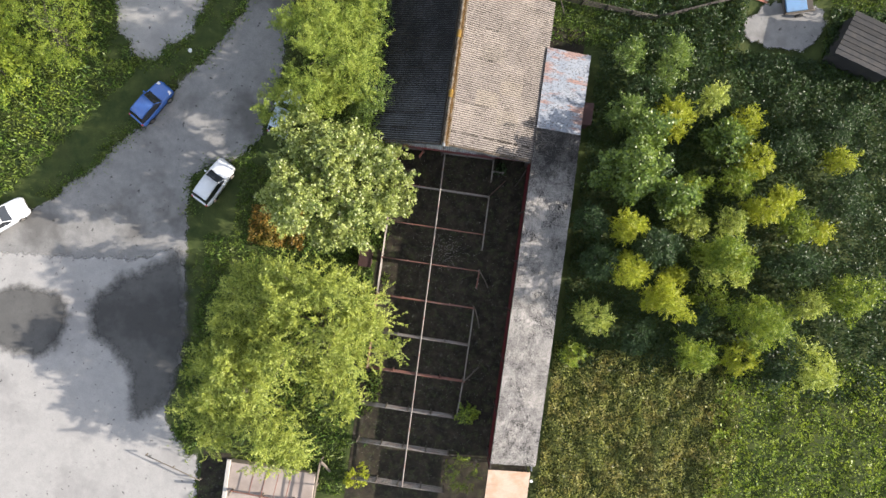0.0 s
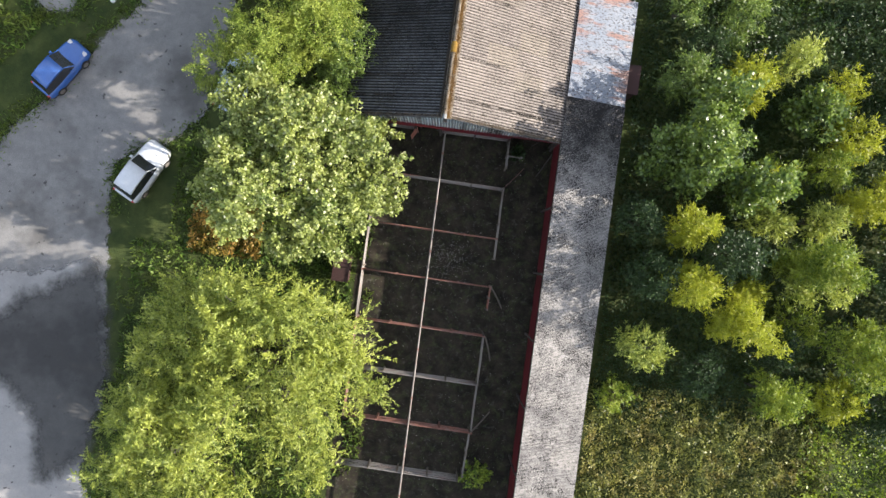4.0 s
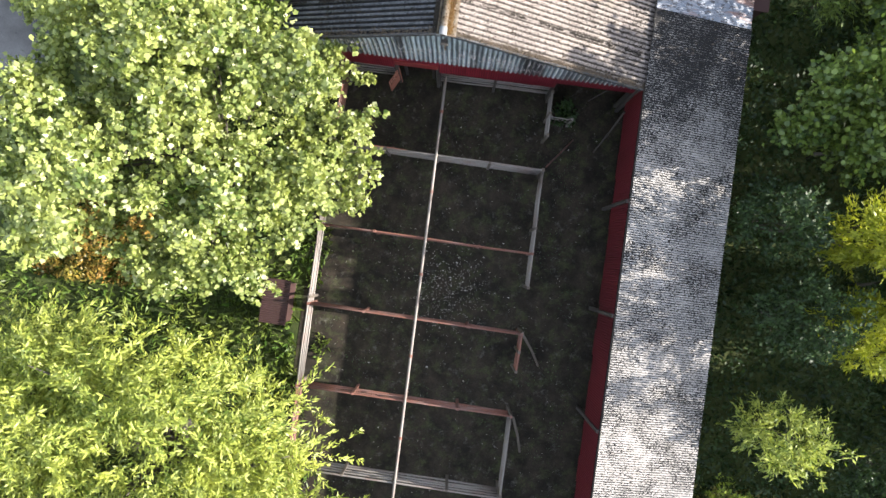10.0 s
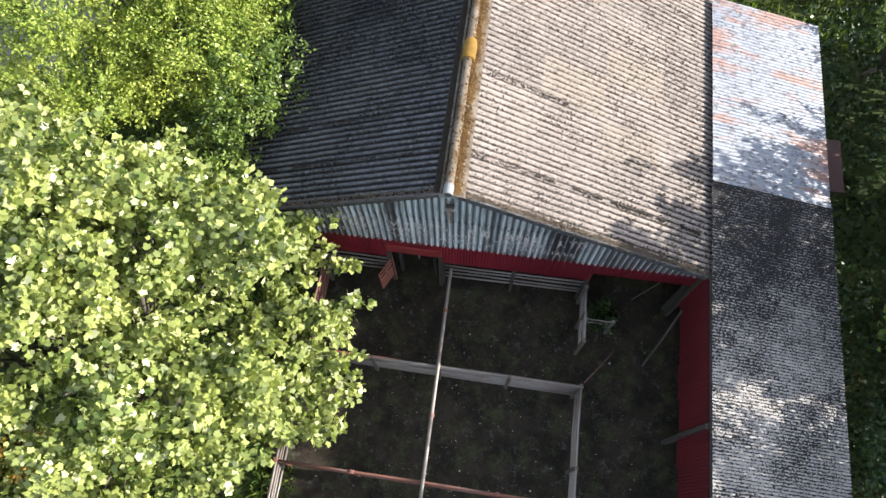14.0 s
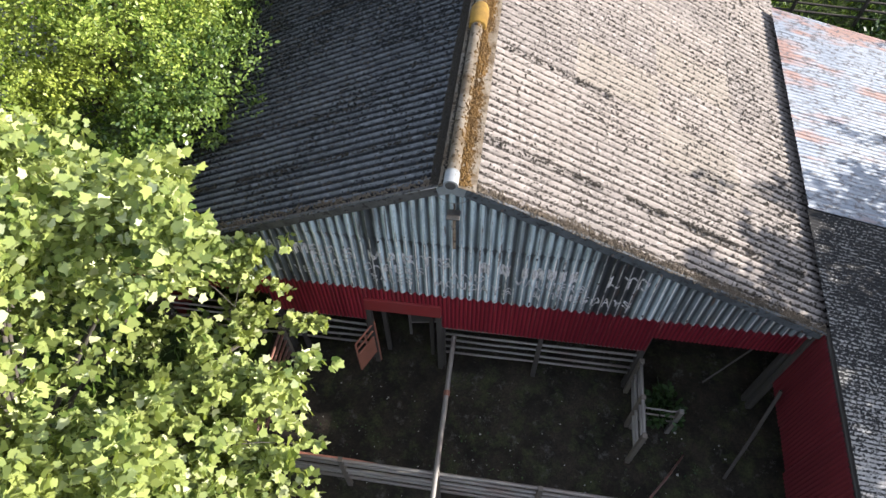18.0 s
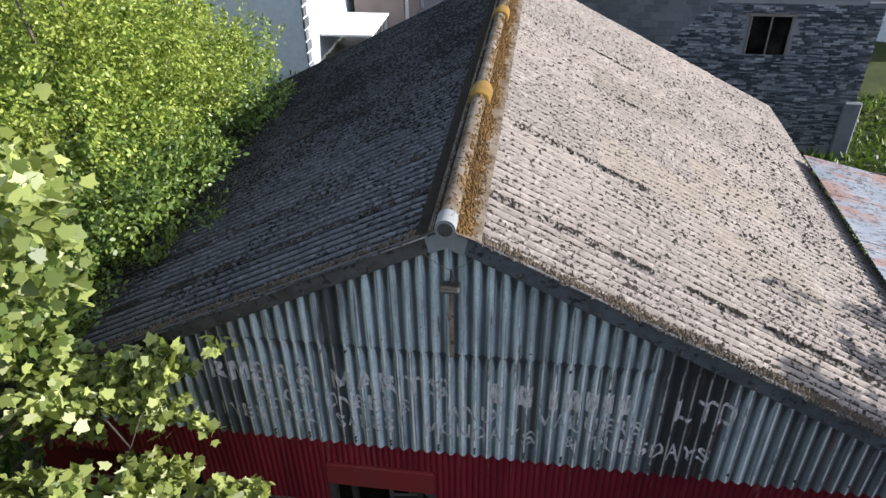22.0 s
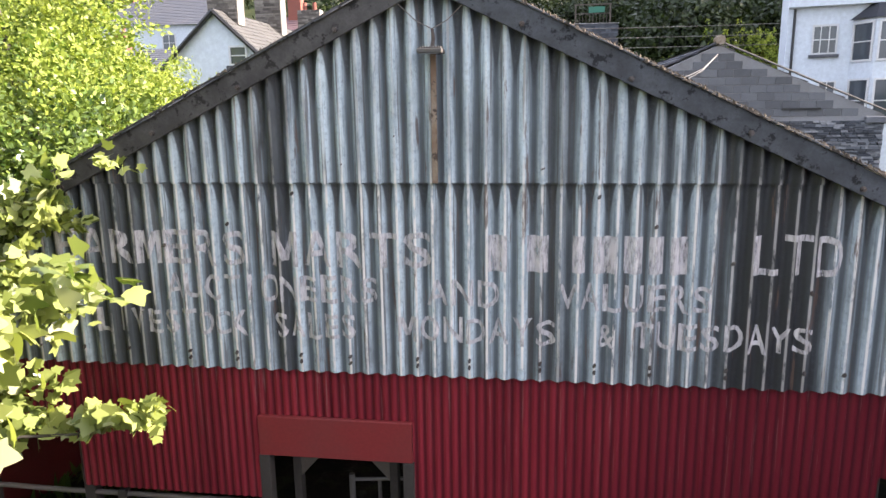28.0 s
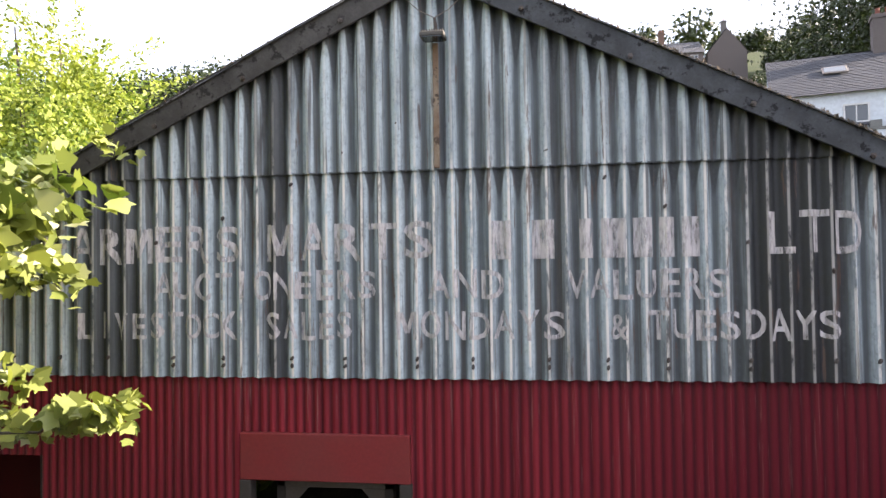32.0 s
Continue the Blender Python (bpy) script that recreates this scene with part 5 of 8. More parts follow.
for i in range(9):
    y0, y1 = (-0.02 if i == 0 else PEN_Y[i - 1]), PEN_Y[i]
    bm = bmesh.new()
    tube(bm, (0.03 + 0.018 * i, y0, 1.66), (0.05 + 0.018 * i, y1 - 0.04, 1.66 + random.uniform(-0.02, 0.02)), 0.045, sides=12)
    part("pipe_length", bm, M["galv"], pipe, smooth=False)
    bm = bmesh.new()
    ym = y0 + (y1 - y0) * 0.45
    tube(bm, (0.04 + 0.018 * i, ym - 0.05, 1.66), (0.04 + 0.018 * i, ym + 0.05, 1.66), 0.058, sides=12)
    part("coupling", bm, M["iron"], pipe, "rusty pipe coupling")
    bm = bmesh.new()
    tube(bm, (0.05 + 0.018 * i, y1, 0), (0.05 + 0.018 * i, y1, 1.63), 0.03)
    part("stand", bm, M["iron"], pipe)


def leaning(name, label, a, b, r, mat, cat="pole"):
    bm = bmesh.new()
    a, b = Vector(a), Vector(b)
    mid = (a + b) / 2 + Vector((0.03, 0.02, 0.02))
    path_tube(bm, [a, mid, b], [r, r * 0.95, r * 0.9], 8)
    return tagged(part(name, bm, mat), label, cat)


leaning("leaning_rail", "loose timber rail leaning on a pen post", (3.66, -8.10, 1.5), (4.5, -9.25, 0.03), 0.045, M["timber"])
leaning("leaning_rail", "loose timber rail leaning on a pen post", (3.70, -10.85, 1.5), (4.25, -12.3, 0.03), 0.045, M["timber"])
leaning("leaning_rail", "thin bent rail leaning on a pen corner", (3.70, -2.50, 1.5), (4.7, -1.2, 0.03), 0.022, M["iron"])
leaning("leaning_plank", "grey plank leaning against the red shed wall", (5.95, -0.45, 1.9), (5.45, -1.55, 0.04), 0.035, M["timber_dark"])
leaning("leaning_rail", "loose rail leaning on the pens", (3.55, -16.2, 1.4), (4.6, -15.2, 0.04), 0.05, M["timber"])
leaning("bent_rail", "bent rust red rail springing from a fence", (-2.6, -2.56, 1.60), (-0.2, -2.6, 1.50), 0.022, M["gate_red"])
leaning("leaning_rail", "thin dark rail leaning inside the shed corner", (5.6, 0.4, 1.8), (4.9, 0.0, 0.9), 0.02, M["timber_dark"])
hurdle = rail_fence("hurdle", "short galvanised hurdle beside the pen corner", (3.7, -0.75), (4.4, -0.75), 1.1, 3, (0.0, 1.0), M["galv"], M["galv"], 0.02)
# red shed wall on the outer side of the pens
M["red_dull"] = paint("dirty_red_iron", (0.065, 0.028, 0.025), 0.8, wear=0.6, dirt=(0.05, 0.035, 0.025))
side_hut = thing("feed_hut", "low hut with dark red iron roof under the trees", "hut")
me = flat_sheet("roof_sheet", 0.76, 0.95, M["red_dull"], RP, RA, 0.004, 6)
for k in range(2):
    place("roof_sheet", me, side_hut, m=pose(-4.25, -8.9 + 0.76 * k, 1.15, 0, 0, 0) @ pose(0, 0, 0, 0, -8, 0) @ pose(0, 0, 0, 0, 0, -90) @ pose(-0.76, 0, 0))
part("hut_wall", boxed(-5.1, -4.3, -8.8, -7.5, 0.0, 0.95), M["red_dull"], side_hut)

# litter and pale chips on the pen floor
rng = random.Random(9)
lv, lf = [], []
for i in range(1500):
    if i < 700:
        x, y = rng.gauss(0.9, 0.7), rng.gauss(-7.0, 0.8)
    else:
        x, y = rng.uniform(-3.4, 5.6), rng.uniform(-24, -0.3)
    s = rng.uniform(0.006, 0.022) * (2.0 if rng.random() < 0.04 else 1)
    k = len(lv)
    for q in range(4):
        a = math.pi * q / 2 + rng.random() * 0.8
        lv.append((x + s * math.cos(a), y + s * math.sin(a) * 0.7, 0.02 + rng.random() * 0.01))
    lv.append((x, y, 0.03 + s * 0.4))
    lf += [(k + q, k + (q + 1) % 4, k + 4) for q in range(4)]
tagged(new("litter", mesh_of("litter", lv, lf, M["concrete"])), "pale chips and litter scattered over the pen floor", "litter", kind="stuff")

# rusty lower roof at the end of the lean-to, and the red hatch behind
M["rust_roof"] = paint("rust_stained_roof", (0.42, 0.33, 0.26), 0.85, wear=0.7, scale=3.0, dirt=(0.30, 0.13, 0.05), bumps=0.4)
end_roof = thing("end_shed", "low shed end with rust stained roof sheets", "shed")
me = flat_sheet("roof_sheet", 1.0, 3.1, M["rust_roof"], 0.1, 0.01, 0.004, 6)
for k in range(5):
    place("roof_sheet", me, end_roof, m=pose(6.05, -22.62 - k * 1.0, 3.35) @ pose(0, 0, 0, 0, math.degrees(LA), 0) @ pose(0, 0, 0, 0, 0, 90))
part("shed_wall", boxed(6.1, 9.0, -26.6, -26.5, 0, 2.6), M["red_board"], end_roof)
for x in (6.15, 8.9):
    part("post", boxed(x, x + 0.1, -26.4, -26.3, 0, 2.6), M["timber_dark"], end_roof)
    part("post", boxed(x, x + 0.1, -21.9, -21.8, 0, 2.6), M["timber_dark"], end_roof)
hatch = thing("side_hatch", "small red iron lean-to behind the white roof", "hatch")
bm = bmesh.new()
box(bm, 9.22, 10.1, 3.3, 4.9, 2.0, 2.05, 0.01)
part("hatch_roof", bm, M["red_dull"], hatch)
part("hatch_wall", boxed(9.3, 10.0, 3.4, 4.8, 0.0, 2.0), M["red_dull"], hatch)

# ---------------------------------------------------------------- cars
def loft(sections, bm):
    rings = [[bm.verts.new(p) for p in s] for s in sections]
    n = len(rings[0])
    for a, b in zip(rings, rings[1:]):
        for i in range(n):
            j = (i + 1) % n
            bm.faces.new((a[i], a[j], b[j], b[i]))
    bm.faces.new(rings[0][::-1])
    bm.faces.new(rings[-1])
    bmesh.ops.recalc_face_normals(bm, faces=bm.faces)


def car_section(x, half, low, high, crown=0.04, tuck=0.12):
    """Rounded section across a car at x."""
    return [(x, -half + tuck * 0.4, low), (x, -half, low + (high - low) * 0.45), (x, -half + tuck * 0.5, high - 0.04), (x, -half + tuck * 1.6, high), (x, 0, high + crown),
            (x, half - tuck * 1.6, high), (x, half - tuck * 0.5, high - 0.04), (x, half, low + (high - low) * 0.45), (x, half - tuck * 0.4, low)]


def car(label, at, rz, color, length=3.6, width=1.62, height=1.42, roof_dark=False):
    c = thing("car", label, "car", at, rz, "parked cars")
    body = paint("car_paint", color, 0.22, 0.0, 0.04, 3.0, dirt=(0.2, 0.19, 0.17), bumps=0.01, vary=0.02, spec=0.7)
    h, w, belt = length / 2, width / 2, height * 0.60
    bm = bmesh.new()
    loft([car_section(-h, w * 0.80, 0.30, belt * 0.86), car_section(-h + 0.10, w * 0.93, 0.22, belt * 0.97), car_section(-h * 0.62, w, 0.18, belt), car_section(0.1, w, 0.18, belt),
          car_section(h * 0.42, w * 0.99, 0.18, belt * 0.97), car_section(h - 0.42, w * 0.95, 0.20, belt * 0.86), car_section(h - 0.10, w * 0.86, 0.24, belt * 0.72), car_section(h, w * 0.66, 0.30, belt * 0.60)], bm)
    part("body", bm, body, c, smooth=True)
    a, b = -h * 0.93, h * 0.38          # glasshouse
    bm = bmesh.new()
    low = belt - 0.03
    loft([[(a, -w * 0.80, low), (a + 0.30, -w * 0.66, height - 0.05), (a + 0.30, w * 0.66, height - 0.05), (a, w * 0.80, low)],
          [(a + 0.7, -w * 0.88, low), (a + 0.75, -w * 0.70, height - 0.015), (a + 0.75, w * 0.70, height - 0.015), (a + 0.7, w * 0.88, low)],
          [(b - 0.30, -w * 0.88, low), (b - 0.62, -w * 0.69, height - 0.03), (b - 0.62, w * 0.69, height - 0.03), (b - 0.30, w * 0.88, low)],
          [(b, -w * 0.80, low), (b - 0.48, -w * 0.66, height - 0.07), (b - 0.48, w * 0.66, height - 0.07), (b, w * 0.80, low)]], bm)
    part("glasshouse", bm, M["car_glass"], c, "dark tinted windows")
    bm = bmesh.new()
    xs = [a + 0.30, a + 0.70, (a + b) / 2 - 0.1, b - 0.50]
    zz = [height - 0.03, height + 0.03, height + 0.045, height + 0.0]
    loft([[(x, -w * 0.75, z - 0.05), (x, -w * 0.66, z), (x, 0, z + 0.02), (x, w * 0.66, z), (x, w * 0.75, z - 0.05), (x, 0, z - 0.06)] for x, z in zip(xs, zz)], bm)
    part("roof_panel", bm, body, c, smooth=True)
    for sy in (-1, 1):
        bm = bmesh.new()
        path_tube(bm, [(b - 0.02, sy * w * 0.80, low), (b - 0.50, sy * w * 0.68, height - 0.05)], [0.035, 0.03], 6)
        part("pillar", bm, body, c)
        bm = bmesh.new()
        box(bm, b - 0.42, b - 0.28, sy * (w + 0.02) - 0.09, sy * (w + 0.02) + 0.09, belt - 0.02, belt + 0.12, 0.02)
        part("mirror", bm, body, c)
        part("headlight", boxed(h - 0.42, h - 0.16, sy * w * 0.66 - 0.13, sy * w * 0.66 + 0.13, belt * 0.70, belt * 0.83, 0.03), M["glass_clear"], c)
        part("tail_light", boxed(-h + 0.0, -h + 0.12, sy * w * 0.78 - 0.06, sy * w * 0.78 + 0.06, belt * 0.70, belt * 0.95, 0.02), M["tail"], c, "red tail light")
        for x in (-h * 0.60, h * 0.58):
            bm = bmesh.new()
            tube(bm, (x, sy * (w - 0.20), 0.29), (x, sy * (w + 0.005), 0.29), 0.29, sides=20)
            tyre = part("wheel", bm, M["tyre"], c)
            bm = bmesh.new()
            tube(bm, (x, sy * (w - 0.02), 0.29), (x, sy * (w + 0.016), 0.29), 0.19, 0.17, 14)
            part("rim", bm, M["galv"], tyre)
    part("bumper", boxed(-h - 0.03, -h + 0.1, -w * 0.78, w * 0.78, 0.30, 0.50, 0.03), body, c)
    part("grille", boxed(h - 0.06, h + 0.012, -w * 0.45, w * 0.45, 0.32, 0.44, 0.01), M["black"], c)
    return c


M["car_glass"] = glassy("car_window_glass", (0.02, 0.022, 0.026), 0.05)
M["glass_clear"] = glassy("lamp_glass", (0.5, 0.5, 0.52), 0.08)
M["tail"] = glassy("tail_lamp_red", (0.35, 0.02, 0.02), 0.1)
M["tyre"] = paint("tyre_rubber", (0.02, 0.02, 0.02), 0.85, wear=0.3)
car("blue hatchback parked on the grass verge", (-22.2, 1.0, LOT), 57.0, (0.045, 0.13, 0.42), 3.45, 1.6, 1.42)
car("white hatchback parked under the trees", (-16.8, -4.2, LOT), 62.0, (0.72, 0.73, 0.75), 3.6, 1.64, 1.44)
car("white saloon car parked beside the lane", (-32.2, -9.0, LOT), 38.0, (0.72, 0.73, 0.75), 4.0, 1.66, 1.40)
car("pale blue car half hidden under the sallow", (-12.2, 1.6, LOT), 75.0, (0.50, 0.60, 0.70), 3.6, 1.62, 1.42)

bm = bmesh.new()
tube(bm, (0, 0, 0), (0, 0, 0.06), 0.17, 0.16, 18)
tube(bm, (0, 0, 0.06), (0, 0, 0.075), 0.07, 0.06, 12)
o = part("drain_cover", bm, M["frame"])
o.location = (-20.1, 5.4, LOT)
tagged(o, "round white cover lying in the verge", "cover")

# loading bank at the pens' lower end
bank = thing("loading_bank", "pale concrete loading bank with rusty rails", "loading bank")
M["bank"] = paint("dirty_bank_concrete", (0.36, 0.30, 0.265), 0.9, wear=0.6, scale=3.0, dirt=(0.20, 0.16, 0.14), bumps=0.4)
part("bank_slab", boxed(-12.8, -6.3, -32, -24.6, -0.45, 0.45, 0.03), M["bank"], bank)
part("bank_wall", boxed(-12.9, -12.6, -32, -24.4, 0.45, 0.62, 0.03), M["concrete"], bank)
for k in range(4):
    bm = bmesh.new()
    tube(bm, (-10.6 + k * 0.9, -24.7, 1.3), (-10.8 + k * 0.9, -26.4, 1.3), 0.03)
    part("rail", bm, M["iron"], bank)
for k in range(4):
    bm = bmesh.new()
    tube(bm, (-12.2, -26.3 - k * 0.12, 1.45 - 0.26 * k), (-6.0, -26.6 - k * 0.12, 1.45 - 0.26 * k), 0.03)
    part("rail", bm, M["iron"], bank)
for x in (-12.2, -9.9, -7.6, -6.1):
    part("post", boxed(x - 0.05, x + 0.05, -26.7, -26.5, 0.45, 1.55, 0.01), M["timber"], bank)
rail_fence("lower_fence", "grey timber fence along the loading bank", (-5.95, -23.4), (-6.2, -29.0), 1.5, 3, (0, 0.35, 0.7, 1.0), M["timber"], M["timber"], 0.05)
leaning("leaning_plank", "short broad plank leaning at the fence corner", (-5.9, -23.3, 1.5), (-5.3, -24.3, 0.3), 0.11, M["timber"])
rail_fence("kerb_rail", "low fallen rail at the car park edge", (-19.0, -25.0), (-14.8, -26.3), 0.35, 1, (0.0, 0.5, 1.0), M["timber"], M["timber"], 0.04)
bm = bmesh.new()
box(bm, -15.0, -12.9, -32, -24.3, -0.45, -0.40)
tagged(part("sunken_path", bm, M["pen_floor"]), "dark sunken path beside the loading bank", "path", kind="structure")
# small white bucket by the end shed
bm = bmesh.new()
tube(bm, (0, 0, 0), (0, 0, 0.22), 0.09, 0.12, 14)
o = part("bucket", bm, M["frame"])
o.location = (9.6, -23.0, 0.0)
tagged(o, "small white bucket on the ground beside the shed", "bucket")

# field fence behind the barn
rail_fence("field_fence", "dark timber rail fence behind the barn", (6.6, 12.6), (14.0, 12.0), 1.15, 4, (0, 0.25, 0.5, 0.75, 1.0), M["timber_dark"], M["timber_dark"], 0.035)
rail_fence("field_fence", "dark timber rail fence along the field", (14.0, 12.0), (19.5, 14.2), 1.15, 3, (0, 0.33, 0.66, 1.0), M["timber_dark"], M["timber_dark"], 0.035)
leaning("fence_stay", "slanting timber stay of the field fence", (6.7, 12.5, 1.1), (7.4, 11.5, 0.05), 0.04, M["timber_dark"])

# things on the rear yard
trailer = thing("trailer", "small blue-sided trailer standing on the rear yard", "trailer", (24.0, 14.4, 0.22), 15)
part("bed", boxed(-1.1, 1.1, -0.7, 0.7, 0.45, 0.55, 0.02), M["timber_dark"], trailer)
M["blue_tarp"] = paint("faded_blue_sheet", (0.12, 0.24, 0.42), 0.6, wear=0.3)
part("sheet", boxed(-0.95, 0.6, -0.6, 0.6, 0.55, 0.70, 0.05), M["blue_tarp"], trailer, "faded blue sheet")
for sy in (-1, 1):
    part("side_board", boxed(-1.1, 1.1, sy * 0.7 - 0.02, sy * 0.7 + 0.02, 0.5, 0.85, 0.01), M["timber"], trailer)
    bm = bmesh.new()
    tube(bm, (0.1, sy * 0.78, 0.28), (0.1, sy * 0.92, 0.28), 0.28, sides=16)
    part("wheel", bm, M["tyre"], trailer)
pal = thing("pallet_stack", "loose pale boards and pallet on the rear yard", "pallet", (21.3, 15.0, 0.22), -12)
for k in range(6):
    part("board", boxed(-0.8, 0.8, -0.6 + k * 0.22, -0.45 + k * 0.22, 0.10, 0.13, 0.004), M["gate_red"] if k % 3 == 0 else M["frame"], pal)
for x in (-0.7, 0.0, 0.7):
    part("bearer", boxed(x - 0.05, x + 0.05, -0.6, 0.65, 0.0, 0.10, 0.004), M["timber"], pal)
M["hut_boards"] = paint("dark_grey_boards", (0.035, 0.034, 0.036), 0.9, wear=0.5, bumps=0.5, vary=0.4)
hut = thing("timber_hut", "low hut with dark boarded roof by the rear yard", "hut", (29.0, 11.5, 0.2), -18)
for k in range(9):
    part("roof_board", boxed(-2.2, 2.2, -1.6 + k * 0.36, -1.26 + k * 0.36, 2.0 + 0.03 * k, 2.04 + 0.03 * k, 0.006), M["hut_boards"], hut)
part("hut_wall", boxed(-2.0, 2.0, -1.5, 1.5, -0.2, 2.0), M["hut_boards"], hut)

# ---------------------------------------------------------------- buildings behind
def gable_prism(bm, x0, x1, y0, y1, eave, ridge, base):
    """House body with gables on the y ends."""
    xm = (x0 + x1) / 2
    prof = [(x0, base), (x1, base), (x1, eave), (xm, ridge), (x0, eave)]
    a = [bm.verts.new((x, y0, z)) for x, z in prof]
    b = [bm.verts.new((x, y1, z)) for x, z in prof]
    bm.faces.new(a)
    bm.faces.new(b[::-1])
    for i in range(5):
        j = (i + 1) % 5
        bm.faces.new((a[j], a[i], b[i], b[j]))


def roof_plane(parent, name, mat, a, b, c, d, thick=0.06, label="", course=0.26, tile=0.0):
    """A pitched plane with real courses: a-b along the eave, d-c along the ridge."""
    a, b, c, d = (Vector(p) for p in (a, b, c, d))
    n = max(2, int((d - a).length / course))
    nr = (b - a).cross(d - a).normalized()
    if nr.z < 0:
        nr = -nr
    bm = bmesh.new()
    rr = random.Random(3)
    for i in range(n):
        p0, p1 = a.lerp(d, i / n), b.lerp(c, i / n)
        q0, q1 = a.lerp(d, (i + 1.15) / n), b.lerp(c, (i + 1.15) / n)
        m = max(1, int((p1 - p0).length / tile)) if tile else 1
        off = 0.5 * (i % 2) if tile else 0
        for k in range(m):
            u0, u1 = max(0.0, (k - off) / m + 0.03 / m), min(1.0, (k + 1 - off) / m)
            lo = nr * (thick * (1.0 + (rr.uniform(-0.25, 0.25) if tile else 0)))
            vs = [p0.lerp(p1, u0) + lo, p0.lerp(p1, u1) + lo, q0.lerp(q1, u1) + nr * thick * 0.3, q0.lerp(q1, u0) + nr * thick * 0.3]
            top = [bm.verts.new(v) for v in vs]
            bot = [bm.verts.new(v - nr * 0.02) for v in vs]
            bm.faces.new(top)
            bm.faces.new((bot[0], bot[1], top[1], top[0]))
            bm.faces.new((bot[1], bot[2], top[2], top[1]))
            bm.faces.new((bot[3], bot[0], top[0], top[3]))
    bmesh.ops.recalc_face_normals(bm, faces=bm.faces)
    return tagged(part(name, bm, mat, parent, label), kind="stuff")


def window(parent, x0, x1, z0, z1, y, bars=(1, 1), mat=None, sill=True, depth=0.06):
    """A window in a wall that faces -y: frame, panes, bars and sill."""
    mat = mat or M["frame"]
    w = part("window", boxed(x0, x1, y - 0.01, y + 0.05, z0, z1), M["glass"], parent)
    bm = bmesh.new()
    t = min(0.07, (x1 - x0) * 0.09)
    for q in ((x0, x1, z0, z0 + t), (x0, x1, z1 - t, z1), (x0, x0 + t, z0 + t, z1 - t), (x1 - t, x1, z0 + t, z1 - t)):
        box(bm, q[0], q[1], y - depth, y + 0.0, q[2], q[3])
    part("window_frame", bm, mat, w)
    for k in range(bars[0]):
        x = x0 + (x1 - x0) * (k + 1) / (bars[0] + 1)
        part("bar", boxed(x - 0.02, x + 0.02, y - 0.04, y, z0 + t, z1 - t), mat, w)
    for k in range(bars[1]):
        z = z0 + (z1 - z0) * (k + 1) / (bars[1] + 1)
        part("bar", boxed(x0 + t, x1 - t, y - 0.045, y - 0.002, z - 0.02, z + 0.02), mat, w)
    if sill:
        part("sill", boxed(x0 - 0.08, x1 + 0.08, y - 0.14, y, z0 - 0.12, z0, 0.01), M["slate"], w)
    return w


def chimney(parent, x, y, z0, z1, w, d, mat, pots=2, white_side=False):
    bm = bmesh.new()
    box(bm, x - w / 2, x + w / 2, y - d / 2, y + d / 2, z0, z1, 0.01)
    box(bm, x - w / 2 - 0.05, x + w / 2 + 0.05, y - d / 2 - 0.05, y + d / 2 + 0.05, z1 - 0.18, z1, 0.01)
    if white_side:
        bm.free()
        bm = bmesh.new()
        rs, z = random.Random(int(y * 10)), z0
        while z < z1:
            hh = rs.uniform(0.04, 0.10)
            u = -w / 2
            while u < w / 2 - 0.02:
                v = min(w / 2, u + rs.uniform(0.18, 0.5))
                o = rs.uniform(0.0, 0.03)
                box(bm, x + u, x + v - 0.008, y - d / 2 - o, y + d / 2 + rs.uniform(0.0, 0.03), z, min(z1, z + hh) - 0.006)
                u = v
            z += hh
    c = part("chimney", bm, mat, parent)
    if white_side:
        part("rendered_side", boxed(x + w / 2, x + w / 2 + 0.03, y - d / 2 - 0.01, y + d / 2 + 0.01, z0, z1 + 0.01), M["stack_render"], c, "pale rendered chimney side")
    for k in range(pots):
        bm = bmesh.new()
        px = x + (k - (pots - 1) / 2) * w / max(1, pots) * 0.9
        tube(bm, (px, y, z1), (px, y, z1 + 0.35), 0.11, 0.09, 10)
        part("chimney_pot", bm, M["brick"], c)


# block and slate-stone shed
BX0, BX1, BY, BE, BR = 1.15, 9.95, 15.2, 4.92, 6.84
shed = thing("stone_shed", "shed of grey blocks over dark slate stone", "shed")
bm = bmesh.new()
gable_prism(bm, BX0, BX1, BY, BY + 16, BE, BR, 0.0)
part("shed_wall", bm, M["mortar"], shed)
sl = (BR - BE) / ((BX1 - BX0) / 2)
rr = random.Random(8)
blk_me = {}


def block_piece(w, h, key):
    if key not in blk_me:
        me = bpy.data.meshes.new("block")
        b2 = boxed(0, w, -0.03, 0.03, 0, h, 0.006)
        b2.to_mesh(me)
        b2.free()
        blk_me[key] = me
    return blk_me[key]


WX0, WX1, WZ0, WZ1 = 6.52, 7.62, 3.36, 4.44
row = 0
z = 3.6
while z < BR - 0.2:
    x = BX0 + (0.0 if row % 2 else -0.22)
    while x < BX1:
        a, b = max(x, BX0), min(x + 0.44, BX1)
        top_ok = min(BR - sl * abs(a - (BX0 + BX1) / 2), BR - sl * abs(b - (BX0 + BX1) / 2)) > z + 0.205
        stone = z < 4.72 and a > 4.3 + 0.9 * max(0.0, (z - 3.6))
        if top_ok and b - a > 0.1 and not stone and not (b > WX0 - 0.12 and a < WX1 + 0.12 and z < WZ1 + 0.1 and z + 0.21 > WZ0):
            w = round(b - a - 0.012, 3)
            me = block_piece(w, 0.205, ("b", w))
            if not me.materials:
                me.materials.append(M["block"])
            place("block", me, shed, m=pose(a, BY + 0.016 + rr.uniform(-0.004, 0.004), z))
        x += 0.44
    z += 0.217
    row += 1
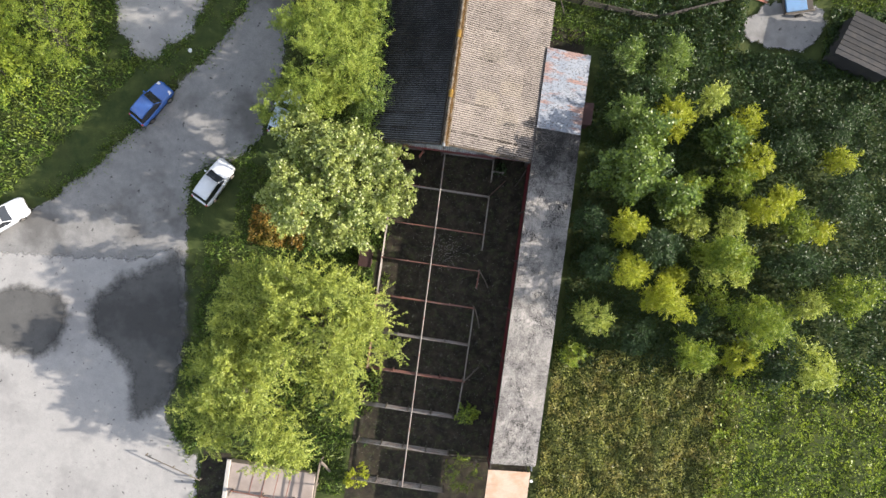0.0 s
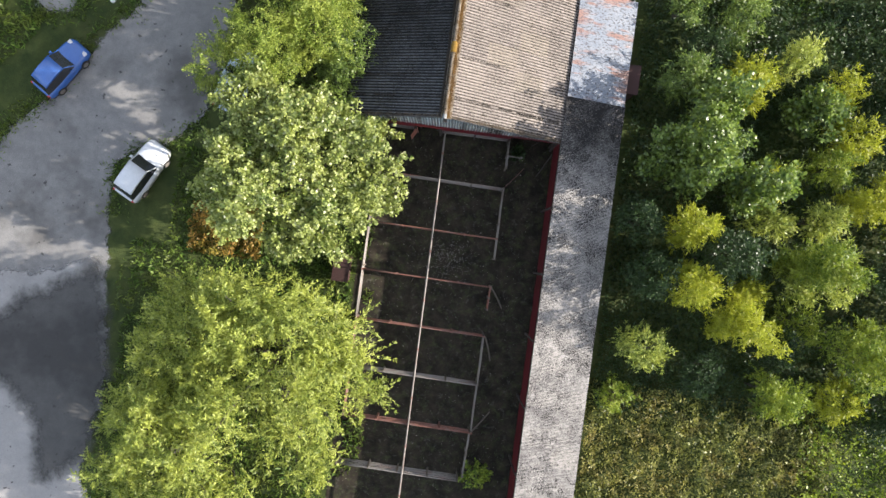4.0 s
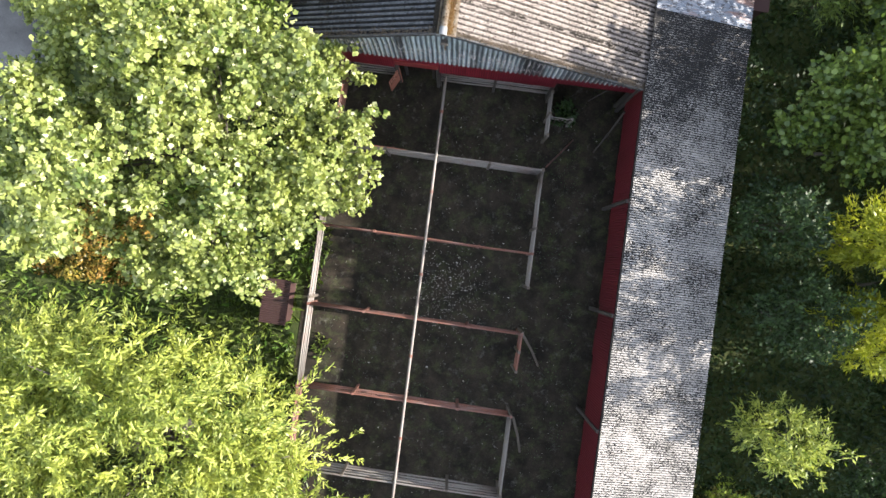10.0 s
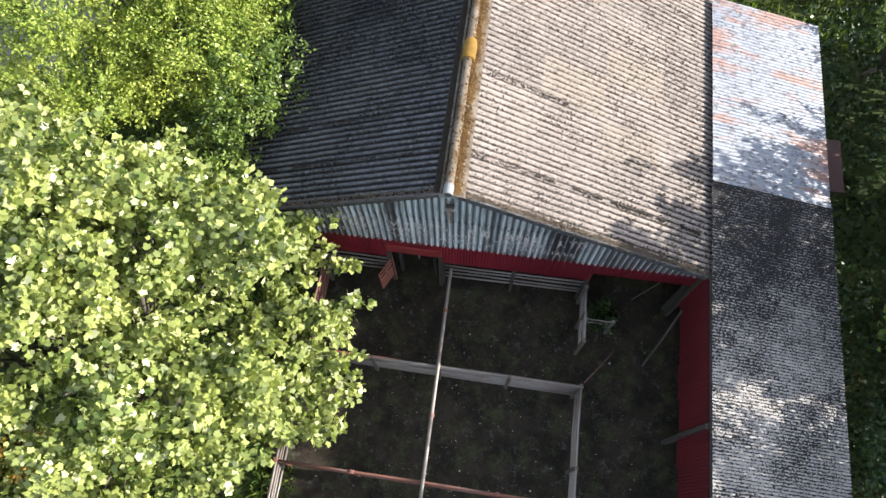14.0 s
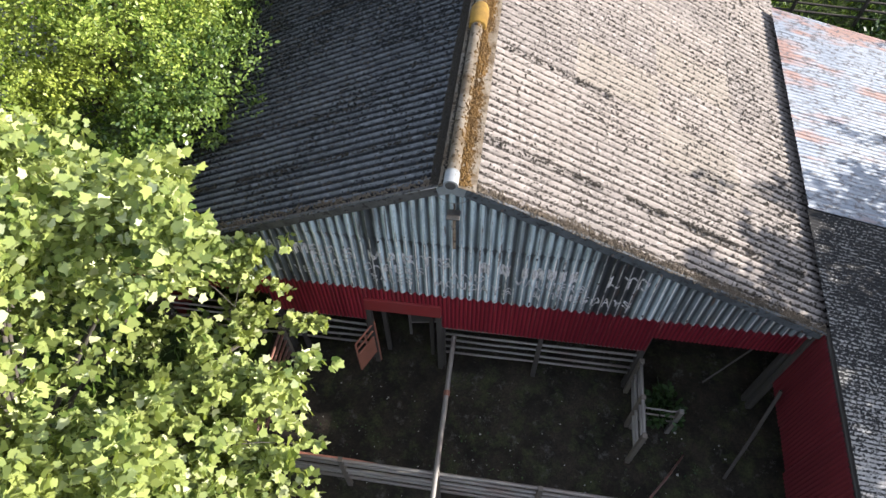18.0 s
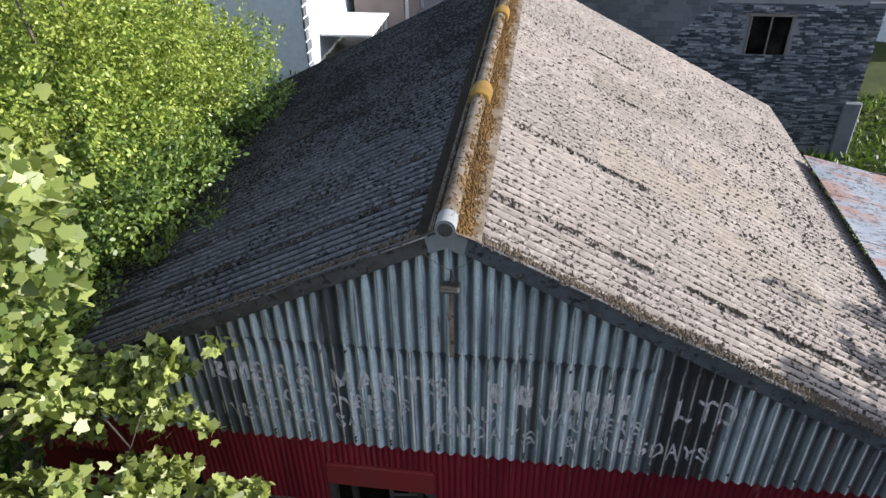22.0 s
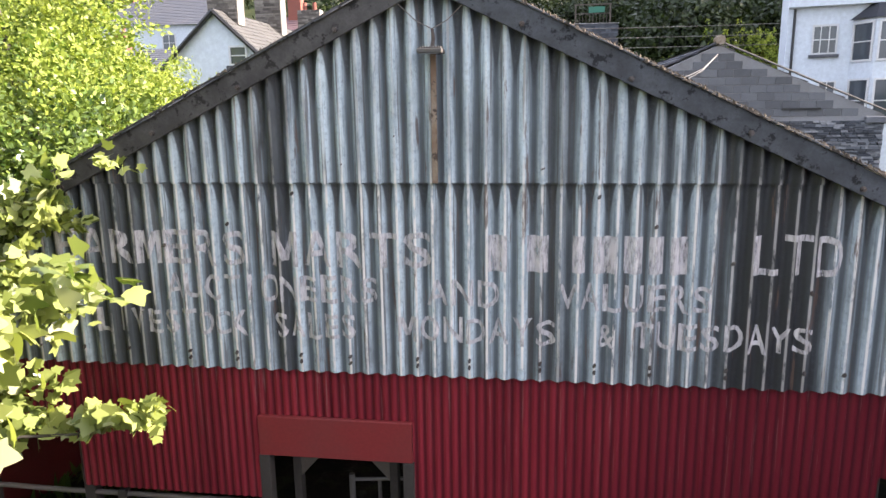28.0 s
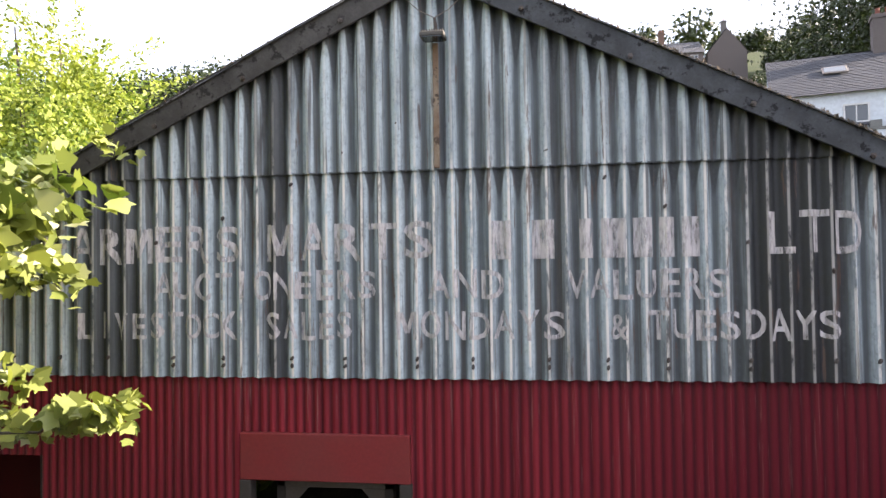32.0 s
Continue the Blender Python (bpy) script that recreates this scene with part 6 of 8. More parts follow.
# slate stones: thin courses
sv, sf = [], []
z = 0.6
while z < 4.74:
    h = rr.uniform(0.022, 0.07)
    x = 3.4
    while x < BX1 - 0.02:
        w = rr.uniform(0.08, 0.36)
        a, b = x, min(x + w - 0.012, BX1)
        lim = 4.3 + 0.9 * max(0.0, (z - 3.6)) + 0.2 * noise.noise(Vector((z * 3, 0, 0)))
        if a > lim and not (b > WX0 - 0.1 and a < WX1 + 0.1 and z + h > WZ0 and z < WZ1 + 0.06):
            k, pr = len(sv), rr.uniform(0.01, 0.05)
            y0 = BY - pr
            sv += [(a, y0, z), (b, y0, z + rr.uniform(-0.008, 0.008)), (b, y0, z + h - 0.008), (a, y0, z + h - 0.008), (a, BY + 0.02, z), (b, BY + 0.02, z), (b, BY + 0.02, z + h - 0.008), (a, BY + 0.02, z + h - 0.008)]
            sf += [(k, k + 1, k + 2, k + 3), (k + 1, k + 5, k + 6, k + 2), (k + 4, k, k + 3, k + 7), (k + 3, k + 2, k + 6, k + 7), (k + 4, k + 5, k + 1, k)]
        x += w
    z += h
tagged(place("slate_walling", mesh_of("slate_walling", sv, sf, M["slate_isl"]), shed, "thin courses of dark slate stone"), kind="stuff")
# near-black box filling the opening stands in for the unlit inside
win = part("window", boxed(WX0, WX1, BY - 0.02, BY + 0.12, WZ0, WZ1), M["void"], shed, "dark unglazed opening with pale frame")
bm = bmesh.new()
for q in ((WX0 - 0.10, WX1 + 0.10, WZ1, WZ1 + 0.07), (WX0 - 0.03, WX0 + 0.02, WZ0, WZ1), (WX1 - 0.02, WX1 + 0.03, WZ0, WZ1), ((WX0 + WX1) / 2 - 0.02, (WX0 + WX1) / 2 + 0.02, WZ0, WZ1)):
    box(bm, q[0], q[1], BY - 0.07, BY, q[2], q[3])
part("window_frame", bm, M["galv"], win)
xm = (BX0 + BX1) / 2
roof_plane(shed, "roof_left", M["slate"], (BX0 - 0.1, BY - 0.08, BE - 0.02), (BX0 - 0.1, BY + 16, BE - 0.02), (xm, BY + 16, BR + 0.04), (xm, BY - 0.08, BR + 0.04), 0.07, "", 0.5)
roof_plane(shed, "roof_right", M["slate_old"], (BX1 + 0.1, BY - 0.08, BE - 0.02), (BX1 + 0.1, BY + 16, BE - 0.02), (xm, BY + 16, BR + 0.04), (xm, BY - 0.08, BR + 0.04), 0.07, "", 0.5)
for sgn in (-1, 1):
    bm = bmesh.new()
    path_tube(bm, [(xm, BY - 0.1, BR + 0.10), (xm + sgn * 4.5, BY - 0.1, BE + 0.06)], [0.03, 0.03], 6)
    part("verge", bm, M["slate_old"] if sgn > 0 else M["slate"], shed)
bm = bmesh.new()
tube(bm, (xm, BY - 0.2, BR + 0.13), (xm, BY + 0.1, BR + 0.13), 0.13, 0.13, 16)
part("ridge_end", bm, M["cap"], shed)
part("corbel", boxed(BX1 - 0.5, BX1 + 0.2, BY - 0.1, BY + 0.1, BE - 0.22, BE - 0.04, 0.02), M["slate_stone"], shed)
part("iron_strap", boxed(7.3, 8.3, BY - 0.06, BY - 0.02, 5.08, 5.13), M["black"], shed)
part("low_wall", boxed(BX1 - 0.35, BX1 + 0.16, BY - 0.16, BY - 0.01, 0.0, 2.05, 0.04), M["slate_stone"], shed)
for k, dz in ((0, 0.0), (1, 0.12)):
    cab = bmesh.new()
    pts = [(xm - 0.05, BY - 0.15, BR - 0.25)] + [(xm - 0.1 - 3.6 * u, BY - 0.3 - 5 * u * 0.2, BR - 0.25 - 1.35 * u ** 0.55 - dz * math.sin(3.14 * u) + 0.25 * u * u) for u in (0.1, 0.2, 0.35, 0.5, 0.7, 0.9, 1.0)]
    path_tube(cab, pts, [0.013] * len(pts), 6)
    part("cable", cab, M["concrete"], shed, "pale sagging cable")

# white house with bay windows and battlements
HX0, HX1, HY = 10.6, 24.0, 26.0
house = thing("white_house", "tall white rendered house with slate roof and bays", "house")
part("house_wall", boxed(HX0, HX1, HY, HY + 8, 0.5, 11.0), M["render"], house)
roof_plane(house, "roof_front", M["slate"], (HX0 - 0.1, HY - 0.25, 10.95), (HX1, HY - 0.25, 10.95), (HX1, HY + 4, 13.6), (HX0 - 0.1, HY + 4, 13.6), 0.03, "", 0.2, 0.3)
roof_plane(house, "roof_back", M["slate"], (HX0 - 0.1, HY + 8.2, 10.95), (HX1, HY + 8.2, 10.95), (HX1, HY + 4, 13.6), (HX0 - 0.1, HY + 4, 13.6), 0.07)
bm = bmesh.new()
vs = [bm.verts.new(q) for q in ((HX0, HY, 11.0), (HX0, HY + 8, 11.0), (HX0, HY + 4, 13.55), (HX0 + 0.1, HY, 11.0), (HX0 + 0.1, HY + 8, 11.0), (HX0 + 0.1, HY + 4, 13.55))]
for f in ((0, 1, 2), (5, 4, 3), (0, 3, 4, 1), (1, 4, 5, 2), (2, 5, 3, 0)):
    bm.faces.new([vs[i] for i in f])
part("gable_wall", bm, M["render"], house)
sky_l = part("skylight", boxed(-0.5, 0.5, -0.4, 0.4, 0.0, 0.06, 0.01), M["galv"], house, "pale rooflight in a metal frame")
sky_l.matrix_basis = pose(13.2, HY + 1.95, 12.42, 32.0, 0, 0)
g2 = part("pane", boxed(-0.42, 0.42, -0.32, 0.32, 0.062, 0.07), M["glass"], sky_l)
chimney(house, 15.6, HY + 4, 12.6, 15.2, 1.3, 0.7, M["brown_stone"], 3)
window(house, 13.25, 14.2, 9.7, 10.5, HY, (1, 0))
window(house, 11.5, 12.05, 9.6, 10.4, HY, (0, 1), M["slate"])
window(house, 11.54, 12.47, 7.09, 8.25, HY, (2, 1))
window(house, 11.9, 12.55, 5.3, 6.05, HY, (1, 0))
# crenellated porch wall in front of the upper floor
par = part("parapet", boxed(HX0, HX1, HY - 0.35, HY - 0.02, 8.95, 9.30), M["render"], house, "white parapet with stone battlements")
part("string_course", boxed(HX0 - 0.02, HX1, HY - 0.40, HY - 0.02, 9.30, 9.42, 0.01), M["battlement"], par, "grey stone course")
for k in range(15):
    part("merlon", boxed(HX0 + 0.02 + k * 0.88, HX0 + 0.44 + k * 0.88, HY - 0.40, HY - 0.06, 9.42, 9.70, 0.015), M["battlement"], par, "grey stone merlon")
# bays
for bx in (12.95, 18.6):
    bay = bmesh.new()
    prof = [(bx, HY), (bx + 0.7, HY - 1.0), (bx + 2.6, HY - 1.0), (bx + 3.3, HY)]
    lo = [bay.verts.new((x, y, 1.0)) for x, y in prof]
    hi = [bay.verts.new((x, y, 8.35)) for x, y in prof]
    for i in range(3):
        bay.faces.new((lo[i], lo[i + 1], hi[i + 1], hi[i]))
    bay.faces.new(hi)
    bmesh.ops.recalc_face_normals(bay, faces=bay.faces)
    bo = part("bay", bay, M["render"], house)
    rf = bmesh.new()
    e = [rf.verts.new((x + (x - bx - 1.65) * 0.08, y - 0.12, 8.35)) for x, y in prof]
    t = [rf.verts.new((bx + 0.9, HY, 9.2)), rf.verts.new((bx + 2.4, HY, 9.2))]
    for f in ((e[0], e[1], t[0]), (e[1], e[2], t[1], t[0]), (e[2], e[3], t[1])):
        rf.faces.new(f)
    bmesh.ops.solidify(rf, geom=rf.faces[:], thickness=0.06)
    part("bay_roof", rf, M["slate"], bo, "small slate bay roof")
    for z0, z1 in ((6.75, 8.25), (4.4, 6.1)):
        window(bo, bx + 0.78, bx + 2.52, z0, z1, HY - 1.0, (2, 1), None, False)
        sl_w = window(bo, 0.05, 1.1, z0, z1, 0.0, (0, 1), None, False)
        sl_w.matrix_basis = pose(bx + 0.02, HY - 0.03, 0, 0, 0, -55)
for x in (HX0 + 0.25,):
    bm = bmesh.new()
    path_tube(bm, [(x, HY - 0.1, 8.9), (x, HY - 0.1, 3.0), (x, HY - 0.1, 0.8)], [0.05] * 3, 8)
    part("downpipe", bm, M["black"], house, "black downpipe")
dish = bmesh.new()
tube(dish, (0, 0, 0), (0, -0.09, 0), 0.10, 0.30, 20)
o = part("satellite_dish", dish, M["frame"])
o.matrix_basis = pose(11.25, HY - 0.2, 10.35, 0, 0, 20)
tagged(o, "round pale satellite dish fixed on the white house", "satellite dish")

turned = pose(HX0, HY, 0, 0, 0, -15) @ pose(-HX0, -HY, 0)
house.matrix_basis = turned
o.matrix_basis = turned @ o.matrix_basis

M["brown_brick"] = paint("old_brown_brick", (0.22, 0.135, 0.10), 0.9, wear=0.5, scale=4.0, dirt=(0.10, 0.075, 0.06), bumps=0.6)
M["pale_brick"] = paint("pale_weathered_brick", (0.42, 0.33, 0.29), 0.9, wear=0.5, scale=5.0, dirt=(0.25, 0.20, 0.18), bumps=0.6)
# white cottage with slate roof and stone chimneys
CX0, CX1, CY, CE, CR = -12.95, -7.40, 17.7, 6.0, 8.55
cot = thing("cottage", "white cottage with slate roof and stone chimneys", "house")
bm = bmesh.new()
gable_prism(bm, CX0, CX1, CY, CY + 13, CE, CR, 0.0)
part("cottage_wall", bm, M["render"], cot)
xm = (CX0 + CX1) / 2
roof_plane(cot, "roof_right", M["slate_old"], (CX1 + 0.25, CY - 0.15, CE - 0.22), (CX1 + 0.25, CY + 13, CE - 0.22), (xm, CY + 13, CR + 0.04), (xm, CY - 0.15, CR + 0.04), 0.03, "", 0.22, 0.3)
roof_plane(cot, "roof_left", M["slate"], (CX0 - 0.25, CY - 0.15, CE - 0.22), (CX0 - 0.25, CY + 13, CE - 0.22), (xm, CY + 13, CR + 0.04), (xm, CY - 0.15, CR + 0.04), 0.03, "", 0.22, 0.3)
for sgn in (-1, 1):
    bm = bmesh.new()
    path_tube(bm, [(xm, CY - 0.17, CR - 0.03), (xm + sgn * 3.0, CY - 0.17, CE - 0.28)], [0.08, 0.08], 6)
    part("verge_board", bm, M["black"], cot)
for y, z1 in ((CY + 0.9, CR + 1.7), (CY + 5.0, CR + 1.6), (CY + 10.0, CR + 1.2)):
    chimney(cot, xm, y, CR - 0.4, z1, 1.05, 0.55, M["stone_stack"], 2, True)
window(cot, -9.75, -9.1, 6.75, 7.4, CY, (0, 1))
bm = bmesh.new()
tube(bm, (-8.6, CY + 3.5, 7.2), (-8.6, CY + 3.5, 8.0), 0.05)
part("vent_pipe", bm, M["black"], cot)
for k in range(14):
    part("quoin", boxed(CX1 - 0.02, CX1 + 0.05, CY - 0.05, CY + (0.45 if k % 2 else 0.28), 0.2 + k * 0.4, 0.52 + k * 0.4, 0.01), M["slate_stone"], cot)
# balcony and porch on the sunlit side
bal = thing("balcony", "white balcony with picket rail on the cottage side", "balcony", (0, 0, 0.5))
part("balcony_floor", boxed(CX1 + 0.02, CX1 + 2.6, CY + 5.5, CY + 9.5, 3.0, 3.2), M["frame"], bal)
for k in range(22):
    part("picket", boxed(CX1 + 0.10 + 0.115 * k, CX1 + 0.16 + 0.115 * k, CY + 5.45, CY + 5.50, 3.2, 4.15), M["frame"], bal)
for k in range(22):
    part("picket", boxed(CX1 + 2.55, CX1 + 2.60, CY + 5.55 + 0.18 * k, CY + 5.62 + 0.18 * k, 3.2, 4.15), M["frame"], bal)
part("handrail", boxed(CX1 + 0.05, CX1 + 2.65, CY + 5.42, CY + 5.52, 4.12, 4.2), M["frame"], bal)
for y in (5.6, 9.3):
    part("post", boxed(CX1 + 2.45, CX1 + 2.58, CY + y, CY + y + 0.12, -0.4, 3.0), M["frame"], bal)
part("brick_base", boxed(CX1 + 0.3, CX1 + 2.4, CY + 5.6, CY + 9.3, -0.4, 3.0, 0.02), M["pale_brick"], bal, "pale weathered brick base under the balcony")
oh = thing("outhouse", "low brown brick outhouse with slate roof", "outhouse")
part("wall", boxed(-6.2, 0.8, 29.6, 34.0, 0.8, 4.2), M["brown_brick"], oh)
roof_plane(oh, "roof_front", M["slate"], (-6.4, 29.4, 4.1), (1.0, 29.4, 4.1), (1.0, 31.8, 5.4), (-6.4, 31.8, 5.4), 0.06, "", 0.3, 0.35)
roof_plane(oh, "roof_back", M["slate"], (-6.4, 34.2, 4.1), (1.0, 34.2, 4.1), (1.0, 31.8, 5.4), (-6.4, 31.8, 5.4), 0.06)
gw = thing("garden_wall", "old brown stone garden wall beside the cottage yard", "wall", kind="")
for k in range(8):
    part("wall_bay", boxed(-1.2 + 0.02 * (k % 2), -0.75, 18.6 + 2.0 * k, 20.59 + 2.0 * k, 0.4, 3.1 + 0.12 * math.sin(k * 2.3), 0.03), M["brown_brick"], gw)
    part("coping", boxed(-1.28, -0.67, 18.6 + 2.0 * k, 20.58 + 2.0 * k, 3.1 + 0.12 * math.sin(k * 2.3), 3.2 + 0.12 * math.sin(k * 2.3), 0.02), M["slate_stone"], gw)
porch = thing("porch", "pale lean-to porch roof below the balcony", "porch")
part("porch_roof", boxed(CX1 + 0.05, CX1 + 2.0, CY + 1.5, CY + 4.5, 2.3, 2.38, 0.01), M["frame"], porch)
for k in range(5):
    bm = bmesh.new()
    tube(bm, (CX1 + 1.86, CY + 1.6 + 0.55 * k, 0.6), (CX1 + 1.86, CY + 2.15 + 0.55 * k, 2.25), 0.03)
    part("lattice_bar", bm, M["frame"], porch)
for y in (1.6, 4.3):
    part("post", boxed(CX1 + 1.8, CX1 + 1.92, CY + y, CY + y + 0.1, 0.2, 2.3), M["frame"], porch)

# purple-red tiled house
rh = thing("tiled_house", "house with purple-red tiled roof and brick chimneys", "house")
part("house_wall", boxed(-16.5, -6.5, 38, 46, 0.8, 8.4), M["render"], rh)
roof_plane(rh, "roof_front", M["tile_red"], (-16.7, 37.7, 8.3), (-6.2, 37.7, 8.3), (-6.2, 42, 11.2), (-16.7, 42, 11.2), 0.03, "", 0.28, 0.4)
roof_plane(rh, "roof_back", M["tile_red"], (-16.7, 46.3, 8.3), (-6.2, 46.3, 8.3), (-6.2, 42, 11.2), (-16.7, 42, 11.2), 0.06)
chimney(rh, -15.9, 42, 10.6, 13.6, 0.9, 0.7, M["brick"], 2)
chimney(rh, -7.2, 42, 10.6, 13.6, 0.9, 0.7, M["brick"], 2)
bm = bmesh.new()
path_tube(bm, [(-11.0, 38.2, 7.8), (-11.0, 38.0, 8.6), (-11.0, 38.0, 9.6)], [0.07] * 3, 8)
part("soil_pipe", bm, M["brick"], rh)
# more roofs of the town
for label, x0, x1, y0, zz in (("low slate-roofed cottage beyond the trees", -26, -18, 33, 6.6), ("far grey slate cottage on the slope", -44, -34, 60, 15.0), ("slate-roofed house between the trees", -33, -25, 46, 11.5)):
    h2 = thing("cottage", label, "house")
    part("house_wall", boxed(x0, x1, y0, y0 + 7, land(x0, y0) - 2, zz), M["render"], h2)
    roof_plane(h2, "roof_front", M["slate"], (x0 - 0.2, y0 - 0.3, zz - 0.1), (x1 + 0.2, y0 - 0.3, zz - 0.1), (x1 + 0.2, y0 + 3.5, zz + 2.3), (x0 - 0.2, y0 + 3.5, zz + 2.3), 0.06)
    roof_plane(h2, "roof_back", M["slate"], (x0 - 0.2, y0 + 7.3, zz - 0.1), (x1 + 0.2, y0 + 7.3, zz - 0.1), (x1 + 0.2, y0 + 3.5, zz + 2.3), (x0 - 0.2, y0 + 3.5, zz + 2.3), 0.06)
    chimney(h2, x0 + 0.6, y0 + 3.5, zz + 1.6, zz + 3.4, 0.9, 0.7, M["brick"], 2)
    for k in range(2):
        window(h2, x0 + 1.5 + 3.5 * k, x0 + 2.6 + 3.5 * k, zz - 2.0, zz - 0.7, y0, (1, 1))

# terrace high on the hill
TX, TY, TB, TE, TR = 9.6, 108.0, 31.0, 37.2, 40.0
ter = thing("terrace", "brown stone terrace houses high on the hill", "house")
part("terrace_wall", boxed(TX, TX + 16.5, TY, TY + 8, TB - 4, TE), M["brown_stone"], ter)
roof_plane(ter, "roof_front", M["slate"], (TX - 0.3, TY - 0.3, TE - 0.1), (TX + 16.8, TY - 0.3, TE - 0.1), (TX + 16.8, TY + 4, TR), (TX - 0.3, TY + 4, TR), 0.08, "", 0.4)
for k, x in enumerate((TX + 5.2, TX + 10.8)):
    chimney(ter, x, TY + 4, TR - 0.4, TR + 1.9, 0.9, 0.7, M["brown_brick"], 3)
for k in range(6):
    window(ter, TX + 1.0 + k * 2.7, TX + 2.2 + k * 2.7, TE - 1.9, TE - 0.4, TY, (1, 0))
for k in range(2):
    b2 = part("bay_gable", boxed(TX + 6.0 + 3.4 * k, TX + 8.2 + 3.4 * k, TY - 1.2, TY, TB + 1.2, TE - 1.9), M["render"], ter)
    gb = bmesh.new()
    x0 = TX + 5.8 + 3.4 * k
    vs = [gb.verts.new(q) for q in ((x0, TY - 1.4, TE - 1.9), (x0 + 2.6, TY - 1.4, TE - 1.9), (x0 + 1.3, TY - 1.4, TE - 0.6), (x0, TY, TE - 1.9), (x0 + 2.6, TY, TE - 1.9), (x0 + 1.3, TY, TE - 0.6))]
    for f in ((0, 1, 2), (5, 4, 3), (0, 3, 4, 1), (1, 4, 5, 2), (2, 5, 3, 0)):
        gb.faces.new([vs[i] for i in f])
    part("bay_roof", gb, M["brown_brick"], b2)
    window(b2, TX + 6.25 + 3.4 * k, TX + 7.95 + 3.4 * k, TB + 2.0, TE - 2.2, TY - 1.2, (1, 0), None, False)
part("white_annex", boxed(TX + 11.6, TX + 16.0, TY - 3, TY, TB - 4, TB + 2.6), M["render"], ter)
t2 = thing("hill_house", "tall grey gabled house beside the terrace", "house")
bm = bmesh.new()
gable_prism(bm, 27.2, 33.2, 110, 124, 37.6, 41.4, 24)
part("house_wall", bm, M["brown_stone"], t2)
roof_plane(t2, "roof_right", M["slate_warm"], (33.5, 109.7, 37.4), (33.5, 124, 37.4), (30.2, 124, 41.5), (30.2, 109.7, 41.5), 0.08, "", 0.4)
roof_plane(t2, "roof_left", M["slate"], (26.9, 109.7, 37.4), (26.9, 124, 37.4), (30.2, 124, 41.5), (30.2, 109.7, 41.5), 0.08, "", 0.4)
chimney(t2, 30.2, 112, 40.8, 43.2, 0.8, 0.7, M["slate_warm"], 1)
# railing on the slope and the garden swing frame
rf = rail_fence("slope_railing", "pale metal railing along the hillside path", (22.0, 96.0), (34.0, 94.0), 1.2, 2, (0, 0.2, 0.4, 0.6, 0.8, 1.0), M["galv"], M["galv"], 0.06, gap=0.5)
rf.location.z = land(28, 95) + 0.6
sw = thing("climbing_frame", "small timber frame with green panel on the slope", "swing frame", (4.6, 56.0, 11.55))
for x in (-1.4, 1.4):
    part("post", boxed(x - 0.06, x + 0.06, -0.06, 0.06, 0.0, 1.55), M["timber"], sw)
part("beam", boxed(-1.5, 1.5, -0.06, 0.06, 1.55, 1.65), M["timber"], sw)
for k in range(11):
    part("baluster", boxed(-1.4 + 0.28 * k, -1.36 + 0.28 * k, 0.10, 0.14, 0.0, 0.85), M["timber"], sw)
part("rail", boxed(-1.5, 1.5, 0.09, 0.15, 0.85, 0.92), M["timber"], sw)
M["green_panel"] = paint("green_panel", (0.05, 0.22, 0.14), 0.6, wear=0.2)
part("panel", boxed(-0.35, 0.95, -0.04, 0.04, 0.95, 1.42), M["green_panel"], sw, "green panel")
# overhead wires
for k in range(3):
    w = bmesh.new()
    pts = [(-10 + 5.0 * i, 34.0 - 0.2 * i, 8.4 + 0.5 * k - 0.35 * math.sin(math.pi * (i % 8) / 8)) for i in range(9)]
    path_tube(w, pts, [0.014] * 9, 5)
    tagged(part("overhead_wire", w, M["galv"]), "thin grey overhead wire between the houses", "wire")
for x in (-10.0, 30.0):
    bm = bmesh.new()
    tube(bm, (x, 34.0 - 0.04 * (x + 10), 0), (x, 34.0 - 0.04 * (x + 10), 9.6), 0.14, 0.10, 10)
    tagged(part("wire_pole", bm, M["timber"]), "tall timber pole carrying overhead wires", "pole")

# ---------------------------------------------------------------- trees and plants
def unit(v):
    return v / np.maximum(np.linalg.norm(v, axis=-1, keepdims=True), 1e-9)


def leaf_shape(kind):
    """Outline of one leaf in its own plane, stem at the origin, length 1 along +y."""
    if kind == "maple":
        half = [(0.15, 0.0), (0.44, 0.10), (0.37, 0.28), (0.57, 0.52), (0.31, 0.58), (0.15, 0.84), (0.0, 1.0)]
        return np.array([(0.0, 0.04)] + half + [(-x, y) for x, y in half[-2::-1]])
    if kind == "oval":
        return np.array([(0, 0), (0.26, 0.3), (0.22, 0.68), (0, 1.0), (-0.22, 0.68), (-0.26, 0.3)])
    if kind == "chip":
        return np.array([(0, 0), (0.30, 0.48), (0, 1.0), (-0.30, 0.48)])
    return np.array([(0, 0), (0.13, 0.45), (0, 1.0), (-0.13, 0.45)])


def leaves(rng, pos, axis, normal, size, kind):
    """Vertices and faces of leaves at pos, tips along axis, faces along normal."""
    shp = leaf_shape(kind)
    k, n = len(shp), len(pos)
    ax = unit(axis)
    nr = unit(normal - ax * np.sum(normal * ax, 1, keepdims=True))
    sd = np.cross(ax, nr)
    s = (size * rng.uniform(0.6, 1.25, n))[:, None, None]
    curl = -0.18 * (shp[:, 0] ** 2 * 2.0 + shp[:, 1] ** 2 * 0.8)
    v = pos[:, None, :] + s * (sd[:, None, :] * shp[None, :, :1] + ax[:, None, :] * shp[None, :, 1:] + nr[:, None, :] * curl[None, :, None])
    return v.reshape(-1, 3), np.arange(n * k).reshape(n, k)


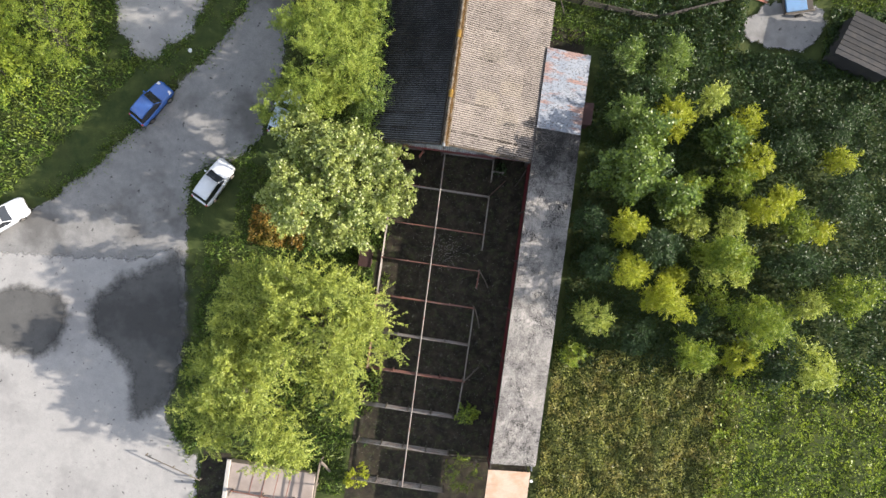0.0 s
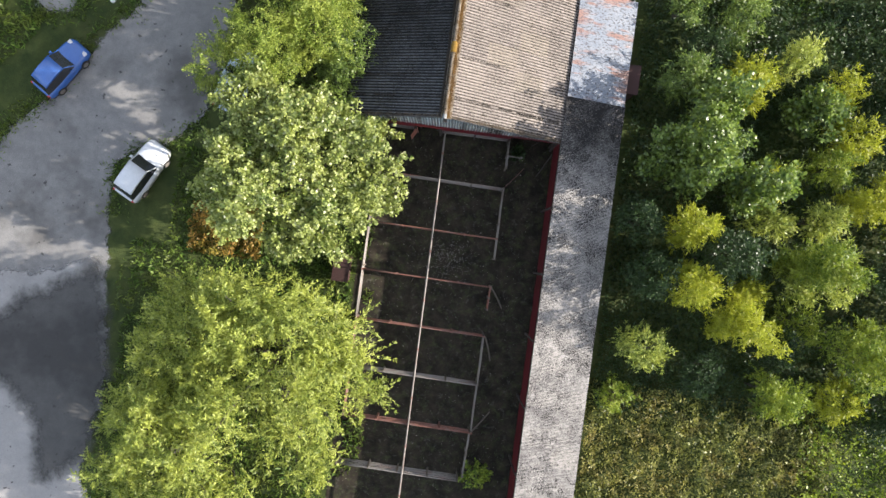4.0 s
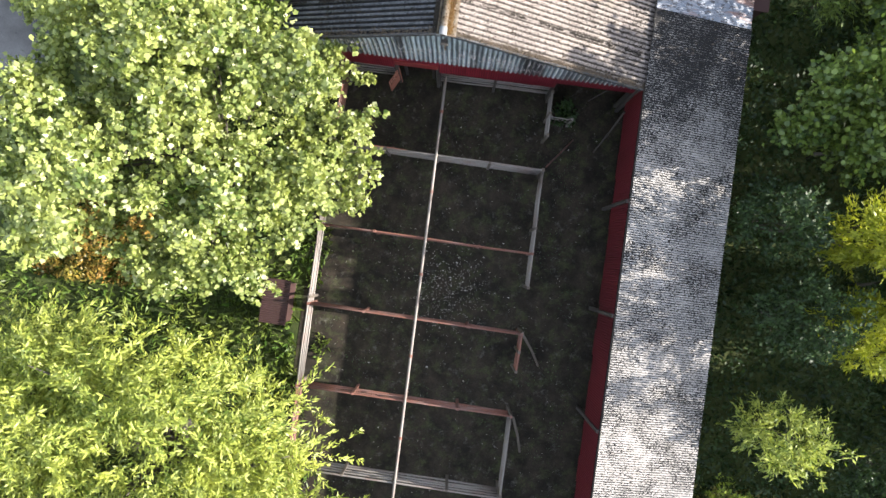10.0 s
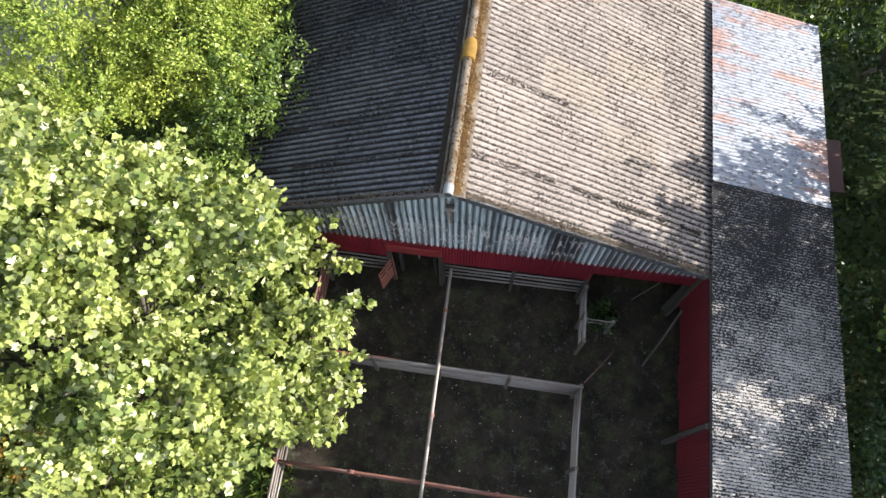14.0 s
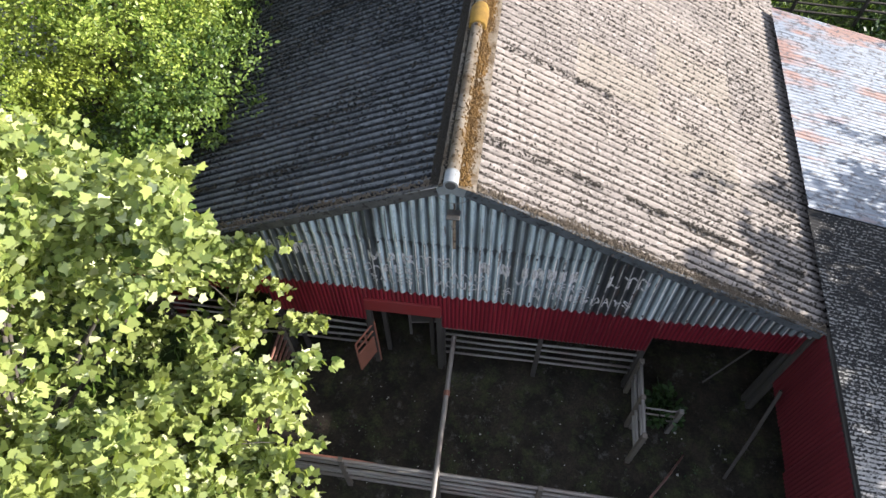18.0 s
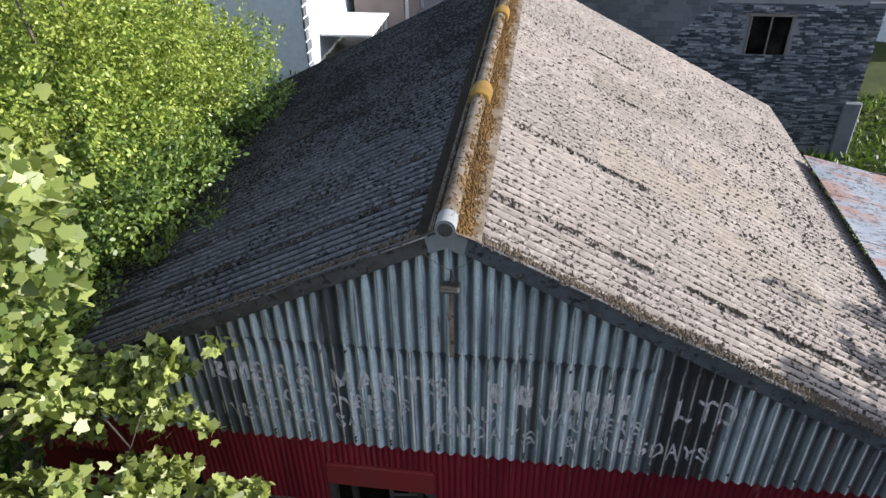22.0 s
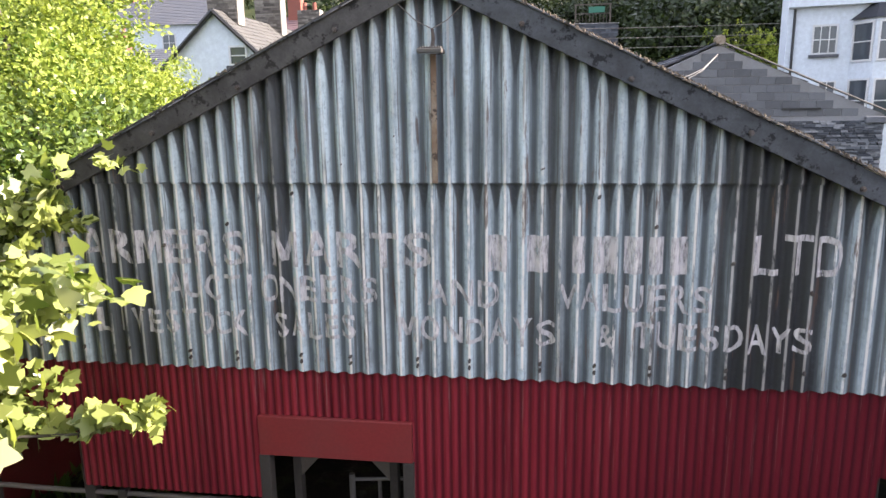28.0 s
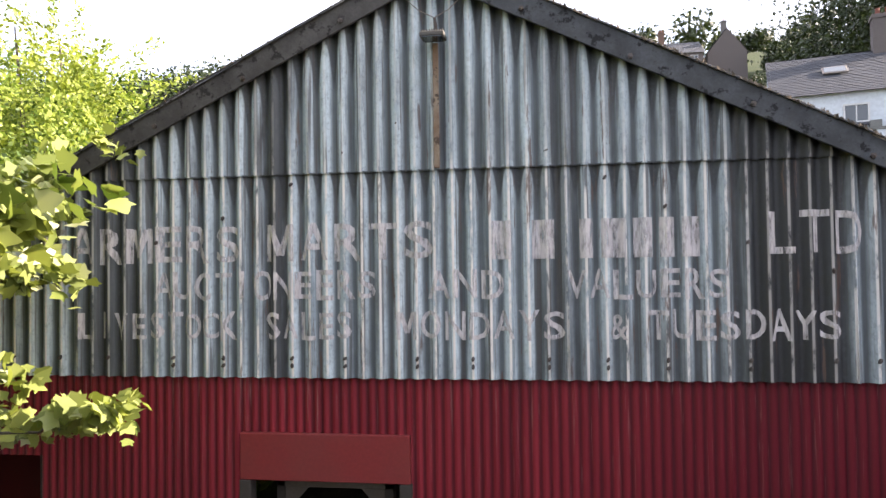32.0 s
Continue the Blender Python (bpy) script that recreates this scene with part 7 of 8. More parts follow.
def clumps(rng, lobes, n, hollow=0.55, rough=0.30, flat_below=-0.45):
    """Places near the uneven surface of a crown made of ellipsoids, and the ways they face."""
    lobes = np.array(lobes, dtype=float)
    area = (lobes[:, 3] * lobes[:, 4] + lobes[:, 3] * lobes[:, 5] + lobes[:, 4] * lobes[:, 5])
    which = rng.choice(len(lobes), size=n * 3, p=area / area.sum())
    d = unit(rng.normal(size=(n * 3, 3)))
    d = d[d[:, 2] > flat_below][: n * 2]
    which = which[: len(d)]
    wob = np.array([noise.noise(Vector((q[0] * 2.3 + w * 5.1, q[1] * 2.3, q[2] * 2.3))) + 0.5 * noise.noise(Vector((q[0] * 5.3, q[1] * 5.3 + w, q[2] * 5.3))) for q, w in zip(d, which)])
    rad = (1.0 - (1 - hollow) * rng.uniform(0, 1, len(d)) ** 2.2) * (1 + rough * wob)
    p = lobes[which, :3] + d * rad[:, None] * lobes[which, 3:]
    inside = np.zeros(len(p), dtype=bool)
    for i, L in enumerate(lobes):
        q = (p - L[:3]) / L[3:]
        inside |= (np.sum(q * q, 1) < 0.36) & (which != i)
    p, d = p[~inside][:n], d[~inside][:n]
    keep = p[:, 2] > 0.15
    return p[keep], d[keep]


def crown_mesh(name, seed, lobes, n_clump, per, size, kind, mat, spread=0.28, droop=0.0, hollow=0.55, rough=0.30, flat_below=-0.45, long=1.0):
    """Leaves set along curved sprays, so that the crown breaks up into tufts with dark gaps between."""
    rng = np.random.default_rng(seed)
    each = per * 3
    p, d = clumps(rng, lobes, max(12, n_clump // 3), hollow, rough, flat_below)
    n = len(p)
    way = unit(d * 0.9 + np.array([0, 0, 0.40 - droop * 0.6]) + rng.normal(scale=0.40, size=d.shape))
    length = spread * 3.0 * long * rng.uniform(0.55, 1.35, n)
    wide = spread * 0.62 / math.sqrt(long) * rng.uniform(0.7, 1.3, n)
    u = rng.uniform(0, 1, (n, each))
    pos = p[:, None, :] + way[:, None, :] * ((u - 0.62) * length[:, None])[:, :, None]
    pos = pos + rng.normal(size=(n, each, 3)) * (wide[:, None] * (1.05 - 0.75 * u))[:, :, None]
    pos[:, :, 2] -= (droop * 0.9 + 0.08) * length[:, None] * u * u
    side = rng.normal(scale=0.6, size=(n, each, 3))
    axis = way[:, None, :] * (0.75 + 0.6 * u[:, :, None]) + side + np.array([0, 0, -0.2 - droop])
    normal = d[:, None, :] * 0.55 + np.array([0.12, 0, 0.5]) + rng.normal(scale=0.62, size=(n, each, 3))
    v, f = leaves(rng, pos.reshape(-1, 3), axis.reshape(-1, 3), normal.reshape(-1, 3), size, kind)
    return big_mesh(name, v, f, mat), p


def lumpy(seed, lobes, n):
    """Breaks each lobe into a smaller core with n boughs bulging from it."""
    if not n:
        return lobes
    rr, out = random.Random(seed + 7), []
    for x, y, z, a, b, h in lobes:
        out.append((x, y, z, a * 0.64, b * 0.64, h * 0.64))
        for k in range(n):
            u, v = rr.uniform(0, 2 * math.pi), rr.uniform(-0.25, 1.0)
            w, q = math.sqrt(1 - v * v), rr.uniform(0.22, 0.44)
            o = rr.uniform(0.66, 0.92)
            out.append((x + a * o * w * math.cos(u), y + b * o * w * math.sin(u), z + h * o * v, a * q, b * q, h * q * 0.9))
    return out


def tree(name, label, seed, base, trunk_r, lobes, n_clump, per, size, kind, mat, spread=0.28, droop=0.0, hollow=0.55, rough=0.30, category="tree", flat_below=-0.45, fork=0.35, limbs=26, long=1.0, group="", lumps=0):
    lobes = lumpy(seed, lobes, lumps)
    t = thing(name, label, category, (0, 0, 0), 0, group)
    me, tips = crown_mesh("crown", seed, lobes, n_clump, per, size, kind, mat, spread, droop, hollow, rough, flat_below, long)
    place("crown", me, t)
    rr = random.Random(seed)
    b = Vector(base)
    cen = sum((Vector(L[:3]) for L in lobes), Vector()) / len(lobes)
    forkp = b.lerp(Vector((cen.x, cen.y, cen.z)), fork)
    bm = bmesh.new()
    path_tube(bm, [b + Vector((0, 0, -0.2)), b.lerp(forkp, 0.5) + Vector((rr.uniform(-0.1, 0.1), rr.uniform(-0.1, 0.1), 0)), forkp], [trunk_r * 1.25, trunk_r, trunk_r * 0.8], 10)
    part("trunk", bm, M["bark"], t, smooth=True)
    bm = bmesh.new()
    for i in range(limbs):
        if category == "tree":
            bm = bmesh.new()
        tip = Vector(tips[rr.randrange(len(tips))])
        L = lobes[min(range(len(lobes)), key=lambda q: (Vector(lobes[q][:3]) - tip).length)]
        mid = forkp.lerp(Vector(L[:3]), 0.6) + Vector((rr.gauss(0, 0.25), rr.gauss(0, 0.25), rr.gauss(0, 0.2)))
        end = mid.lerp(tip, 0.92)
        r0 = trunk_r * rr.uniform(0.28, 0.5)
        path_tube(bm, [forkp, forkp.lerp(mid, 0.5) + Vector((0, 0, 0.15)), mid, mid.lerp(end, 0.5) + Vector((0, 0, 0.12)), end], [r0, r0 * 0.8, r0 * 0.6, r0 * 0.35, r0 * 0.10], 6)
        if category == "tree":
            part("limb", bm, M["bark"], t, smooth=True)
    if category != "tree":
        tagged(part("branchwork", bm, M["bark"], t, smooth=True), kind="stuff")
    return t


# sycamore beside the gable; low boughs reach over the pens
tree("sycamore_tree", "broad sycamore with pale green lobed leaves beside the gable", 11, (-7.0, -4.2, -0.2), 0.22,
     [(-7.4, -3.9, 6.4, 3.3, 3.2, 3.2), (-5.3, -2.8, 6.2, 2.0, 2.0, 2.3), (-4.6, -5.0, 5.2, 2.3, 2.1, 2.2), (-9.2, -1.6, 6.2, 2.0, 2.1, 2.2), (-9.3, -5.6, 6.0, 2.0, 2.0, 2.6), (-6.3, -6.6, 4.6, 2.2, 1.8, 2.0),
      (-4.0, -1.75, 3.7, 1.0, 0.7, 0.6), (-3.0, -3.9, 3.4, 1.45, 1.3, 1.0), (-4.2, -0.75, 4.35, 0.9, 0.4, 0.4), (-3.4, -1.9, 7.0, 1.1, 0.9, 1.1), (-6.6, -0.4, 5.6, 1.8, 1.2, 1.7), (-4.8, -0.7, 5.4, 1.2, 0.8, 0.9), (-8.8, 0.0, 5.6, 1.6, 1.2, 1.8)], 2800, 20, 0.135, "maple", M["leaf_maple"], 0.27, 0.1, 0.5, 0.4, limbs=40, lumps=6)
tree("sycamore_bough", "low sycamore bough hanging in front of the red wall", 12, (-4.6, -1.6, 1.9), 0.04, [(-3.45, -0.72, 3.05, 0.6, 0.2, 0.24), (-2.9, -0.7, 3.02, 0.5, 0.18, 0.18), (-2.45, -0.7, 3.04, 0.32, 0.14, 0.11)], 60, 7, 0.125, "maple", M["leaf_maple"], 0.12, 0.1, 0.4, 0.2, category="bough", flat_below=-2, fork=0.6, limbs=5)
tree("sycamore_bough", "slender sycamore bough lying along the gable verge", 18, (-5.2, -0.9, 3.3), 0.04, [(-4.6, -0.55, 3.75, 0.5, 0.22, 0.28), (-4.1, -0.5, 4.1, 0.5, 0.22, 0.28), (-3.6, -0.46, 4.42, 0.45, 0.2, 0.26), (-3.15, -0.43, 4.68, 0.4, 0.16, 0.2), (-2.75, -0.41, 4.88, 0.32, 0.12, 0.13), (-2.48, -0.4, 5.02, 0.16, 0.08, 0.08), (-3.15, -0.6, 4.1, 0.3, 0.14, 0.2), (-2.7, -0.6, 3.96, 0.2, 0.1, 0.1)], 190, 7, 0.125, "maple", M["leaf_maple"], 0.10, 0.1, 0.4, 0.2, category="bough", flat_below=-2, fork=0.6, limbs=8)
tree("sycamore_bough", "leafy sycamore bough spreading low over the pens", 19, (-5.8, -3.6, 2.6), 0.06, [(-2.15, -2.3, 4.42, 0.6, 0.4, 0.28), (-2.8, -2.7, 4.25, 0.8, 0.6, 0.45), (-2.2, -3.1, 4.2, 0.65, 0.4, 0.35), (-2.05, -4.5, 4.2, 0.7, 0.45, 0.4), (-3.3, -2.9, 4.0, 1.0, 0.9, 0.7), (-3.1, -4.3, 4.0, 1.1, 0.8, 0.7)], 520, 9, 0.14, "maple", M["leaf_maple"], 0.15, 0.15, 0.5, 0.35, category="bough", flat_below=-2, fork=0.6, limbs=14)
# willows over the verge
tree("willow_tree", "large willow with drooping pale green sprays", 13, (-7.5, -13.0, -0.3), 0.28,
     [(-6.6, -12.6, 5.6, 3.6, 3.4, 3.6), (-4.2, -11.4, 4.4, 2.6, 2.3, 2.6), (-4.0, -14.4, 4.2, 2.7, 2.4, 2.8), (-8.6, -10.6, 5.0, 2.8, 2.2, 2.8), (-6.0, -17.4, 3.8, 2.8, 2.6, 2.6), (-8.6, -14.6, 5.2, 2.8, 3.0, 3.0)], 2700, 26, 0.20, "narrow", M["leaf_willow"], 0.23, 0.4, 0.5, 0.5, long=2.8, lumps=9)
tree("willow_tree", "lower spreading willow at the car park edge", 14, (-11.5, -19.0, -0.4), 0.22,
     [(-11.0, -19.2, 4.4, 3.1, 3.2, 3.2), (-13.6, -20.6, 3.0, 2.5, 2.2, 2.5), (-8.6, -21.4, 4.2, 2.8, 2.2, 2.9), (-12.0, -16.6, 4.4, 2.6, 2.3, 3.0), (-14.2, -17.4, 2.6, 1.8, 2.0, 2.1)], 2300, 26, 0.20, "narrow", M["leaf_willow"], 0.23, 0.4, 0.5, 0.5, long=2.8, lumps=9)
tree("willow_tree", "dark shaded willow between the larger crowns", 24, (-11.6, -11.8, -0.4), 0.18, [(-11.4, -11.8, 3.4, 2.6, 2.6, 2.6), (-12.6, -13.8, 3.0, 2.2, 2.0, 2.2)], 1500, 14, 0.20, "narrow", M["leaf_willow"], 0.28, 0.3)
# sallow and ash behind, along the barn's shaded eave
tree("sallow_tree", "bright green sallow crowding the barn eave", 15, (-8.6, 5.5, -0.3), 0.22,
     [(-8.2, 5.4, 5.2, 3.0, 3.0, 3.0), (-7.2, 3.4, 4.7, 1.7, 1.7, 2.3), (-6.4, 3.6, 5.4, 1.6, 1.9, 1.3), (-6.3, 6.6, 5.1, 1.5, 1.8, 1.3), (-9.6, 2.4, 4.6, 2.3, 2.0, 2.6), (-11.6, 1.6, 3.8, 1.8, 2.0, 2.0), (-7.4, 8.4, 4.2, 2.2, 2.4, 2.0), (-10.4, 7.6, 4.6, 2.2, 2.4, 2.6)], 3000, 38, 0.082, "oval", M["leaf_sallow"], 0.28, 0.0, 0.45, 0.5, long=1.5, lumps=10)
tree("sallow_tree", "tall bright sallow rising over the barn eave", 16, (-10.5, 11.5, -0.2), 0.2,
     [(-10.4, 11.6, 4.4, 2.0, 2.2, 2.4), (-11.8, 10.4, 5.0, 2.0, 1.8, 2.8), (-12.6, 13.4, 4.6, 2.2, 2.0, 2.8), (-8.4, 12.0, 3.2, 1.6, 2.0, 1.8)], 2200, 28, 0.11, "oval", M["leaf_sallow"], 0.28, 0.0, 0.45, 0.5, long=1.5, lumps=8)
# first lobe stands in for the sallow's shaded lower part, in a darker leaf
tree("eave_shrub", "dark green shrub growing up to the shaded roof edge", 17, (-6.8, 2.5, -0.1), 0.08, [(-5.3, 3.0, 4.75, 1.3, 1.5, 0.9), (-5.6, 2.0, 3.5, 1.3, 1.7, 1.3), (-5.7, 5.0, 3.4, 1.3, 1.9, 1.3), (-5.6, 8.0, 3.5, 1.3, 1.9, 1.3), (-5.6, 0.5, 3.2, 1.0, 1.0, 1.5)], 2600, 14, 0.09, "oval", M["leaf_sap"], 0.2, 0.0, category="shrub")

# thicket behind the lean-to
shrubs = [
    # x, y, height, radius, leaf, colour, label
    (15.5, 4.4, 5.6, 1.35, "narrow", "leaf_yellow", "yellow-green young willow in the thicket"),
    (12.8, 0.4, 8.2, 2.4, "maple", "leaf_sap", "young sycamore beside the lean-to roof"),
    (12.2, 4.3, 5.6, 1.2, "narrow", "leaf_sap", "young willow beside the white roof"),
    (12.9, -0.8, 8.4, 1.1, "maple", "leaf_sap", "tall dark young sycamore behind the lean-to"),
    (15.8, -1.3, 9.2, 1.0, "maple", "leaf_sap", "tall dark young sycamore in the thicket"),
    (13.6, 2.9, 7.8, 1.2, "maple", "leaf_sap", "slender dark sycamore in the thicket"),
    (13.0, -3.6, 8.0, 1.0, "narrow", "leaf_yellow", "small yellow-green willow in the thicket"),
    (10.8, -3.6, 5.7, 1.2, "oval", "leaf_dark", "dark rounded shrub behind the lean-to"),
    (13.5, -6.6, 7.7, 1.2, "narrow", "leaf_yellow", "small yellow-green willow in the thicket"),
    (16.5, -8.3, 8.5, 1.5, "narrow", "leaf_yellow", "yellow-green willow in the thicket"),
    (12.06, -10.05, 4.9, 1.3, "narrow", "leaf_willow", "rounded pale green willow behind the lean-to"),
    (27.4, -11.6, 5.6, 2.3, "narrow", "leaf_willow", "broad pale green willow at the edge of the brambles"),
    (20.2, -5.0, 6.4, 2.0, "narrow", "leaf_willow", "broad yellow-green willow in the middle of the thicket"),
    (11.2, -13.0, 2.8, 1.0, "oval", "leaf_ash", "low green bush behind the lean-to"),
    (15.2, 8.2, 5.0, 2.1, "narrow", "leaf_sap", "rounded willow near the back yard"),
    (11.9, 8.4, 5.2, 1.5, "oval", "leaf_sap", "slender green sallow by the shed corner"),
    (16.8, -1.0, 6.4, 0.75, "narrow", "leaf_yellow", "small yellow-green willow in the thicket"),
    (19.4, 3.0, 5.4, 1.6, "maple", "leaf_sap", "green sycamore sapling in the thicket"),
    (15.2, -10.8, 5.0, 1.5, "oval", "leaf_dark", "dark green bush in the thicket"),
    (18.8, -11.6, 6.0, 1.5, "narrow", "leaf_ash", "large green willow in the thicket"),
    (19.6, -4.6, 8.8, 1.7, "narrow", "leaf_ash", "large green willow in the thicket"),
    (15.0, -4.9, 8.7, 1.4, "oval", "leaf_dark", "dark green bush in the thicket"),
    (11.7, -6.3, 6.4, 1.2, "oval", "leaf_dark", "dark green bush in the thicket"),
    (14.8, 0.9, 5.4, 1.3, "oval", "leaf_dark", "dark green bush in the thicket"),
    (22.4, -9.0, 7.0, 2.2, "narrow", "leaf_ash", "large green willow in the thicket"),
    (25.2, -11.4, 5.6, 2.0, "oval", "leaf_dark", "dark green bush in the thicket"),
    (22.4, -1.2, 6.4, 1.0, "narrow", "leaf_yellow", "small yellow-green willow in the thicket"),
    (24.0, 3.2, 5.0, 1.5, "oval", "leaf_dark", "dark green bush in the thicket"),
    (25.0, -4.6, 6.2, 1.8, "oval", "leaf_dark", "dark green bush in the thicket"),
    (28.0, 0.5, 5.4, 2.0, "oval", "leaf_dark", "dark green bush in the thicket"),
    (29.5, -6.0, 5.8, 2.0, "oval", "leaf_ash", "green sallow bush in the thicket"),
    (13.4, 6.0, 4.4, 1.2, "oval", "leaf_dark", "dark green bush near the white roof"),
]
rr = random.Random(77)
while len(shrubs) < 52:
    x, y = rr.uniform(11.2, 28), rr.uniform(-12.0, 8.6)
    if (x > 16.5 and y > 6.5) or any(math.hypot(x - s[0], y - s[1]) < 0.75 * s[3] + 0.85 for s in shrubs):
        continue
    mk, kind, lab = rr.choice((("leaf_yellow", "narrow", "small yellow-green willow in the thicket"), ("leaf_ash", "narrow", "green willow in the thicket"), ("leaf_dark", "oval", "dark green bush in the thicket"), ("leaf_willow", "narrow", "pale green willow in the thicket")))
    shrubs.append((x, y, rr.uniform(3.4, 5.8), rr.uniform(0.7, 1.35), kind, mk, lab))
for i, (x, y, h, r, kind, mk, lab) in enumerate(shrubs):
    g = land(x, y)
    lob = [(x, y, g + h * 0.58, r * 0.85, r * 0.85, h * 0.40)]
    rr = random.Random(100 + i)
    for k in range(3):
        a = rr.uniform(0, 6.28)
        lob.append((x + r * 0.55 * math.cos(a), y + r * 0.55 * math.sin(a), g + h * rr.uniform(0.35, 0.6), r * 0.5, r * 0.5, h * 0.25))
    size = {"maple": 0.16, "narrow": 0.21, "oval": 0.13}[kind]
    tree("sapling" if kind != "oval" else "bush", lab, 200 + i, (x, y, g), 0.06, lob, int((150 if kind != "maple" else 95) * r * h / 2.4), 10, size, "chip" if kind == "oval" else kind, M[mk], 0.20 if kind != "maple" else 0.30, 0.15 if kind == "narrow" else 0.0, 0.5, 0.42, "shrub", -0.6, 0.3, 12, 1.6 if kind == "narrow" else 1.0, "thicket shrubs", 4 if r > 1.4 else 0)


def carpet(name, label, category, seed, n, area, heights, size, kind, mat, hole=None, lift=0.5):
    """Low cover over an area (x0, x1, y0, y1): leaves in uneven heaps."""
    rng = np.random.default_rng(seed)
    x = rng.uniform(area[0], area[1], n)
    y = rng.uniform(area[2], area[3], n)
    if hole is not None:
        k = np.array([hole(a, b) for a, b in zip(x, y)])
        x, y = x[k], y[k]
    hz = np.array([max(0.04, 0.42 + 0.9 * noise.noise(Vector((a * 0.55, b * 0.55, seed))) + 0.8 * noise.noise(Vector((a * 1.6, b * 1.6, seed))) + 0.3 * noise.noise(Vector((a * 4.1, b * 4.1, seed)))) for a, b in zip(x, y)])
    z = np.array([land(a, b) for a, b in zip(x, y)]) + heights * hz * (1 - lift * rng.uniform(0, 1, len(x)) ** 2)
    pos = np.stack([x, y, z], 1)
    v, f = leaves(rng, pos, rng.normal(size=pos.shape) + np.array([0, 0, 0.3]), rng.normal(scale=0.75, size=pos.shape) + np.array([0.1, 0, 0.8]), size, kind)
    return tagged(new(name, big_mesh(name, v, f, mat)), label, category, kind="stuff")


carpet("scrub", "dark tangled scrub filling the thicket floor", "scrub", 31, 100000, (10.2, 36, -14, 14.5), 1.0, 0.17, "chip", M["leaf_dark"], lambda a, b: not (20.5 < a < 26.6 and b > 10.6))
carpet("scrub", "nettle-green undergrowth between the thicket and the back yard", "scrub", 34, 42000, (14, 38, 3.5, 14.5), 1.1, 0.15, "oval", M["leaf_dark"], lambda a, b: not (20.5 < a < 26.6 and b > 10.6) and noise.noise(Vector((a * 0.3, b * 0.3, 11.0))) > -0.25)
carpet("bramble", "brown and green bramble patch", "bramble", 32, 62000, (10.0, 24, -32, -12.5), 1.0, 0.16, "chip", M["leaf_bramble"])
carpet("scrub", "green leafy undergrowth beyond the brambles", "scrub", 33, 30000, (22, 38, -32, -11), 1.2, 0.19, "chip", M["leaf_ash"])


def verge_left(a, b):
    edge = -16.6 - max(0.0, (12 - b)) * 0.80
    return a < edge - 0.3 and b > -9.5 and not (-26.2 < a < -19.4 and 4.0 < b < 11.2)


def blades(name, label, seed, n, area, inside, h, mat):
    rng = np.random.default_rng(seed)
    x, y = rng.uniform(area[0], area[1], n), rng.uniform(area[2], area[3], n)
    k = np.array([inside(a, b) for a, b in zip(x, y)])
    x, y = x[k], y[k]
    z = np.array([land(a, b) for a, b in zip(x, y)])
    pos = np.stack([x, y, z], 1)
    v, f = leaves(rng, pos, rng.normal(scale=0.6, size=pos.shape) + np.array([0, 0, 0.8]), rng.normal(size=pos.shape) + np.array([0, 0, 0.5]), h, "narrow")
    return tagged(new(name, big_mesh(name, v, f, mat)), label, "grass", kind="stuff")


blades("grass", "rough grass on the verge beyond the lane", 41, 50000, (-48, -16, -9.5, 24), verge_left, 0.42, M["grass"])
blades("grass", "shaded grass under the roadside trees", 42, 40000, (-19, -4.2, -26, 13), lambda a, b: a > -12.4 or (b < -2.4 and a > -15 and b > -9 - 0.0) or (-17 < a and -24 < b < -8), 0.34, M["grass"])
blades("grass", "sunlit field grass behind the barn", 43, 30000, (3, 40, 9.5, 19), lambda a, b: not (20.4 < a < 26.6 and b < 15.0), 0.30, M["grass"])
carpet("nettles", "tall weeds and nettles by the lane", "weeds", 44, 26000, (-46, -17, -9.0, 20), 1.6, 0.17, "chip", M["leaf_ash"], lambda a, b: verge_left(a + 2.2, b) and noise.noise(Vector((a * 0.12, b * 0.12, 7))) > -0.05)
carpet("weeds", "orange and brown weeds under the sycamore", "weeds", 45, 5500, (-13.8, -9.6, -8.4, -5.4), 0.9, 0.13, "oval", M["leaf_rust"])
for i, (x, y, h, r) in enumerate(((-30, 5.5, 4.6, 3.2), (-34.5, 2.5, 4.2, 3.0), (-29.5, 10.5, 5.4, 3.4), (-36, 8.5, 5.5, 3.6), (-26.5, 14.5, 5.0, 2.8))):
    tree("roadside_bush", "rounded sunlit willow bush across the lane", 300 + i, (x, y, LOT), 0.1, [(x, y, h * 0.45, r, r, h * 0.45), (x + r * 0.5, y - r * 0.4, h * 0.4, r * 0.7, r * 0.6, h * 0.4)], 700, 14, 0.17, "narrow" if i != 1 else "oval", M["leaf_ash"], 0.28, 0.1, category="shrub", group="roadside bushes")
# small plants in the pens
for i, (x, y, h, r, kind, mk) in enumerate(((4.1, -18.5, 2.1, 0.75, "oval", "leaf_ash"), (4.3, -22.9, 1.9, 1.25, "narrow", "leaf_ash"), (-3.2, -24.2, 1.6, 0.8, "oval", "leaf_yellow"), (4.2, -0.5, 0.9, 0.35, "oval", "leaf_dark"))):
    tree("pen_weed", "leafy self-sown plant growing in the pens", 400 + i, (x, y, 0.0), 0.02, [(x, y, h * 0.6, r, r, h * 0.4)], int(90 * r / 0.7), 9, 0.16, kind, M[mk], 0.16, 0.1, category="plant", limbs=6, group="weeds in the pens")
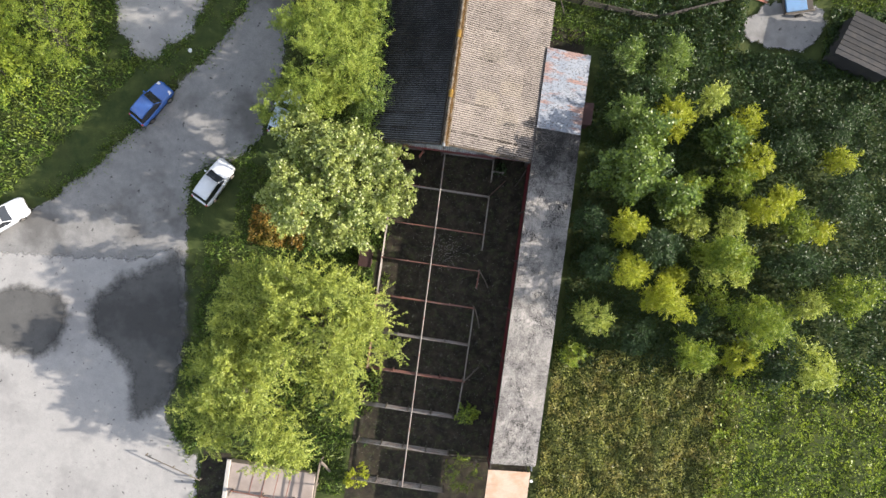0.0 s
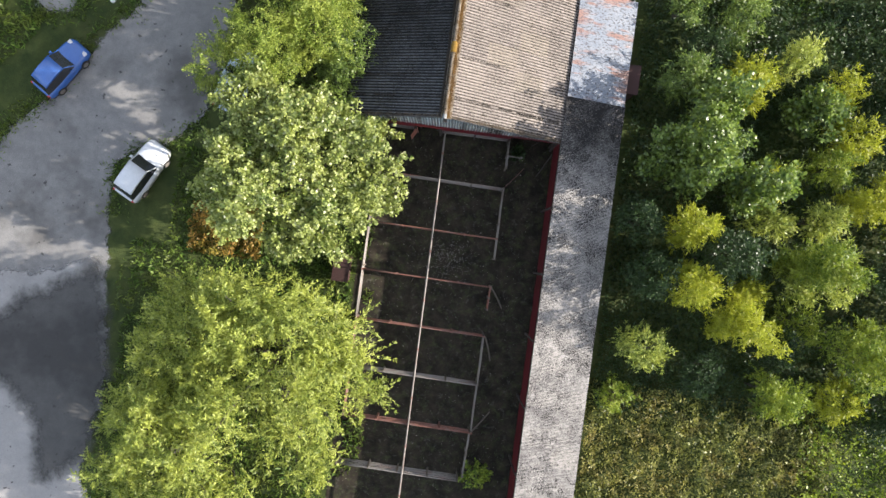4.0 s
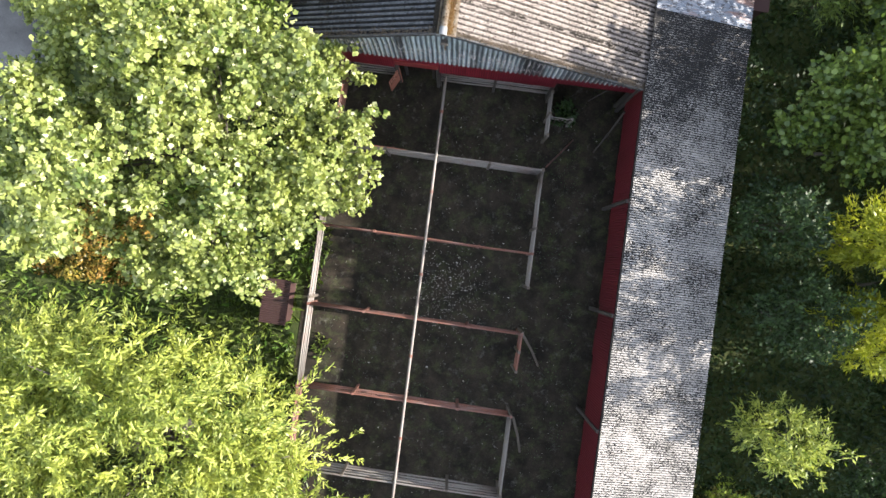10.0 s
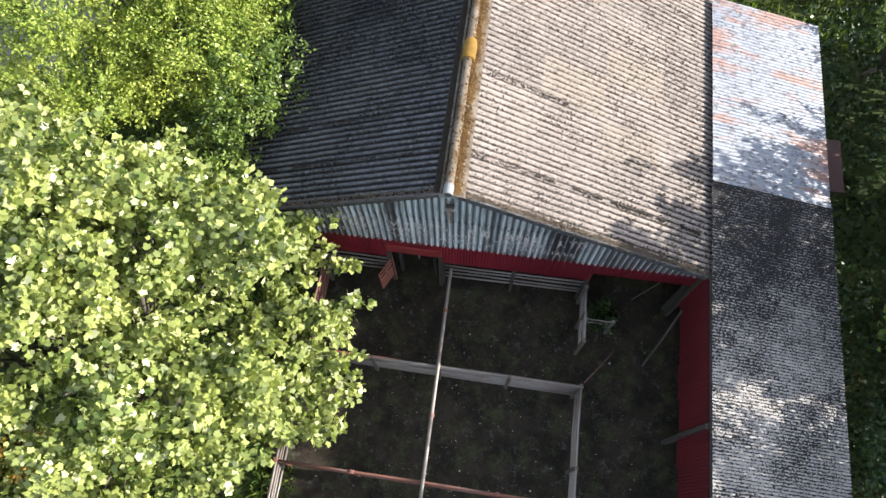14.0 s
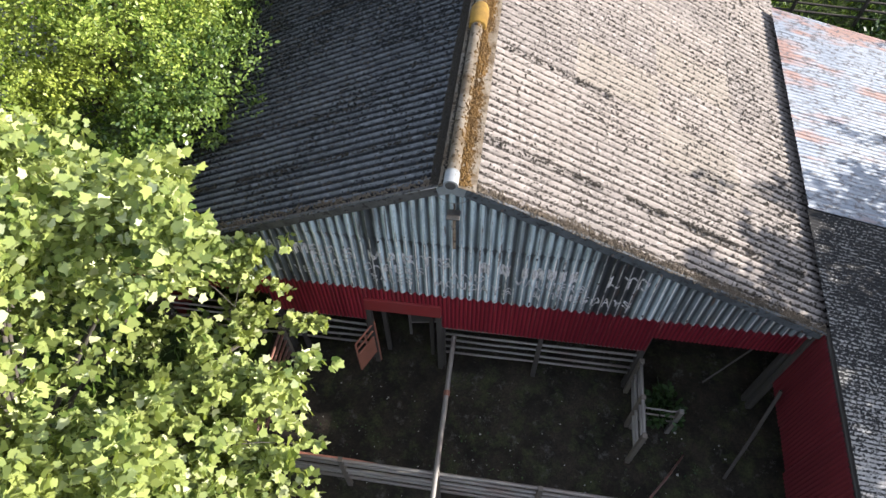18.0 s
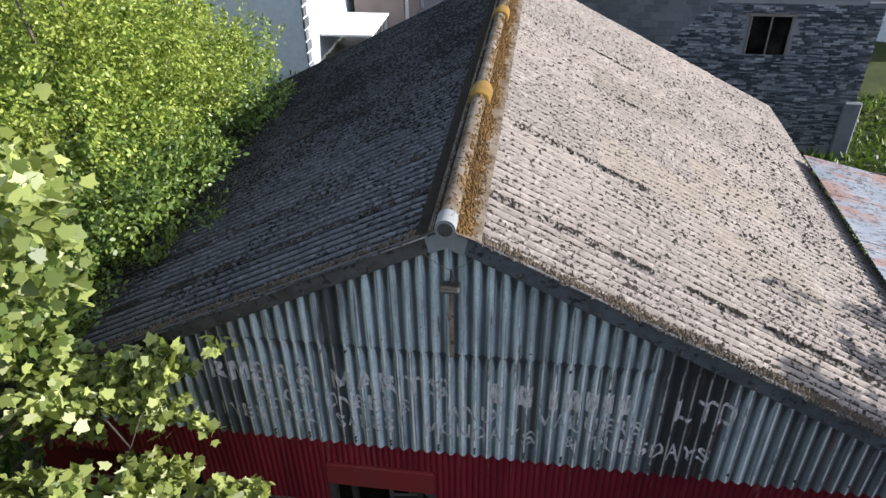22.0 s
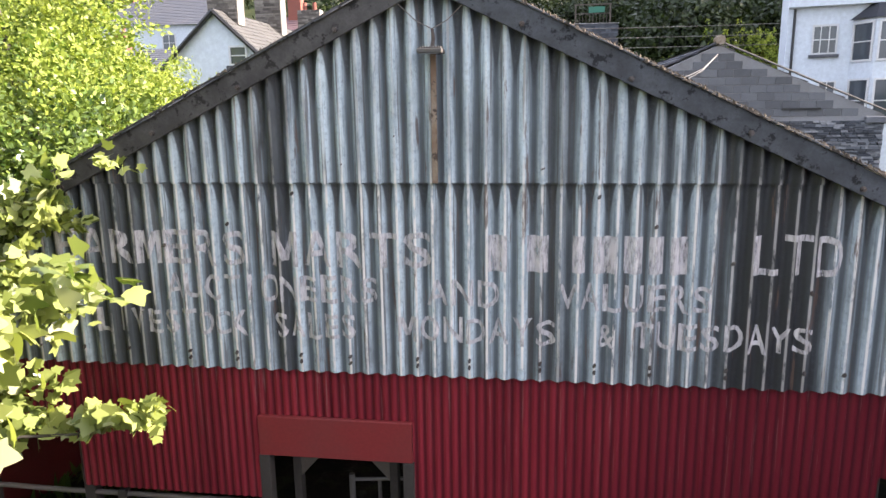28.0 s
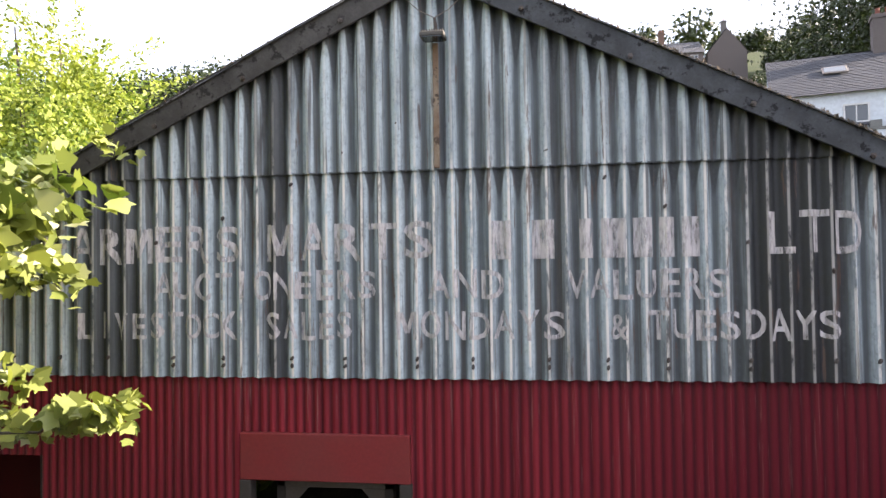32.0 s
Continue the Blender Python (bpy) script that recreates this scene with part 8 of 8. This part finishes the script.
carpet("weeds", "small green weeds on the pen floor", "weeds", 46, 9000, (-3.6, 5.8, -24, -0.4), 0.20, 0.06, "chip", M["leaf_dark"], lambda a, b: noise.noise(Vector((a * 0.8, b * 0.8, 3))) > 0.08 + (0.0 if a < -1.5 or a > 3.6 else 0.14))


blades("grass", "sunlit weeds and grass along the outer side of the pens", 48, 5200, (-4.4, -2.3, -22, -4.6), lambda a, b: noise.noise(Vector((a * 0.9, b * 0.6, 2.0))) > -0.05 + 0.35 * (a + 3.6), 0.30, M["grass"])
# grass and small weeds creeping over the edges of the lane and the yards
def edge_grass(name, label, seed, count, spread, h, mat):
    rng = np.random.default_rng(seed)
    P = []
    for rim, z in EDGES[:2] + EDGES[4:]:
        k = rng.integers(0, len(rim), int(len(rim) * count))
        q = rim[k] + rng.normal(scale=spread, size=(len(k), 2))
        keep = (np.abs(q[:, 0] + 16) < 26) & (np.abs(q[:, 1]) < 32)
        keep &= ~((q[:, 0] < -17.6) & (q[:, 1] > -24) & (q[:, 1] < -7))
        keep &= np.array([noise.noise(Vector((a * 0.5, b * 0.5, 5.0))) > -0.25 for a, b in q])
        P.append(np.column_stack([q[keep], np.full(keep.sum(), z)]))
    pos = np.concatenate(P)
    v, f = leaves(rng, pos, rng.normal(scale=0.7, size=pos.shape) + np.array([0, 0, 0.7]), rng.normal(size=pos.shape) + np.array([0, 0, 0.5]), h, "narrow")
    return tagged(new(name, big_mesh(name, v, f, mat)), label, "grass", kind="stuff")


edge_grass("edge_grass", "grass creeping over the edges of the lane", 47, 26, 0.38, 0.26, M["grass"])


# woods on the hillside
def wood(name, label, seed, n, area, inside, h, size, mat, per=240):
    rng = np.random.default_rng(seed)
    rr = random.Random(seed)
    V, F, k = [], [], 0
    for i in range(n):
        x, y = rr.uniform(area[0], area[1]), rr.uniform(area[2], area[3])
        if not inside(x, y):
            continue
        g, hh = land(x, y), h * rr.uniform(0.7, 1.25)
        r = hh * rr.uniform(0.32, 0.45)
        p, d = clumps(rng, [(x, y, g + hh * 0.58, r, r, hh * 0.42)], per, 0.6, 0.4, -0.7)
        pos = np.repeat(p, 3, 0) + rng.normal(scale=r * 0.12, size=(len(p) * 3, 3))
        out = np.repeat(d, 3, 0)
        v, f = leaves(rng, pos, rng.normal(size=pos.shape), out + rng.normal(scale=0.5, size=pos.shape), size, "chip")
        V.append(v)
        F.append(f + k)
        k += len(v)
    return tagged(new(name, big_mesh(name, np.concatenate(V), np.concatenate(F), mat)), label, "wood", kind="stuff")


wood("hillside_wood", "dark wood covering the steep hillside", 51, 130, (-75, 60, 52, 118), lambda x, y: not (2 < x < 36 and y > 62) and not (x > 18 and y < 62), 8.5, 0.58, M["leaf_wood"], 360)
wood("bank_bushes", "low dark bushes on the bank below the terrace", 56, 140, (6, 46, 66, 112), lambda x, y: not (8.5 < x < 35 and y > 102), 3.4, 0.30, M["leaf_wood"], 200)
wood("garden_scrub", "low dark scrub at the foot of the hill", 57, 60, (-6, 9, 39, 56), lambda x, y: not (1.2 < x < 7 and y > 49.5), 2.4, 0.22, M["leaf_wood"], 150)
wood("slope_wood", "dark bushy wood at the foot of the hill", 55, 75, (-14, 24, 45, 60), lambda x, y: not (-0.8 < x < 8.8 and y < 58.5), 5.5, 0.42, M["leaf_wood"], 300)
wood("terrace_scrub", "dark scrub on the slope behind the garden terrace", 59, 26, (-1.5, 10, 58.2, 64), lambda x, y: True, 3.6, 0.34, M["leaf_wood"], 200)
wood("skyline_wood", "dense wood along the crest of the hill", 58, 230, (-150, 6, 150, 205), lambda x, y: True, 15.0, 1.1, M["leaf_wood"], 130)
wood("hilltop_wood", "far trees along the hill's skyline", 52, 150, (-230, 110, 160, 300), lambda x, y: not (-12 < x < 70 and y < 175), 12.0, 1.5, M["leaf_wood"], 110)
wood("house_trees", "tall dark trees behind the white house", 53, 16, (26.5, 48, 48, 62), lambda x, y: True, 21.0, 0.40, M["leaf_wood"], 2000)
wood("garden_bushes", "sunlit bushes at the foot of the hill", 54, 9, (8.5, 15, 38, 44), lambda x, y: True, 2.6, 0.22, M["leaf_ash"], 260)

# stone terrace that carries the garden frame, and the bushes round it
rt = thing("garden_terrace", "grey stone retaining wall of a garden terrace on the hillside", "wall")
part("wall_core", boxed(2.2, 6.6, 54.9, 57.6, land(4.4, 54.0) - 0.6, 11.50), M["brown_stone"], rt)
rs = random.Random(77)
z = land(4.4, 54.0) - 0.2
while z < 11.4:
    hh = rs.uniform(0.16, 0.28)
    u = 2.2
    while u < 6.55:
        v = min(6.6, u + rs.uniform(0.35, 0.8))
        part("stone", boxed(u, v - 0.02, 54.9 - rs.uniform(0.03, 0.08), 54.95, z, min(z + hh, 11.5) - 0.02), M["slate_stone"], rt)
        u = v
    z += hh
part("coping", boxed(2.15, 6.65, 54.75, 57.6, 11.50, 11.55, 0.01), M["concrete"], rt)
for k, (x, y, h, w) in enumerate(((11.2, 43.5, 3.3, 0.4), (12.2, 43.3, 2.95, 0.35), (13.1, 43.5, 3.4, 0.45), (13.7, 43.6, 3.1, 0.5), (14.6, 43.4, 3.35, 0.8), (15.2, 43.8, 3.0, 0.6))):
    g = land(x, y)
    tree("garden_shrub", "upright sunlit yellow-green shrub at the foot of the hill", 300 + k, (x, y, g - 0.1), 0.05, [(x, y, g + h * 0.75, w, w, h * 0.62), (x + 0.1, y - 0.2, g + h * 0.45, w * 1.2, w, h * 0.4)], 300, 8, 0.15, "oval", M["leaf_sallow"], 0.14, 0.0, 0.5, 0.5, category="shrub", limbs=6, group="shrubs below the hill")
for k, (x, y, h, w) in enumerate(((1.6, 43.5, 2.7, 1.3), (3.0, 44.2, 2.6, 1.2), (4.4, 44.0, 2.3, 1.3), (6.0, 44.6, 2.2, 1.2))):
    g = land(x, y)
    tree("garden_shrub", "rounded mid-green garden shrub below the terrace", 320 + k, (x, y, g - 0.1), 0.06, [(x, y, g + h * 0.6, w, w, h * 0.5), (x + 0.5, y - 0.3, g + h * 0.4, w * 0.8, w * 0.8, h * 0.4)], 420, 9, 0.15, "oval", M["leaf_sap"], 0.2, 0.0, 0.5, 0.5, category="shrub", limbs=8, group="shrubs below the terrace")
